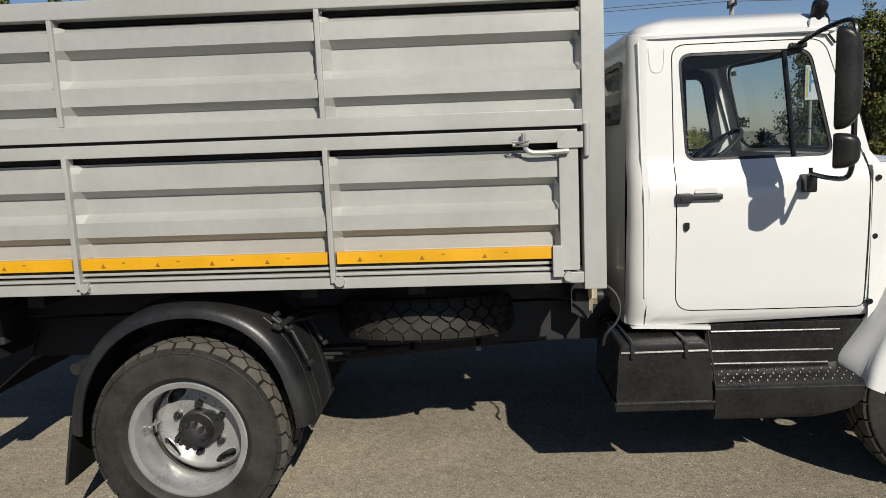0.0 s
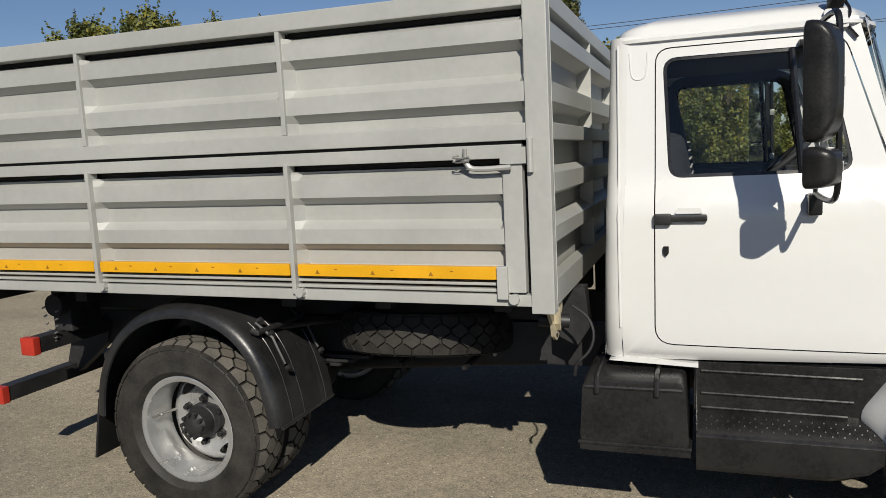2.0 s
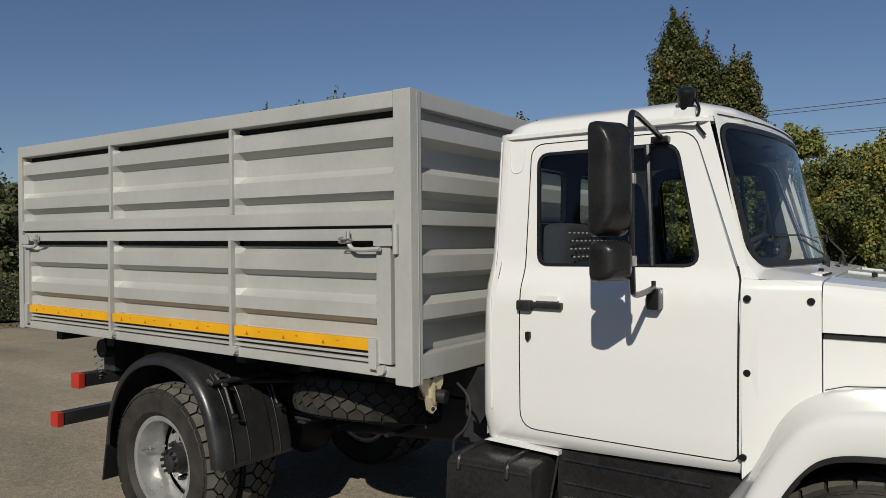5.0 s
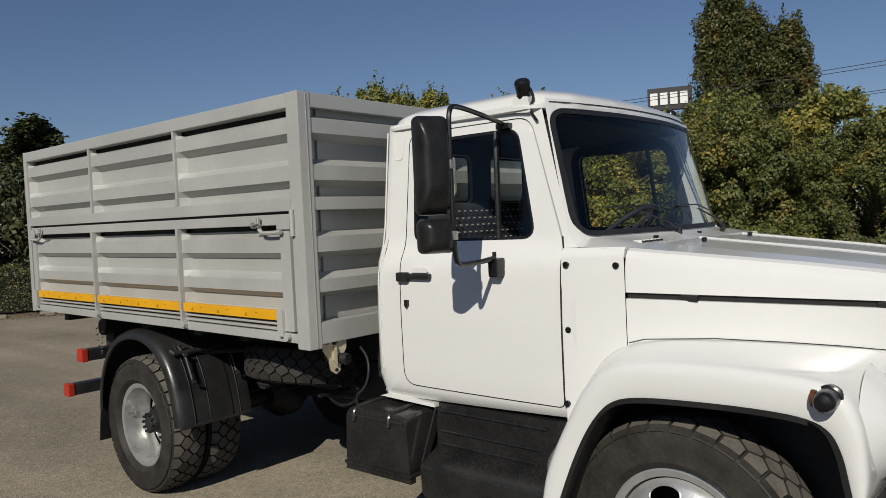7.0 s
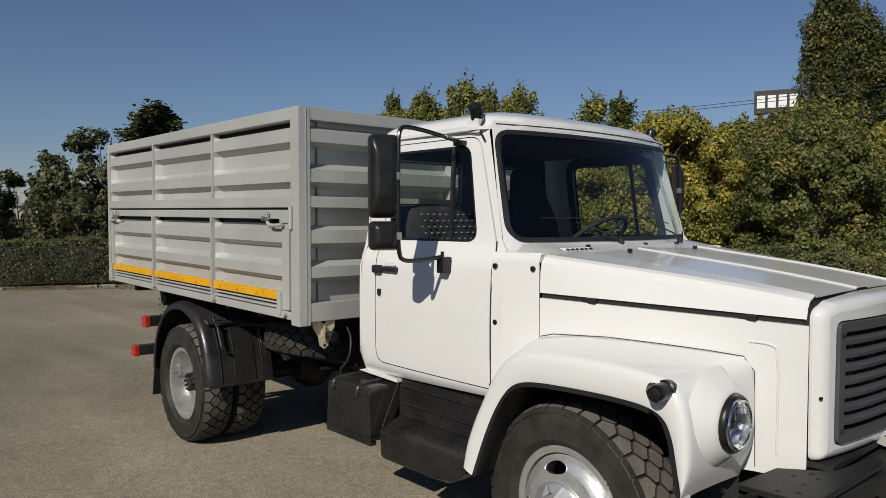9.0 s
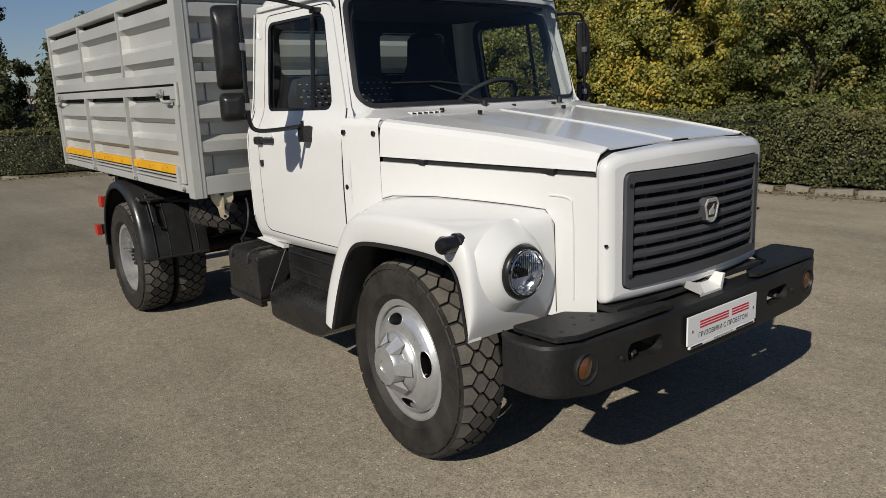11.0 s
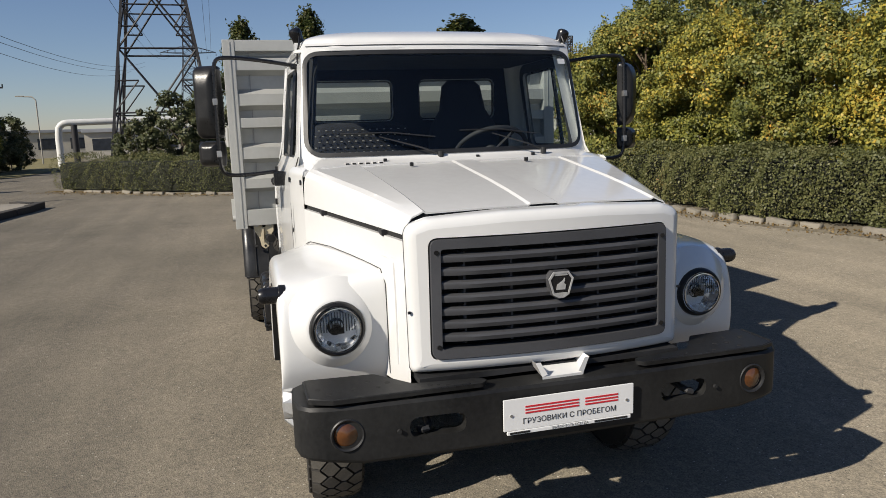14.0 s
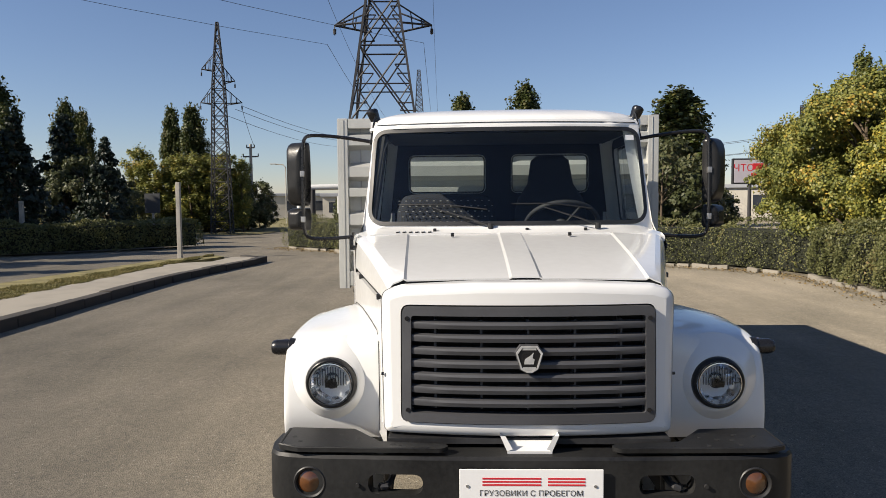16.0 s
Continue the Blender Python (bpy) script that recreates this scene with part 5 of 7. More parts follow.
TYRE = tyre_mesh()


def rim_geo(dish):
    """A steel disc wheel; dish > 0 sets the disc outwards (front), < 0 inwards (rear outer)."""
    g = Geo().lathe([(0.286, -0.098), (0.300, -0.094), (0.302, -0.086), (0.290, -0.080), (0.268, -0.070), (0.262, 0.0), (0.270, 0.075), (0.290, 0.085), (0.300, 0.092), (0.286, 0.098), (0.262, 0.094), (0.250, 0.0), (0.262, -0.094), (0.286, -0.098)], 56)
    return g


def rim_disc(a):
    """The disc with its hand holes: a = how far its middle stands along the axle (outside is negative)."""
    g = Geo()
    prof = [(0.254, a + 0.035), (0.249, a + 0.028), (0.242, a + 0.019), (0.234, a + 0.011), (0.220, a + 0.002), (0.209, a - 0.004), (0.203, a - 0.007), (0.150, a - 0.018), (0.120, a - 0.020), (0.085, a - 0.012)]
    depth = sorted(prof)
    radii = [0.254 - 0.0022 * k for k in range(39)] + [0.150, 0.120, 0.085]
    seg = 320
    v = [Vector((r * math.cos(2 * math.pi * i / seg), curve(depth, r), r * math.sin(2 * math.pi * i / seg))) for r in radii for i in range(seg)]
    f = []
    mid = [2 * math.pi * (k + 0.42) / 4 for k in range(4)]
    for j in range(len(radii) - 1):
        for i in range(seg):
            r, t = (radii[j] + radii[j + 1]) / 2, 2 * math.pi * (i + 0.5) / seg
            if j < 39 and any(((r - 0.203) / 0.030) ** 2 + (((t - q + math.pi) % (2 * math.pi) - math.pi) * 0.203 / 0.064) ** 2 < 1 for q in mid):
                continue
            f.append((j * seg + i, j * seg + (i + 1) % seg, (j + 1) * seg + (i + 1) % seg, (j + 1) * seg + i))
    g.add(v, f)
    for q in mid:
        # rolled lip of each hand hole
        pts = []
        for k in range(25):
            u = 2 * math.pi * k / 24
            r, t = 0.203 + 0.030 * math.sin(u), q + 0.064 / 0.203 * math.cos(u)
            pts.append((r * math.cos(t), curve(depth, r) + 0.001, r * math.sin(t)))
        g.tube(pts, 0.0032, 5)
    return g


def wheel(x, y, turn, kind, sy, label, scale=1.0, low=0.004):
    """turn: about the axle and, for the front, the steer. Outside is towards sy."""
    out = Matrix.Identity(4) if sy < 0 else Matrix.Rotation(math.pi, 4, "Z")
    m = Matrix.Translation((x, y, R * scale - low)) @ out @ Matrix.Rotation(radians(turn), 4, "Z") @ Matrix.Diagonal((scale, 1, scale, 1))
    spin = Matrix.Rotation(0.35 * x + y + (radians(63) if kind == "rear" else 0), 4, "Y")
    w = part("wheel", RIMS[kind], None, truck, label, m=m @ spin)
    t = part("tyre", TYRE, None, w, "worn black tyre with hexagonal tread blocks")
    part("wheel_disc", DISCS[kind], None, w)
    if kind == "rear":
        part("hub", HUB, None, w, "black greasy hub with studs")
        for k in range(6):
            part("wheel_nut", NUT, None, w, m=Matrix.Rotation(2 * math.pi * (k + 0.5) / 6, 4, "Y"))
        part("valve", VALVE, None, w)
    elif kind == "front":
        part("hub_cap", CAP, None, w, "silver hub cap")
        for k in range(6):
            part("cap_lug", LUG, None, w, m=Matrix.Rotation(-2 * math.pi * (k + 0.5) / 6, 4, "Y"))
    return w


RIMS = {"rear": rim_geo(1).mesh("rim", RIM), "inner": None, "front": None}
RIMS["inner"] = RIMS["front"] = RIMS["rear"]
DISCS = {"rear": rim_disc(0.085).mesh("disc", RIM), "front": rim_disc(-0.118).mesh("disc", RIM), "inner": rim_disc(-0.03).mesh("disc", RIM)}
g = Geo().lathe([(0.098, 0.075), (0.098, 0.030), (0.085, 0.022), (0.080, 0.0), (0.072, -0.035), (0.050, -0.050), (0.001, -0.052)], 24)
for k in range(10):
    a = 2 * math.pi * k / 10
    g.cyl((0.062 * math.cos(a), -0.035, 0.062 * math.sin(a)), (0.062 * math.cos(a), -0.062, 0.062 * math.sin(a)), 0.011, 8)
NUT = Geo().cyl((0.125, 0.07, 0), (0.125, 0.045, 0), 0.021, 6).cyl((0.125, 0.045, 0), (0.125, 0.025, 0), 0.013, 10).mesh("nut", CHASSIS)
HUB = g.mesh("hub", CHASSIS)
VALVE = Geo().tube([(-0.20, 0.06, 0.03), (-0.215, 0.01, 0.03), (-0.225, -0.05, 0.032), (-0.225, -0.085, 0.032)], 0.008, 8, 1).cyl((-0.245, -0.03, 0.032), (-0.205, -0.03, 0.032), 0.009, 8).mesh("valve", STEEL)
g = Geo().lathe([(0.150, -0.132), (0.150, -0.142), (0.142, -0.155), (0.118, -0.168), (0.105, -0.170)], 48)
g.lathe([(0.105, -0.170), (0.100, -0.205), (0.090, -0.220), (0.030, -0.226), (0.026, -0.220), (0.001, -0.220)], 12)
LUG = Geo().add([Vector(p) for p in ((0.092, -0.220, -0.022), (0.092, -0.220, 0.022), (0.146, -0.162, 0.032), (0.146, -0.162, -0.032), (0.098, -0.182, -0.040), (0.098, -0.182, 0.040))], [(0, 1, 2, 3), (1, 5, 2), (0, 3, 4)]).mesh("cap_lug", RIM, 30)
CAP = g.mesh("hub_cap", RIM, 30)

for sy in (-1, 1):
    wheel(-0.045, sy * 1.025, 0, "rear", sy, "outer rear wheel with a silver rim set deep", 0.962, -0.001)
    wheel(-0.045, sy * 0.755, 0, "inner", sy, "inner rear wheel behind the outer one", 0.962, -0.001)
    wheel(3.612, sy * 0.800, -3, "front", sy, "front wheel with a silver disc and hub cap")
# spare wheel slung flat below the body
m = Matrix.Translation((1.050, -0.465, 0.872)) @ Euler((radians(90 - 9), 0, 0)).to_matrix().to_4x4() @ Matrix.Rotation(0.3, 4, "Y")
spare = part("spare_wheel", RIMS["rear"], None, truck, "spare wheel slung flat below the tipper body", m=m @ Matrix.Diagonal((0.97, 0.82, 0.97, 1)))
old_tyre = TYRE.copy()
old_tyre.materials.clear()
for sheet in (RUBBER, DULL):
    old_tyre.materials.append(sheet)
part("tyre", old_tyre, None, spare, "dull black spare tyre")
for x in (0.965, 1.31):
    part("spare_carrier", Geo().box(x, x + 0.025, -0.70, -0.40, 0.725, 0.742), CHASSIS, truck)

# -- rear mudguards --
for sy in (-1, 1):
    arc = [(-0.585, 0.525), (-0.572, 0.64), (-0.535, 0.77), (-0.470, 0.89), (-0.375, 0.995), (-0.25, 1.075), (-0.10, 1.120), (0.06, 1.128), (0.20, 1.100), (0.33, 1.035), (0.425, 0.94), (0.490, 0.82), (0.525, 0.70), (0.548, 0.60), (0.552, 0.535)]
    for _ in range(2):
        q = [arc[0]]
        for (a, b), (c, d) in zip(arc, arc[1:]):
            q += [(a * 0.75 + c * 0.25, b * 0.75 + d * 0.25), (a * 0.25 + c * 0.75, b * 0.25 + d * 0.75)]
        arc = q + [arc[-1]]
    last = len(arc) - 1
    rows = []
    for i, (x, z) in enumerate(arc):
        t = Vector((arc[min(i + 1, last)][0] - arc[max(i - 1, 0)][0], 0, arc[min(i + 1, last)][1] - arc[max(i - 1, 0)][1])).normalized()
        nrm = Vector((-t.z, 0, t.x))
        p = Vector((x, 0, z))
        def at(y, d):
            return p + nrm * d + Vector((0, sy * y, 0))
        rows.append([at(0.655, -0.03), at(0.655, 0.0), at(0.70, 0.006), at(0.79, 0.000), at(0.80, 0.008), at(0.95, 0.008), at(0.96, 0.0), at(1.08, 0.0), at(1.130, -0.004), at(1.160, -0.016), at(1.174, -0.040), at(1.178, -0.066), at(1.168, -0.070), at(1.150, -0.045), at(1.10, -0.018), at(0.70, -0.012)])
    guard = part("mudguard", Geo().loft(rows), GUARDK, truck, "black moulded plastic mudguard", 40)
    for y in (0.74, 0.85, 0.96, 1.07):
        part("guard_rib", Geo().tube([(x + 0.004, sy * y, z + 0.003) for x, z in arc[int(last * 0.66):]], 0.0035, 6), GUARDK, guard)
    part("guard_lip", Geo().tube([(arc[-1][0], sy * 0.655, arc[-1][1]), (arc[-1][0] + 0.004, sy * 1.165, arc[-1][1])], 0.010, 6), GUARDK, guard)
    g = Geo().tube([(0.40, sy * 1.13, 1.000), (0.425, sy * 1.12, 0.985), (0.445, sy * 0.72, 0.985)], 0.015, 8)
    for y in (1.06, 0.74):
        g.tube([(0.38, sy * y, 1.02), (0.47, sy * y, 0.95), (0.53, sy * y, 0.82)], 0.009, 6)
        for x, z in ((0.395, 1.03), (0.455, 0.965), (0.538, 0.80)):
            g.cyl((x, sy * y, z), (x + 0.02, sy * y, z + 0.012), 0.012, 8)
    part("guard_bracket", g, CHASSIS, guard)
    flap = Geo().prism([(-0.575, 0.60), (-0.640, 0.27), (-0.628, 0.27), (-0.560, 0.60)], sy * 1.150, sy * 0.66, "y")
    part("mud_flap", flap, BLACKP, guard, "dusty black rubber mud flap")
    part("guard_stay", Geo().cyl((-0.58, sy * 1.05, 0.80), (-0.50, sy * 0.5, 0.82), 0.03, 12), CHASSIS, guard)
    part("guard_stay", Geo().cyl((0.62, sy * 0.5, 0.93), (0.36, sy * 1.0, 0.97), 0.016, 8), CHASSIS, guard)


# ---- ground ----
def ground_mat():
    m = bpy.data.materials.new("asphalt")
    m.use_nodes = True
    N, L = m.node_tree.nodes, m.node_tree.links
    b = N["Principled BSDF"]
    co = N.new("ShaderNodeTexCoord")
    vor, n1, n2, n3 = N.new("ShaderNodeTexVoronoi"), N.new("ShaderNodeTexNoise"), N.new("ShaderNodeTexNoise"), N.new("ShaderNodeTexNoise")
    vor.inputs["Scale"].default_value = 135
    for n, s, d in ((n1, 0.30, 8), (n2, 2.6, 6), (n3, 160, 2)):
        n.inputs["Scale"].default_value, n.inputs["Detail"].default_value = s, d
    for n in (vor, n1, n2, n3):
        L.new(co.outputs["Object"], n.inputs["Vector"])
    mix = N.new("ShaderNodeMix")
    mix.data_type = "RGBA"
    r1, r2 = N.new("ShaderNodeValToRGB"), N.new("ShaderNodeValToRGB")
    r1.color_ramp.elements[0].position, r1.color_ramp.elements[1].position = 0.3, 0.75
    r1.color_ramp.elements[0].color, r1.color_ramp.elements[1].color = (0.138, 0.125, 0.098, 1), (0.226, 0.200, 0.158, 1)
    sep = N.new("ShaderNodeSeparateColor")
    L.new(vor.outputs["Color"], sep.inputs[0])
    r2.color_ramp.elements[0].position, r2.color_ramp.elements[1].position = 0.05, 0.95
    r2.color_ramp.elements[0].color, r2.color_ramp.elements[1].color = (0.52, 0.52, 0.53, 1), (1.36, 1.34, 1.30, 1)
    L.new(sep.outputs[0], r2.inputs[0])
    a = N.new("ShaderNodeMath")
    a.operation = "MULTIPLY_ADD"
    L.new(n2.outputs[0], a.inputs[0])
    a.inputs[1].default_value = 0.35
    L.new(n1.outputs[0], a.inputs[2])
    s = N.new("ShaderNodeMath")
    s.operation = "SUBTRACT"
    L.new(a.outputs[0], s.inputs[0])
    s.inputs[1].default_value = 0.16
    L.new(s.outputs[0], r1.inputs[0])
    mix.blend_type = "MULTIPLY"
    mix.inputs[0].default_value = 0.70
    L.new(r1.outputs[0], mix.inputs[6])
    L.new(r2.outputs[0], mix.inputs[7])
    # worn blotches and long faint wheel streaks
    mott, streak, mapn = N.new("ShaderNodeTexNoise"), N.new("ShaderNodeTexNoise"), N.new("ShaderNodeMapping")
    mott.inputs["Scale"].default_value, mott.inputs["Detail"].default_value, mott.inputs["Roughness"].default_value = 16, 6, 0.75
    L.new(co.outputs["Object"], mott.inputs["Vector"])
    mapn.inputs["Rotation"].default_value, mapn.inputs["Scale"].default_value = (0, 0, 0.5), (0.22, 1.9, 1)
    L.new(co.outputs["Object"], mapn.inputs["Vector"])
    L.new(mapn.outputs[0], streak.inputs["Vector"])
    streak.inputs["Scale"].default_value, streak.inputs["Detail"].default_value = 1.0, 5
    wear = N.new("ShaderNodeMath")
    wear.operation = "MULTIPLY_ADD"
    L.new(streak.outputs[0], wear.inputs[0])
    wear.inputs[1].default_value = 0.55
    L.new(mott.outputs[0], wear.inputs[2])
    r4 = N.new("ShaderNodeValToRGB")
    r4.color_ramp.elements[0].position, r4.color_ramp.elements[1].position = 0.56, 1.0
    r4.color_ramp.elements[0].color, r4.color_ramp.elements[1].color = (0.76, 0.76, 0.77, 1), (1.32, 1.30, 1.26, 1)
    L.new(wear.outputs[0], r4.inputs[0])
    worn = N.new("ShaderNodeMix")
    worn.data_type, worn.blend_type = "RGBA", "MULTIPLY"
    worn.inputs[0].default_value = 1.0
    L.new(mix.outputs[2], worn.inputs[6])
    L.new(r4.outputs[0], worn.inputs[7])
    # loose pale chips and dark crumbs
    v2 = N.new("ShaderNodeTexVoronoi")
    v2.inputs["Scale"].default_value = 38
    L.new(co.outputs["Object"], v2.inputs["Vector"])
    near = N.new("ShaderNodeMath")
    near.operation = "LESS_THAN"
    near.inputs[1].default_value = 0.17
    L.new(v2.outputs["Distance"], near.inputs[0])
    s2 = N.new("ShaderNodeSeparateColor")
    L.new(v2.outputs["Color"], s2.inputs[0])
    pick = N.new("ShaderNodeMath")
    pick.operation = "GREATER_THAN"
    pick.inputs[1].default_value = 0.66
    L.new(s2.outputs[0], pick.inputs[0])
    both_ = N.new("ShaderNodeMath")
    both_.operation = "MULTIPLY"
    L.new(near.outputs[0], both_.inputs[0])
    L.new(pick.outputs[0], both_.inputs[1])
    r3 = N.new("ShaderNodeValToRGB")
    r3.color_ramp.interpolation = "CONSTANT"
    r3.color_ramp.elements[0].color, r3.color_ramp.elements[1].color = (0.055, 0.05, 0.04, 1), (0.46, 0.43, 0.37, 1)
    r3.color_ramp.elements[1].position = 0.68
    L.new(s2.outputs[1], r3.inputs[0])
    chips = N.new("ShaderNodeMix")
    chips.data_type = "RGBA"
    L.new(both_.outputs[0], chips.inputs[0])
    L.new(worn.outputs[2], chips.inputs[6])
    L.new(r3.outputs[0], chips.inputs[7])
    L.new(chips.outputs[2], b.inputs["Base Color"])
    b.inputs["Roughness"].default_value = 0.88
    b.inputs["Diffuse Roughness"].default_value = 1.0
    b.inputs["Specular IOR Level"].default_value = 0.3
    bp = N.new("ShaderNodeBump")
    bp.inputs["Strength"].default_value, bp.inputs["Distance"].default_value = 0.7, 0.004
    h = N.new("ShaderNodeMath")
    h.operation = "ADD"
    L.new(vor.outputs["Distance"], h.inputs[0])
    L.new(n3.outputs[0], h.inputs[1])
    L.new(h.outputs[0], bp.inputs["Height"])
    L.new(bp.outputs[0], b.inputs["Normal"])
    return m


ASPHALT = ground_mat()
EARTH = mat("dry_earth", (0.17, 0.145, 0.10), 0.95, var=0.3, scale=1.5, fine=30, bump=0.01)
GRASSM = mat("dry_grass", (0.13, 0.115, 0.045), 0.9, var=0.4, scale=2.5, fine=40, bump=0.02, tint=(0.20, 0.17, 0.07))
KERB = mat("kerb_stone", (0.20, 0.18, 0.145), 0.85, var=0.25, scale=5, fine=50, bump=0.003, obvar=0.3)
KERBD = mat("kerb_dark", (0.036, 0.032, 0.028), 0.9, var=0.3, scale=5, fine=50, bump=0.003, obvar=0.3)
SLAB = mat("paving", (0.235, 0.213, 0.175), 0.9, var=0.22, scale=2, fine=40, bump=0.003, obvar=0.25)
CONCRETE = mat("concrete", (0.34, 0.32, 0.28), 0.85, var=0.2, scale=4, fine=40, bump=0.003)
LATTICE = mat("pylon_steel", (0.035, 0.034, 0.036), 0.6, metal=0.3, var=0.25, scale=2, fine=20)
WOOD = mat("bark", (0.10, 0.075, 0.05), 0.9, var=0.35, scale=8, fine=40, bump=0.01)


def leaf_mat(name, cols, gloss=0.5):
    """Leaves: colour by the leaf, some light through."""
    m = bpy.data.materials.new(name)
    m.use_nodes = True
    N, L = m.node_tree.nodes, m.node_tree.links
    b = N["Principled BSDF"]
    geo = N.new("ShaderNodeNewGeometry")
    r = N.new("ShaderNodeValToRGB")
    while len(r.color_ramp.elements) < len(cols):
        r.color_ramp.elements.new(0.5)
    for i, (p, c) in enumerate(cols):
        r.color_ramp.elements[i].position, r.color_ramp.elements[i].color = p, (*c, 1)
    co, n = N.new("ShaderNodeTexCoord"), N.new("ShaderNodeTexNoise")
    n.inputs["Scale"].default_value = 0.9
    L.new(co.outputs["Object"], n.inputs["Vector"])
    a = N.new("ShaderNodeMath")
    a.operation = "MULTIPLY_ADD"
    L.new(geo.outputs["Random Per Island"], a.inputs[0])
    a.inputs[1].default_value = 0.55
    s = N.new("ShaderNodeMath")
    s.operation = "MULTIPLY_ADD"
    L.new(n.outputs[0], s.inputs[0])
    s.inputs[1].default_value, s.inputs[2].default_value = 1.1, -0.33
    L.new(s.outputs[0], a.inputs[2])
    L.new(a.outputs[0], r.inputs[0])
    L.new(r.outputs[0], b.inputs["Base Color"])
    b.inputs["Roughness"].default_value = gloss
    b.inputs["Specular IOR Level"].default_value = 0.35
    tr, mix = N.new("ShaderNodeBsdfTranslucent"), N.new("ShaderNodeMixShader")
    L.new(r.outputs[0], tr.inputs[0])
    mix.inputs[0].default_value = 0.24
    L.new(b.outputs[0], mix.inputs[1])
    L.new(tr.outputs[0], mix.inputs[2])
    L.new(mix.outputs[0], N["Material Output"].inputs[0])
    return m


MAPLE = leaf_mat("maple_leaves", [(0.0, (0.075, 0.090, 0.024)), (0.45, (0.205, 0.210, 0.044)), (0.74, (0.46, 0.37, 0.060)), (1.0, (0.62, 0.35, 0.06))])
MAPLEG = leaf_mat("maple_green_leaves", [(0.0, (0.072, 0.088, 0.028)), (0.5, (0.165, 0.180, 0.044)), (0.78, (0.33, 0.29, 0.06)), (1.0, (0.54, 0.28, 0.05))])
MAPLED = leaf_mat("maple_dark_leaves", [(0.0, (0.046, 0.064, 0.022)), (0.5, (0.105, 0.128, 0.036)), (0.82, (0.23, 0.20, 0.05)), (1.0, (0.42, 0.24, 0.05))])
RUSTY = leaf_mat("rusty_poplar_leaves", [(0.0, (0.030, 0.042, 0.013)), (0.5, (0.070, 0.085, 0.024)), (0.80, (0.15, 0.125, 0.035)), (1.0, (0.30, 0.15, 0.04))])
POPLAR = leaf_mat("poplar_leaves", [(0.0, (0.028, 0.042, 0.010)), (0.6, (0.060, 0.075, 0.018)), (1.0, (0.15, 0.115, 0.025))])
CONIF = leaf_mat("conifer_needles", [(0.0, (0.012, 0.022, 0.014)), (1.0, (0.030, 0.044, 0.026))])
HEDGEM = leaf_mat("hedge_leaves", [(0.0, (0.060, 0.068, 0.024)), (0.5, (0.122, 0.130, 0.048)), (0.88, (0.20, 0.19, 0.075)), (1.0, (0.26, 0.15, 0.06))])
BUSHM = leaf_mat("bush_leaves", [(0.0, (0.038, 0.050, 0.018)), (0.6, (0.085, 0.095, 0.040)), (1.0, (0.17, 0.15, 0.07))])

tagged(part("ground", Geo().add([(-400, -400, 0), (400, -400, 0), (400, 400, 0), (-400, 400, 0)], [(0, 1, 2, 3)]), ASPHALT, None), "worn sandy grey asphalt yard", "ground", kind="structure")


def blades(pos, nrm, size, rng, squash=0.6, wide=0.72):
    """Leaves as folded diamonds: numpy points, roughly facing nrm."""
    n = len(pos)
    d = rng.normal(size=(n, 3))
    nrm = nrm * squash + d * (1 - squash)
    nrm /= np.linalg.norm(nrm, axis=1, keepdims=True) + 1e-9
    u = np.cross(nrm, rng.normal(size=(n, 3)))
    u /= np.linalg.norm(u, axis=1, keepdims=True) + 1e-9
    w = np.cross(nrm, u)
    s = size * rng.uniform(0.6, 1.35, size=(n, 1))
    v = np.stack([pos - u * s, pos + w * s * wide + nrm * s * 0.15, pos + u * s, pos - w * s * wide + nrm * s * 0.15], 1).reshape(-1, 3)
    f = np.arange(4 * n).reshape(-1, 4)
    return v, f


def quads(name, v, f, material):
    me = bpy.data.meshes.new(name)
    me.vertices.add(len(v))
    me.vertices.foreach_set("co", np.asarray(v, np.float32).ravel())
    me.loops.add(f.size)
    me.loops.foreach_set("vertex_index", f.ravel().astype(np.int32))
    me.polygons.add(len(f))
    me.polygons.foreach_set("loop_start", (np.arange(len(f)) * 4).astype(np.int32))
    me.update(calc_edges=True)
    me.materials.append(material)
    return me


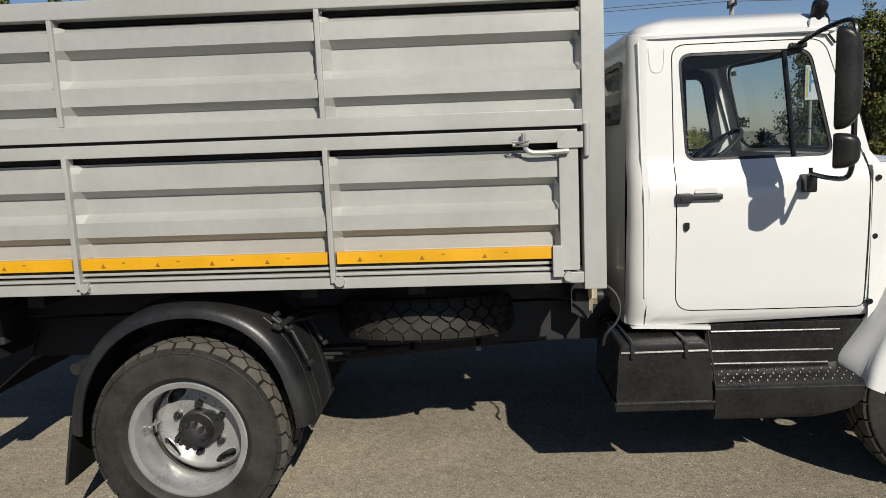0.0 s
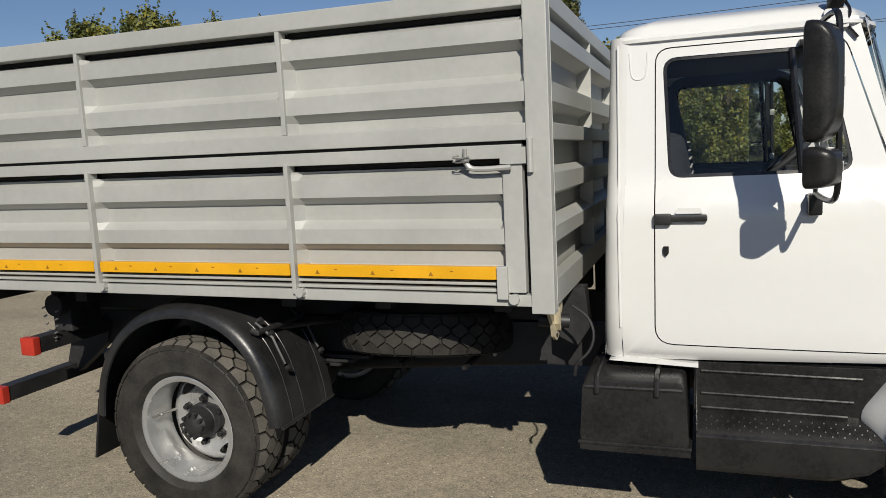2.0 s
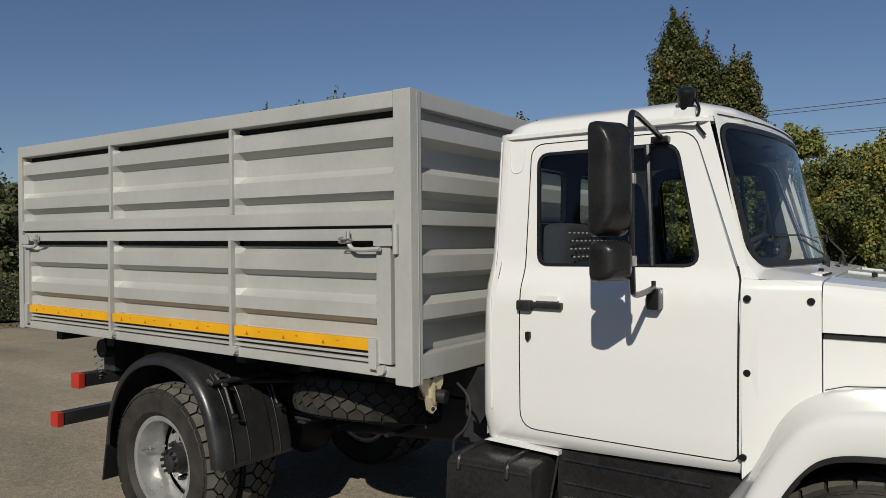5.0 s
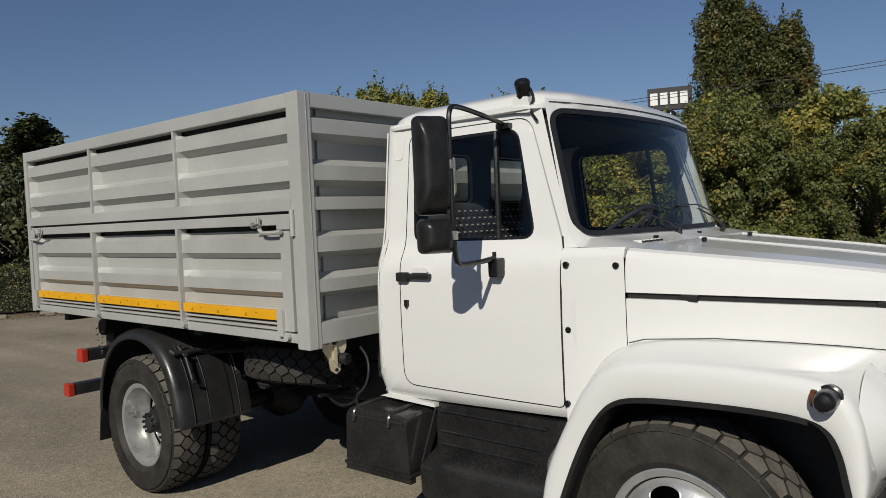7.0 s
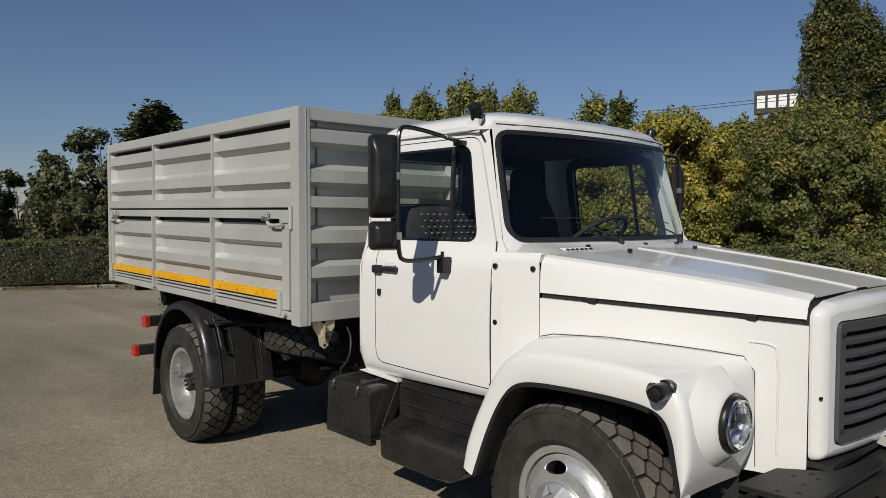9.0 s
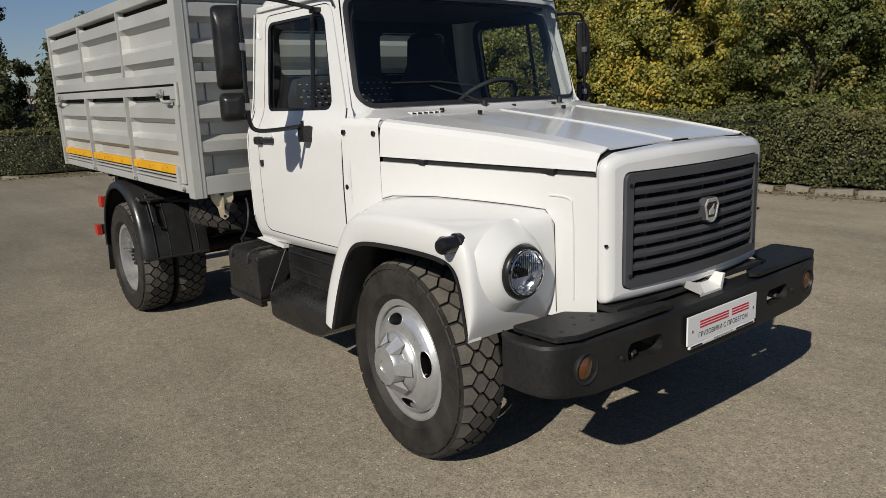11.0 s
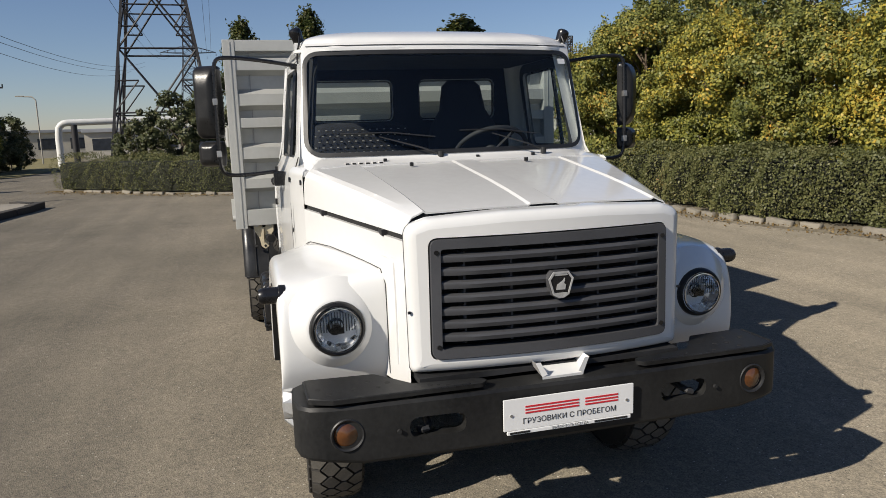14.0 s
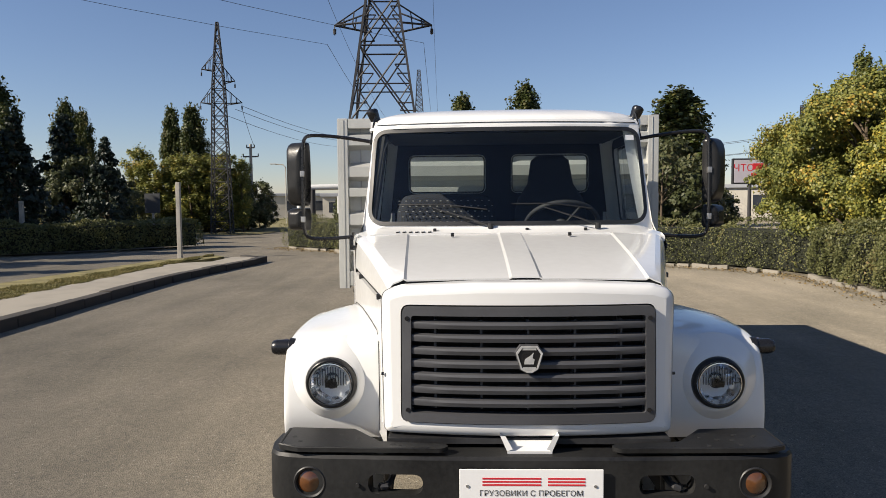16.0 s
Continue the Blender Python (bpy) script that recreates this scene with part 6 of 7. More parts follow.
def tree(name, label, category, height, radius, seed, material, shape="round", leaves=9000, size=0.09, trunk=0.12, base=0.15, clumps=90, group="trees behind the hedge"):
    """Trunk, limbs and a crown of many leaves in clumps, standing at the origin."""
    rng = np.random.default_rng(seed)
    t = thing(name, label, category, group=group)
    g = Geo()
    pts = [(0.02 * height * math.sin(seed + 3 * k / 6), 0.02 * height * math.cos(2 * seed + 2 * k / 6), height * 0.92 * k / 6) for k in range(7)]
    g.tube(pts, [trunk * (1 - 0.85 * k / 6) for k in range(7)], 8)
    cl = []
    for i in range(clumps):
        h = rng.uniform(base, 1.0)
        if shape == "cone":
            r = (1 - h) ** 0.9 * rng.uniform(0.5, 1.0) + 0.03
        elif shape == "column":
            r = min(1.0, 3.6 * (1.04 - h)) ** 0.7 * min(1.0, 0.6 + 1.5 * (h - base)) * rng.uniform(0.35, 1.0)
        else:
            k = (h - base) / (1 - base)
            r = math.sqrt(max(0.02, 1 - (1.75 * k - 0.80) ** 2)) * rng.uniform(0.55, 1.0) ** 0.7 * (1 if k < 0.9 else 0.7)
        a = rng.uniform(0, 2 * math.pi)
        # limbs carry the leaves, so the crown bulges and falls back between them
        r *= 1 + 0.16 * math.sin(4 * a + 7 * h + seed) + 0.10 * math.sin(7 * a - 11 * h + 2 * seed)
        cl.append((r * radius * math.cos(a), r * radius * math.sin(a), h * height))
    for c in cl[:: max(1, clumps // 26)]:
        z0 = max(base * height * 0.5, c[2] - 0.55 * math.hypot(c[0], c[1]) - 0.1 * height)
        g.tube([(0, 0, z0), (c[0] * 0.45, c[1] * 0.45, z0 + (c[2] - z0) * 0.6), c], [trunk * 0.35, trunk * 0.22, 0.008], 5)
    part("trunk", g, WOOD, t)
    per = leaves // clumps
    pos, away = [], []
    spread = {"cone": 0.11, "column": 0.10, "round": 0.080}[shape] * radius + 0.008 * height
    for c in cl:
        k = rng.uniform(0.55, 1.5)
        if shape == "cone":
            k *= 0.30 + 0.85 * (1 - c[2] / height)
        d = rng.normal(size=(int(per * k), 3))
        d /= np.linalg.norm(d, axis=1, keepdims=True) + 1e-6
        ragged = 1 + 0.28 * np.sin(d[:, :1] * 5 + k * 9) * np.sin(d[:, 1:2] * 6 + k * 5) + rng.normal(0, 0.16, size=(len(d), 1))
        off = d * ragged * np.array([1, 1, 0.8 if shape != "column" else 1.6])
        pos.append(np.array(c) + off * spread * k * 1.5 * rng.uniform(0.12, 1.0, size=(len(d), 1)) ** 0.5)
        away.append(d)
    if shape != "cone":
        # upright shoots that break the outline
        for i in range(60):
            c = cl[rng.integers(clumps)]
            n = max(14, per // 5)
            tt = rng.uniform(0, 1, size=(n, 1))
            d = np.array([rng.normal() * 0.25, rng.normal() * 0.25, 1.0]) * 0.09 * height
            pos.append(np.array(c) + tt * d + np.clip(rng.normal(size=(n, 3)), -1.5, 1.5) * 0.035 * radius)
            away.append(rng.normal(size=(n, 3)) * 0.5)
    pos, away = np.concatenate(pos), np.concatenate(away)
    keep = pos[:, 2] > 0.15
    pos, away = pos[keep], away[keep]
    nrm = pos * np.array([1, 1, 0.3]) + np.array([0, 0, 0.5])
    nrm /= np.linalg.norm(nrm, axis=1, keepdims=True)
    nrm = nrm * 0.35 + away * 0.9
    v, f = blades(pos, nrm, size, rng, 0.70)
    part("crown", quads("crown", v, f, material), None, t)
    return t


def put(ob, x, y, s=1.0, rot=0.0, sz=None):
    ob.matrix_basis = Matrix.Translation((x, y, 0)) @ Matrix.Rotation(rot, 4, "Z") @ Matrix.Diagonal((s, s, sz or s, 1))


def again(ob, x, y, s=1.0, rot=0.0, sz=None, label=""):
    o = copy_thing(ob, Matrix.Identity(4))
    put(o, x, y, s, rot, sz)
    return tagged(o, label)


maple = tree("maple_tree", "leafy maple turning yellow in autumn, behind the hedge", "tree", 4.1, 1.75, 3, MAPLE, "round", 88000, 0.035, 0.09, 0.03, 260)
put(maple, -2.6, 10.1, 0.92, 0.3)
maple_b = tree("maple_tree", "dense maple with green and yellow autumn leaves", "tree", 4.3, 1.75, 8, MAPLEG, "round", 88000, 0.035, 0.10, 0.03, 260)
put(maple_b, -5.2, 9.9, 0.88, 4.1)
maple_e = tree("maple_tree", "dark green maple with some rusty leaves", "tree", 4.3, 1.75, 27, MAPLED, "round", 64000, 0.035, 0.10, 0.03, 230)
put(maple_e, 0.2, 10.5, 0.80, 1.2)
maple_c = tree("maple_tree", "leafy maple standing further back, partly yellow", "tree", 4.2, 1.75, 15, MAPLE, "round", 30000, 0.050, 0.10, 0.03, 200)
maple_d = tree("maple_tree", "dark green tree with rusty leaves, further back", "tree", 4.2, 1.8, 19, MAPLEG, "round", 30000, 0.050, 0.10, 0.03, 200)
put(maple_d, 2.6, 18.2, 1.0, 0.4)
put(maple_c, -4.4, 13.2, 1.02, 1.9)
for x, y, s, r, src in ((-1.2, 13.0, 0.95, 2.9, maple_e), (-7.8, 9.7, 0.98, 5.2, maple), (-10.4, 9.4, 1.08, 0.4, maple_b), (5.7, 10.9, 0.40, 0.8, maple_b), (1.9, 13.4, 0.78, 3.9, maple_e), (-7.6, 13.0, 0.94, 0.9, maple_c), (5.0, 14.0, 0.44, 4.9, maple_c), (9.3, 10.7, 0.88, 1.1, maple_e), (11.9, 13.0, 0.95, 3.0, maple_e), (-12.2, 9.5, 1.02, 2.5, maple_b), (0.4, 17.0, 1.06, 5.5, maple_d), (-2.2, 16.6, 1.10, 0.2, maple_d), (-4.6, 17.5, 1.08, 2.7, maple_d)):
    again(src, x, y, s, r)
poplar = tree("poplar_tree", "tall narrow poplar with dark green leaves", "tree", 9.0, 1.15, 21, POPLAR, "column", 19000, 0.092, 0.14, 0.03, 240)
put(poplar, -33.5, -22.95, 0.66, 2.2, 0.84)
poplar_b = tree("poplar_tree", "tall poplar with green and rusty autumn leaves", "tree", 9.0, 1.15, 24, RUSTY, "column", 56000, 0.055, 0.14, 0.03, 300)
put(poplar_b, -5.25, 26.0, 1.02, 0.0, 1.18)
again(poplar_b, -3.1, 26.4, 0.95, 2.0, 0.97)
again(poplar_b, -4.3, 25.6, 0.95, 4.0, 1.04)
for x, y, s, r in ((-23.2, 3.6, 0.40, 3.3), (-52.4, 4.7, 1.24, 1.4), (-52.6, -0.4, 1.15, 2.8), (-30.5, -25.0, 0.92, 5.5)):
    again(poplar, x, y, s, r)
again(poplar, -42.9, 14.4, 1.9, 1.9, 1.02)
again(poplar, -44.0, -21.2, 0.62, 0.9, 0.95)
again(poplar, -44.0, -19.6, 0.80, 4.4, 0.955)
again(poplar, -33.5, -22.0, 0.60, 3.7, 0.78)
birch = tree("birch_tree", "slim young tree with sparse yellowing leaves", "tree", 6.8, 0.95, 57, MAPLEG, "column", 11000, 0.060, 0.07, 0.10, 90)
put(birch, -13.4, 14.4, 0.99, 0.0)
for x, y, s, r in ((-14.4, 13.6, 0.93, 1.0), (-14.3, 16.9, 1.0, 2.0), (-12.2, 16.2, 0.95, 3.0), (-10.8, 18.5, 0.92, 4.0), (-15.6, 12.8, 0.87, 5.0), (-17.5, 16.8, 0.92, 0.7), (2.9, 10.7, 0.47, 1.7), (3.8, 11.2, 0.40, 4.6)):
    again(birch, x, y, s, r)
slim = tree("maple_tree", "slim young maple with dark brownish leaves", "tree", 5.0, 0.36, 63, MAPLED, "column", 9000, 0.034, 0.04, 0.05, 70)
put(slim, -6.7, 10.2, 1.0, 0.9, 0.95)
for x, y, s, r, sz in ((-8.0, 10.3, 0.9, 3.6, 0.99), (-9.0, 10.0, 1.0, 5.1, 0.98), (-10.4, 10.1, 0.9, 2.8, 1.04), (-11.6, 9.9, 1.1, 1.8, 1.06), (-3.9, 10.3, 1.3, 2.2, 0.86), (-4.3, 10.9, 1.2, 0.2, 0.88)):
    again(slim, x, y, s, r, sz)
for x, y, s, r, sz in ((-39.5, -21.6, 1.1, 1.4, 0.82), (-38.6, -20.2, 1.2, 3.1, 0.70), (-39.4, -19.0, 1.2, 5.2, 0.75), (-38.8, -17.9, 1.3, 0.3, 0.75), (-39.6, -16.8, 1.2, 2.4, 0.74), (-39.0, -15.7, 1.2, 4.4, 0.75), (-39.4, -14.8, 0.8, 1.1, 0.70)):
    again(birch, x, y, s, r, sz)
bush = tree("bush", "bushy shrub with grey-green autumn leaves", "bush", 3.2, 1.7, 33, BUSHM, "round", 14000, 0.058, 0.05, 0.02, 110, group="shrubs behind the hedge")
put(bush, -16.9, 6.3, 1.15, 0.0)
for x, y, s, r in ((-19.3, 5.1, 1.25, 1.0), (-21.5, 2.0, 1.0, 2.0), (-22.6, -3.3, 1.05, 3.0), (-24.4, -5.0, 0.72, 4.0), (-19.2, -0.3, 0.8, 5.0), (-18.4, 2.9, 0.78, 0.2), (-21.6, 7.4, 1.15, 1.9), (-22.2, -1.0, 1.25, 4.1), (-21.6, 4.6, 1.45, 3.3), (-36.5, -20.9, 0.9, 2.5), (-41.5, -18.8, 1.3, 1.5), (-41.5, -16.6, 1.25, 0.5), (-30.5, -20.5, 1.3, 4.5), (-42.0, -18.0, 1.4, 5.5), (-47.0, -15.9, 0.8, 2.2), (-43.6, -15.8, 1.15, 3.0), (-23.0, 9.5, 0.78, 3.6), (4.4, 12.4, 0.55, 1.3), (7.2, 12.6, 0.60, 2.9)):
    again(bush, x, y, s, r)
conifer = tree("conifer", "dark green conifer with drooping boughs", "tree", 5.6, 1.9, 41, CONIF, "cone", 12000, 0.09, 0.10, 0.04, 160, group="conifers by the road")
put(conifer, -29.0, -18.5, 0.86, 0.0, 0.93)
for x, y, s, r in ((-20.6, -17.9, 0.95, 1.0), (-31.6, -22.0, 1.2, 2.0), (-25.5, -22.0, 0.95, 3.0), (-18.4, -21.2, 1.5, 1.7), (-22.0, -23.2, 1.5, 3.9), (-14.5, -23.0, 1.7, 0.6), (-10.5, -23.5, 1.65, 2.4), (-6.5, -24.5, 1.75, 4.2), (-2.5, -25.5, 1.7, 5.1)):
    again(conifer, x, y, s, r)

# ---- hedges ----
def along(pts, step):
    """Points at even steps along a line, with its direction."""
    out = []
    carry = 0.0
    for a, b in zip(pts, pts[1:]):
        a, b = Vector(a), Vector(b)
        l = (b - a).length
        t = carry
        while t < l:
            out.append((a + (b - a) * (t / l), (b - a).normalized()))
            t += step
        carry = t - l
    return out


def smooth_line(pts, times=2):
    pts = [Vector((*p, 0)) for p in pts]
    for _ in range(times):
        q = [pts[0]]
        for a, b in zip(pts, pts[1:]):
            q += [a.lerp(b, 0.25), a.lerp(b, 0.75)]
        pts = q + [pts[-1]]
    return pts


def hedge(line, height, depth, per_metre, size, seed, label, close=0):
    """A clipped hedge whose front foot follows the line; the hedge lies to the right of it."""
    rng = np.random.default_rng(seed)
    st = along(line, 0.25)
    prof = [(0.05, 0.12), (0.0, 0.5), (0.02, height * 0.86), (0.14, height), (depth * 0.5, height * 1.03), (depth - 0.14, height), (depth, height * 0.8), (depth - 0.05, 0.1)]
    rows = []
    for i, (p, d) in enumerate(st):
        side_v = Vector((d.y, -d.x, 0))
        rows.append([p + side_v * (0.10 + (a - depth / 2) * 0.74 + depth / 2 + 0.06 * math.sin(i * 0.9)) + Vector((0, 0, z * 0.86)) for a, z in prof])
    # solid core under the leaves, coloured near black for the shade inside
    h = tagged(part("hedge", Geo().loft(rows, cap0=True, cap1=True), HEDGE_SHADE, None), label, "hedge", kind="stuff")
    n = int(per_metre * len(st) * 0.25)
    idx = rng.uniform(0, len(st) - 1.001, n)
    if close:
        # denser where the yard comes up to it
        lo = [i for i, (p, d) in enumerate(st) if -9.5 < p.x < 8.0]
        n2 = int(close * len(lo) * 0.25)
        idx = np.concatenate([idx, rng.uniform(lo[0], lo[-1] - 0.001, n2)])
        n += n2
    i0 = idx.astype(int)
    fr = (idx - i0)[:, None]
    P = np.array([[q.x, q.y] for q, _ in st])
    D = np.array([[q.x, q.y] for _, q in st])
    base = P[i0] * (1 - fr) + P[i0 + 1] * fr
    dd = D[i0]
    sv = np.stack([dd[:, 1], -dd[:, 0]], 1)
    seglen = [math.dist(a, b) for a, b in zip(prof, prof[1:])]
    wts = np.array(seglen) * np.array([1.5, 1.5, 1.5, 1.2, 1.2, 0.4, 0.2])
    k = rng.choice(len(seglen), n, p=wts / wts.sum())
    u = rng.uniform(0, 1, n)
    A, B = np.array(prof)[k], np.array(prof)[k + 1]
    q = A + (B - A) * u[:, None]
    lump = 0.10 * np.sin(idx * 0.21 * 2.1 + 1.3) - 0.16 * np.clip(np.sin(idx * 0.55 + 0.4 * np.sin(idx * 0.13)) - 0.86, 0, 1) * 6 + 0.05 * np.sin(idx * 2.6 + q[:, 1] * 9) + 0.07 * np.sin(idx * 0.53 + q[:, 1] * 4) + 0.04 * np.sin(idx * 1.7 + 2)
    nn = np.stack([-(B - A)[:, 1], (B - A)[:, 0]], 1)
    nn /= np.linalg.norm(nn, axis=1, keepdims=True)
    out = rng.normal(0, 0.035, n) + lump
    off = q[:, 0] + nn[:, 0] * out
    z = q[:, 1] + nn[:, 1] * out * 0.7
    pos = np.concatenate([base + sv * off[:, None], z[:, None]], 1)
    nr = np.concatenate([sv * nn[:, :1], nn[:, 1:]], 1)
    v, f = blades(pos, nr, size, rng, 0.5)
    part("hedge_leaves", quads("leaves", v, f, HEDGEM), None, h)
    return h


# colour of the hedge core: shade between the twigs, painted in
HEDGE_SHADE = mat("hedge_core_shade", (0.012, 0.014, 0.006), 0.95, var=0.5, scale=6, fine=30)
FRONT_LINE = smooth_line([(-21.8, -7.8), (-20.8, -6.6), (-19.6, -5.4), (-17.0, -2.9), (-15.4, 0.0), (-14.6, 2.0), (-13.3, 4.2), (-12.2, 5.9), (-10.2, 7.3), (-8.0, 7.55), (-5.3, 7.3), (-3.8, 7.25), (-1.6, 8.0), (1.4, 8.4), (5.0, 8.7), (9.0, 9.2), (14.0, 10.0)])
hedge([p for p in FRONT_LINE[::-1]], 1.20, 1.5, 1500, 0.023, 5, "long clipped green hedge along the yard kerb", 3200)
hedge(smooth_line([(-22.8, -11.4), (-22.0, -11.9), (-18.8, -15.0), (-16.0, -18.4), (-10.0, -26.5)], 1), 1.15, 1.6, 1700, 0.038, 6, "dark clipped hedge across the road")

# kerb stones in front of the hedge
kerb = tagged(part("kerb", Geo().loft([[p + Vector((0, 0, 0.0)), p + Vector((0, 0, 0.03))] for p in FRONT_LINE]), EARTH, None), "broken pale kerb stones along the hedge", "kerb", kind="structure")
rng = random.Random(4)
stones = [Geo().box(-0.5, 0.5, -0.5, 0.5, -0.5, 0.5, 0.06).mesh("kerb_stone", KERB) for _ in range(1)]
for p, d in along(FRONT_LINE, 0.52):
    if rng.random() < 0.30:
        continue
    ob = part("kerb_stone", stones[0], None, kerb)
    nrm = Vector((d.y, -d.x, 0))
    q = p + nrm * (0.10 + rng.uniform(-0.03, 0.03))
    ob.matrix_basis = Matrix.Translation((q.x, q.y, 0.045 + rng.uniform(-0.02, 0.01))) @ Matrix.Rotation(math.atan2(d.y, d.x) + rng.uniform(-0.10, 0.10), 4, "Z") @ Matrix.Rotation(rng.uniform(-0.12, 0.12), 4, "Y") @ Matrix.Diagonal((rng.uniform(0.30, 0.52), 0.12, rng.uniform(0.10, 0.17), 1))
# earth strip under the hedge
g = Geo().loft([[p + Vector((d.y, -d.x, 0)) * a + Vector((0, 0, z)) for a, z in ((0.32, 0.004), (0.1, 0.02), (-0.4, 0.06), (-12.0, 0.06))] for p, d in along(FRONT_LINE, 0.8)])
tagged(part("verge", g, EARTH, None), "dry earth and grass behind the kerb", "ground", kind="structure")

# ---- pavement across the yard ----
edge = smooth_line([(14.0, -6.6), (4.0, -6.9), (-2.7, -6.9), (-6.0, -7.05), (-9.3, -7.1), (-12.0, -6.85), (-14.2, -6.5), (-15.0, -6.75), (-15.2, -7.3)], 2)
inner = [Vector((p.x, -8.5 if p.x > -13.0 else -7.6, 0)) for p in edge]
pave = Geo().loft([[p + Vector((0, 0, 0.0)), p + Vector((0, 0, 0.15)), Vector((p.x, q.y, 0.15)), Vector((p.x, q.y, 0))] for p, q in zip(edge, inner)])
pavement = tagged(part("pavement", pave, SLAB, None), "pale worn pavement with a dark kerb", "pavement", kind="structure")
lawn = [Vector((x, y, 0.13)) for x, y in ((14, -8.4), (-13.4, -8.45), (-15.6, -8.0), (-16.4, -8.6), (-14.0, -9.6), (-6.0, -10.6), (14, -12.5))]
tagged(part("grass_strip", Geo().add(lawn + [p + Vector((0, 0, -0.14)) for p in lawn], [tuple(range(7))] + [(i, 7 + i, 7 + (i + 1) % 7, (i + 1) % 7) for i in range(7)]), GRASSM, None), "dry yellowish grass strip", "grass", kind="structure")
STRAW = leaf_mat("grass_blades", [(0.0, (0.07, 0.08, 0.022)), (0.5, (0.17, 0.15, 0.055)), (1.0, (0.30, 0.24, 0.11))], 0.7)
grng = np.random.default_rng(12)
gx = grng.uniform(-16.0, 6.0, 52000)
gy = -8.42 - (0.25 + 0.095 * (gx + 15.5)) * grng.uniform(0, 1, len(gx)) ** 1.2 - 0.05 * np.sin(gx * 5)
tuft = np.sin(gx * 3.1 + gy * 5) * np.sin(gx * 0.9 - gy * 7) > -0.35
gpos = np.stack([gx, gy, 0.135 + grng.uniform(0.0, 0.04, len(gx))], 1)[tuft]
v, f = blades(gpos, np.tile(np.array([[0.7, 0.7, 0.1]]), (len(gpos), 1)), 0.036, grng, 0.3, 0.16)
tagged(part("grass_tufts", quads("tufts", v, f, STRAW), None, None), "short dry grass tufts beside the pavement", "grass", kind="stuff")
stone = Geo().box(-0.5, 0.5, -0.5, 0.5, -0.5, 0.5, 0.05).mesh("kerb_stone", KERBD)
for p, d in along(edge, 1.0):
    ob = part("kerb_stone", stone, None, pavement)
    ob.matrix_basis = Matrix.Translation((p.x + 0.5 * d.x, p.y + 0.5 * d.y, 0.075 + rng.uniform(-0.012, 0.008))) @ Matrix.Rotation(math.atan2(d.y, d.x) + rng.uniform(-0.02, 0.02), 4, "Z") @ Matrix.Diagonal((0.985, 0.24, 0.20, 1))
tagged(part("far_lawn", Geo().add([(-27, -60, 0.03), (-34, -19.5, 0.03), (-36, -12.6, 0.03), (-46, -12.4, 0.03), (-120, -24, 0.03), (-120, -60, 0.03)], [(0, 1, 2, 3, 4, 5)]), GRASSM, None), "dry grass below the far trees", "grass", kind="structure")
for x, y, h in ((-16.4, -9.75, 2.55), (-19.5, -17.0, 2.0), (-15.5, -19.2, 2.0)):
    tagged(part("concrete_post", Geo().box(x - 0.07, x + 0.07, y - 0.07, y + 0.07, 0, h, 0.02), CONCRETE, None), "weathered concrete fence post", "post", group="fence posts")

# ---- pylons, poles, wires ----
def strut(g, a, b, r=0.05):
    g.cyl(a, b, r, 4)


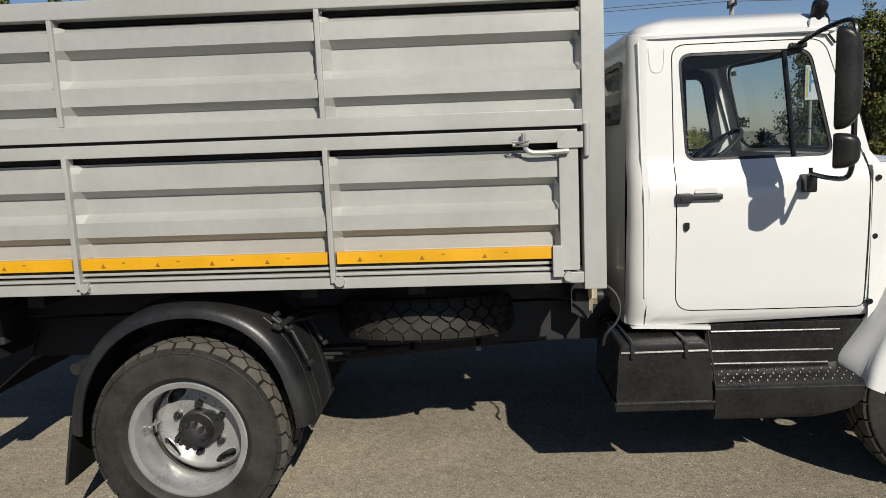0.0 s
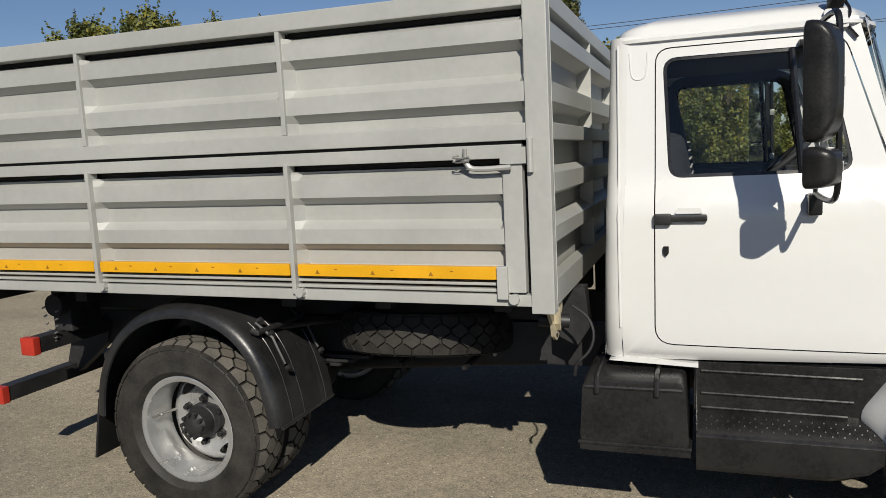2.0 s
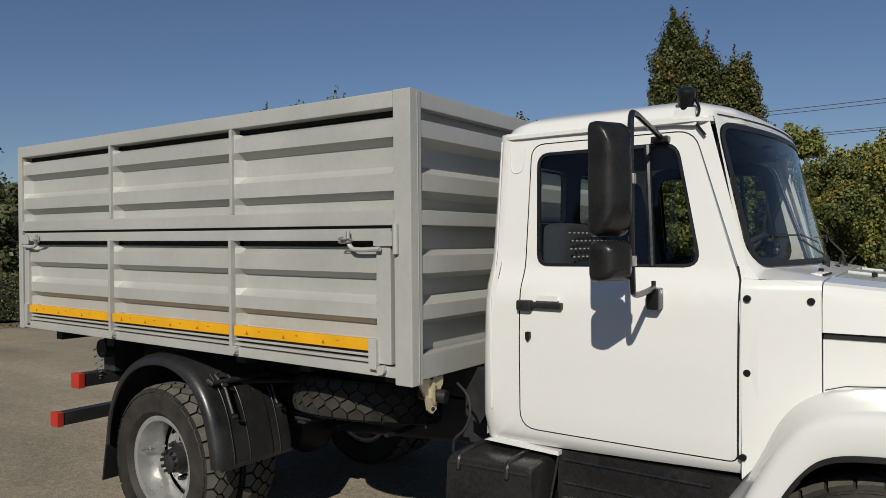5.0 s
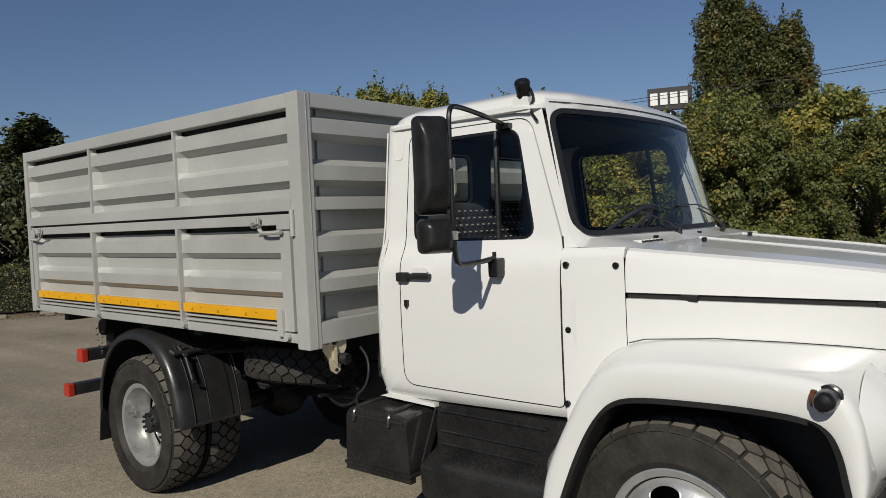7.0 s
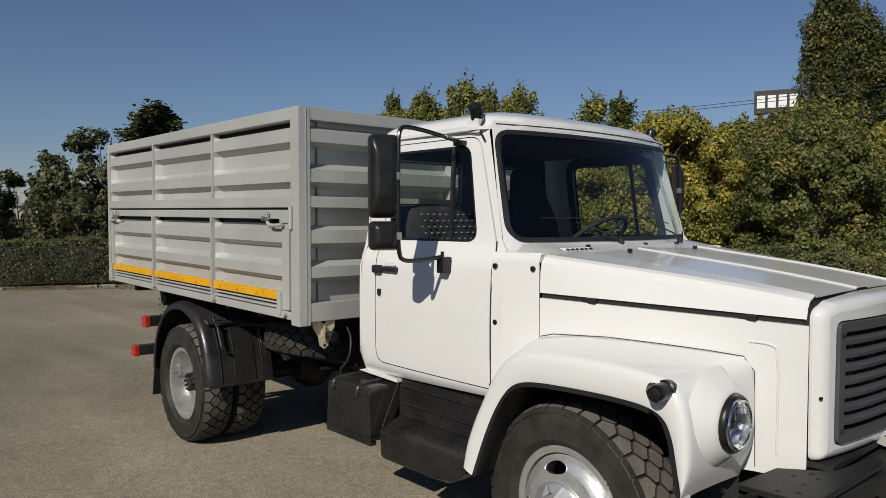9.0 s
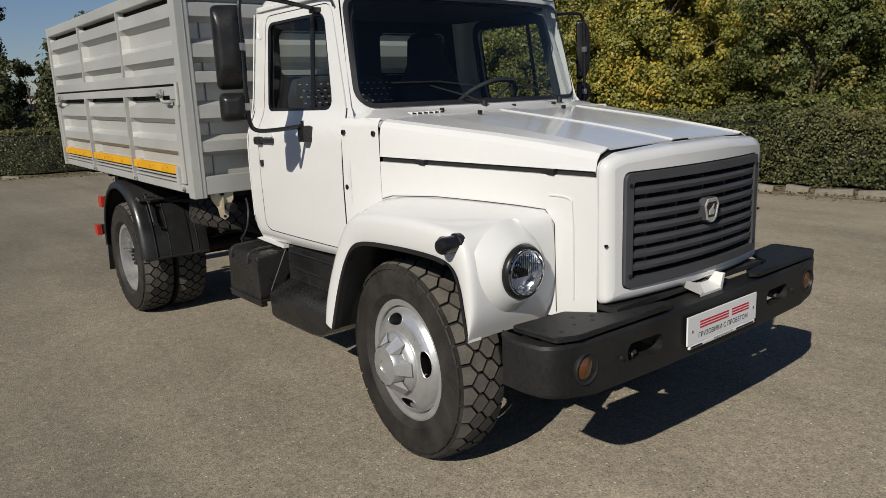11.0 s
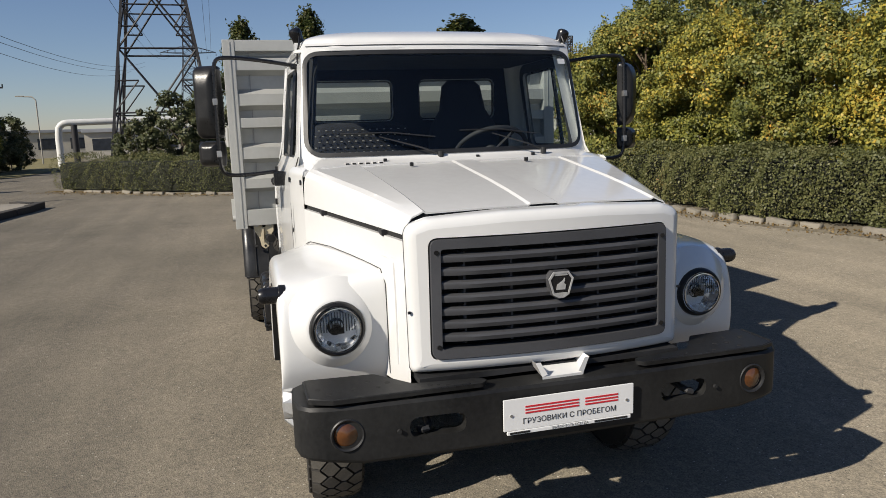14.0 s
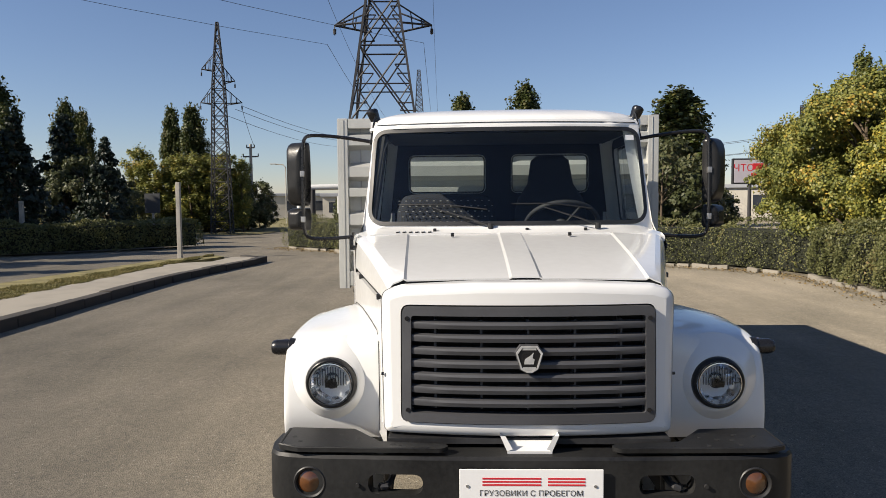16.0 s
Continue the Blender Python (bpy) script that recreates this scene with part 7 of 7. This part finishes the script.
def pylon(x, y, hw, waist, zw, top, arms, r, label, rot=0.0, ztop_w=0.25, step=1.25):
    t = thing("pylon", label, "pylon", (x, y, 0))
    t.rotation_euler = (0, 0, rot)
    g = Geo()

    def w(z):
        return hw + (waist - hw) * z / zw if z < zw else waist + (ztop_w - waist) * (z - zw) / (top - zw)
    levels, z = [0.0], 0.0
    while z < top - 0.5:
        z += max(0.8, step * w(z))
        levels.append(min(z, top))
    for sx, sy in ((-1, -1), (-1, 1), (1, -1), (1, 1)):
        for a, b in zip(levels, levels[1:]):
            strut(g, (sx * w(a), sy * w(a), a), (sx * w(b), sy * w(b), b), r)
    for a, b in zip(levels, levels[1:]):
        for k in range(4):
            c = [(-1, -1), (1, -1), (1, 1), (-1, 1)]
            p, q = c[k], c[(k + 1) % 4]
            strut(g, (p[0] * w(a), p[1] * w(a), a), (q[0] * w(b), q[1] * w(b), b), r * 0.55)
            strut(g, (q[0] * w(a), q[1] * w(a), a), (p[0] * w(b), p[1] * w(b), b), r * 0.55)
            strut(g, (p[0] * w(b), p[1] * w(b), b), (q[0] * w(b), q[1] * w(b), b), r * 0.55)
            if step > 2:
                # short braces from the legs to the large diagonals
                for f in (0.25, 0.5, 0.75):
                    h = a + (b - a) * f
                    for u, o in ((p, q), (q, p)):
                        leg = Vector((u[0] * w(h), u[1] * w(h), h))
                        far = Vector((o[0] * w(h), o[1] * w(h), h))
                        inner_p = leg.lerp(far, 0.5 if f == 0.5 else 0.25)
                        strut(g, leg, inner_p, r * 0.45)
                        if f != 0.5:
                            h2 = a + (b - a) * 0.5
                            strut(g, (u[0] * w(h2), u[1] * w(h2), h2), inner_p, r * 0.40)
    part("lattice", g, LATTICE, t, "", 80)
    for z, l, *only in arms:
        for sy in only or (-1, 1):
            a = Geo()
            tip = (0, sy * l, z + 0.1)
            for sx in (-1, 1):
                strut(a, (sx * w(z), sy * w(z), z), tip, r * 0.7)
                strut(a, (sx * w(z + 1), sy * w(z + 1), z + 1.0), tip, r * 0.55)
            for f in (0.35, 0.68):
                yy = sy * (w(z) + (l - w(z)) * f)
                low, wide = z + 0.1 * f, w(z) * (1 - f)
                strut(a, (-wide, yy, low), (wide, yy, low), r * 0.5)
                for sx in (-1, 1):
                    strut(a, (sx * wide, yy, low), (sx * w(z + 1) * (1 - f), sy * (w(z + 1) + (l - w(z + 1)) * f), z + 1.0 - 0.9 * f), r * 0.5)
            arm = part("cross_arm", a, LATTICE, t, "", 80)
            hang = Geo().cyl((0, sy * l, z + 0.1), (0, sy * l, z - 0.15 - 0.012 * top), r * 0.35, 6)
            for k in range(5):
                zz = z - 0.10 - (0.10 + 0.006 * top) * k / 4
                hang.cyl((0, sy * l, zz), (0, sy * l, zz - 0.03), r * 1.1, 8)
            part("insulator", hang, LATTICE, arm)
    return t


pylon(-33.5, -4.75, 2.62, 0.62, 14.8, 24.0, ((11.6, 2.7), (15.5, 3.2), (19.5, 2.4)), 0.085, "tall dark steel lattice pylon", 0.05, 0.3, 2.35)
pylon(-36.6, -15.15, 0.58, 0.34, 9.0, 12.8, ((7.9, 1.10, -1), (7.9, 1.36, 1), (9.2, 0.97, 1), (9.9, 1.0, -1)), 0.042, "slender dark lattice mast with cross arms", 0.12, 0.06)
pylon(-112, -7.7, 2.2, 0.8, 14.0, 24.0, ((14.5, 4.0),), 0.055, "distant dark steel lattice pylon", 0.0, 0.2)
pylon(-60, 30.6, 0.30, 0.26, 8.0, 10.6, (), 0.06, "distant lattice mast behind the trees", 0.0, 0.24)


def pole(x, y, h, r, label, arms=()):
    t = thing("utility_pole", label, "pole", (x, y, 0))
    part("post", Geo().cyl((0, 0, 0), (0, 0, h), r, 10, r * 0.7), CONCRETE, t)
    for z, l in arms:
        g = Geo().box(-0.05, 0.05, -l, l, z - 0.05, z + 0.05)
        for yy in (-l, 0, l):
            g.cyl((0, yy, z), (0, yy, z + 0.22), 0.04, 8)
        part("cross_arm", g, LATTICE, t)
    return t


pole(-45.2, -15.85, 6.2, 0.14, "concrete pole with cross arms", ((5.95, 0.28), (5.3, 0.55)))
pole(11.1, 24.0, 6.7, 0.12, "concrete power pole with insulators", ((6.3, 0.4), (5.4, 0.3)))
pole(-15.8, 24.0, 6.7, 0.12, "grey concrete power pole behind trees", ((6.3, 0.4), (5.4, 0.3)))


def street_lamp(x, y, h, rot, label):
    t = thing("street_lamp", label, "lamp", (x, y, 0))
    t.rotation_euler = (0, 0, rot)
    part("post", Geo().tube([(0, 0, 0), (0, 0, h * 0.94), (0.25, 0, h * 0.99), (1.0, 0, h)], 0.055, 8), CONCRETE, t)
    part("lamp_head", Geo().box(0.9, 1.5, -0.09, 0.09, h - 0.03, h + 0.06, 0.03), CONCRETE, t)


street_lamp(-60.4, -17.1, 5.6, -1.6, "grey street lamp by the road")
street_lamp(2.6, 24.0, 4.8, 3.1, "slim street lamp behind the trees")


def wire(a, b, sag, r=0.02):
    a, b = Vector(a), Vector(b)
    g = Geo().tube([a.lerp(b, k / 12) - Vector((0, 0, sag * 4 * (k / 12) * (1 - k / 12))) for k in range(13)], r, 4)
    tagged(part("wire", g, LATTICE, None), "thin dark overhead power line", "wire", group="overhead lines", kind="structure")


for dy, z in ((-0.4, 6.52), (0.4, 6.52), (-0.3, 5.62), (0.3, 5.62)):
    wire((11.1, 24.0 + dy, z), (-15.8, 24.0 + dy, z), 0.25, 0.014)
    wire((11.1, 24.0 + dy, z), (40, 25 + dy, z + 0.4), 0.3, 0.014)
    wire((-15.8, 24.0 + dy, z), (-60, 18.0 + dy, z), 0.5, 0.018)
for a, z, y1, z1 in ((1.36, 7.8, -14.0, 13.2), (0.97, 7.6, -14.0, 12.6), (0.5, 7.2, -16.0, 11.9)):
    wire((-36.6, -15.15 + a, z), (-112, y1, z1), 1.2, 0.016)
wire((-36.6, -13.8, 7.8), (-45.2, -15.6, 6.1), 0.15, 0.014)
for dy, z in ((-2.7, 10.7), (2.7, 10.7), (3.2, 14.6), (-3.2, 14.6)):
    wire((-33.5, -5.2 + dy, z), (22, -48 + dy, z + 3), 1.5, 0.012)
    wire((-33.5, -5.2 + dy, z), (-112, -7.7 + dy, 14), 2.0, 0.014)

# ---- far buildings, pipe and signs ----
WALLM = mat("pale_wall", (0.45, 0.42, 0.36), 0.85, var=0.15, scale=1.0, fine=10)
ROOFM = mat("grey_roof", (0.30, 0.31, 0.33), 0.7, var=0.12, scale=1)
PIPEM = mat("white_pipe", (0.62, 0.62, 0.60), 0.5, var=0.12, scale=2)
BOARDM = mat("board_back", (0.035, 0.037, 0.04), 0.6, var=0.2, scale=3)
WIN = mat("dark_pane", (0.03, 0.035, 0.045), 0.15, var=0.3, scale=2)


def building(x, y, w, d, h, rot, label, n):
    t = thing("building", label, "building", (x, y, 0))
    t.rotation_euler = (0, 0, rot)
    part("wall", Geo().box(-d, 0, -w / 2, w / 2, 0, h), WALLM, t)
    part("roof", Geo().box(-d - 0.2, 0.25, -w / 2 - 0.2, w / 2 + 0.2, h, h + 0.35, 0.05), ROOFM, t)
    for k in range(n):
        yy = -w / 2 + w * (k + 0.5) / n
        part("window", Geo().box(0.0, 0.03, yy - w / n * 0.28, yy + w / n * 0.28, h * 0.35, h * 0.78), WIN, t)


building(-85, -24, 40, 12, 2.9, 0.25, "low pale industrial hall in the distance", 12)
building(-70, -11, 9, 6, 2.6, 0.1, "small white shed beyond the hedge", 3)
building(-62, 22, 30, 8, 3.0, -0.3, "low pale hall beyond the hedge", 8)
building(-40, 34, 30, 8, 3.2, -0.9, "low pale hall behind the trees", 8)
# notice board and post behind the dark hedge
t = thing("notice_board", "plain grey board on a thin post", "sign", (-26.0, -14.8, 0), kind="")
part("post", Geo().cyl((0, 0, 0), (0, 0, 2.3), 0.05, 10), CONCRETE, t)
part("board", Geo().box(0.05, 0.08, -0.36, 0.36, 1.45, 2.35, 0.01), BOARDM, t)
t = thing("pipeline", "white insulated pipe portal over the road", "pipe", (-52, -14.1, 0))
part("pipe", Geo().tube([(0, 0.2, 0), (0, 0.2, 2.7), (0.0, 0.5, 3.1), (0, 1.0, 3.2), (-2, 12, 3.3)], 0.24, 14, 1), PIPEM, t)
part("riser", Geo().tube([(0, 1.3, 0), (0, 1.3, 3.0)], 0.22, 12), LATTICE, t)
t = thing("billboard", "roadside billboard with red words", "billboard", (-30, 14.2, 0))
SCREENW = mat("billboard_white", (0.44, 0.41, 0.44), 0.5, var=0.06, scale=2)
part("board", Geo().box(-0.1, 0.1, -0.9, 0.9, 2.62, 3.92, 0.02), CHASSIS, t)
bb = part("sheet", Geo().box(0.1, 0.12, -0.82, 0.82, 2.70, 3.84), SCREENW, t)
part("leg", Geo().cyl((0, 0, 0), (0, 0, 2.65), 0.09, 10), LATTICE, t)
o = words("ЧТО", 0.50, -0.36, 3.42, 0.125, PRINTR, bb)
part("word_bars", Geo().box(0.12, 0.128, 0.08, 0.80, 3.34, 3.66).box(0.12, 0.128, 0.02, 0.80, 2.92, 3.18), PRINTR, bb)
t = thing("store_sign", "roof sign with pale shapes on a steel frame", "sign", (-12.6, 38.0, 0))
t.rotation_euler = (0, 0, radians(-67))
part("frame", Geo().box(-0.5, 0.0, -1.25, 1.25, 7.85, 9.15, 0.02).cyl((-0.25, -0.9, 0), (-0.25, -0.9, 7.9), 0.15, 8).cyl((-0.25, 0.9, 0), (-0.25, 0.9, 7.9), 0.15, 8), LATTICE, t)
g = Geo()
for k in range(4):
    g.box(0.0, 0.05, -1.1 + 0.56 * k, -0.68 + 0.56 * k, 8.15, 8.85)
part("shapes", g, PLATE, t)

# fallen leaves, crumbs and weeds along the kerb
LITTER = leaf_mat("dead_leaves", [(0.0, (0.08, 0.055, 0.025)), (0.5, (0.20, 0.13, 0.05)), (0.8, (0.30, 0.22, 0.10)), (1.0, (0.10, 0.11, 0.035))], 0.8)
rng = np.random.default_rng(77)
st = along(FRONT_LINE, 0.25)
pos, nr = [], []
for p, d in st:
    n = 40
    o = np.abs(rng.normal(0, 0.26, n)) - 0.05
    s = rng.uniform(-0.13, 0.13, n)
    for a, b in zip(o, s):
        z = 0.012 if a > 0.34 else 0.03 + 0.02 * (0.34 - a)
        pos.append((p.x + d.y * a * 1.2 + d.x * b, p.y - d.x * a * 1.2 + d.y * b, z + abs(rng.normal(0, 0.012))))
pos = np.array(pos)
v, f = blades(pos, np.tile(np.array([[0, 0, 1.0]]), (len(pos), 1)), 0.022, rng, 0.65)
tagged(part("leaf_litter", quads("litter", v, f, LITTER), None, None), "dry fallen leaves strewn along the kerb", "leaves", kind="stuff")

# parking sign on a post in front of the hedge
SIGNW = mat("sign_face", (0.66, 0.68, 0.70), 0.4, var=0.08, scale=9)
SIGNB = mat("sign_blue", (0.10, 0.26, 0.46), 0.4, var=0.15, scale=12)
SIGNY = mat("sign_yellow", (0.58, 0.45, 0.14), 0.45, var=0.3, scale=14)
t = thing("parking_sign", "faded square parking sign on a pale post", "sign", (6.16, 6.46, 0))
t.rotation_euler = (0, 0, radians(-60))
part("post", Geo().cyl((0, 0, 0), (0, 0, 2.62), 0.022, 10), CONCRETE, t)
board = part("board", Geo().box(0.022, 0.032, -0.16, 0.16, 2.14, 2.62, 0.004), SIGNW, t)
g = Geo()
for a, b in ((-0.145, -0.10), (0.105, 0.145)):
    g.box(0.032, 0.034, a, b, 2.17, 2.59)
part("side_band", g, SIGNY, board)
words("P", 0.42, 0.0, 2.38, 0.0345, SIGNB, board)
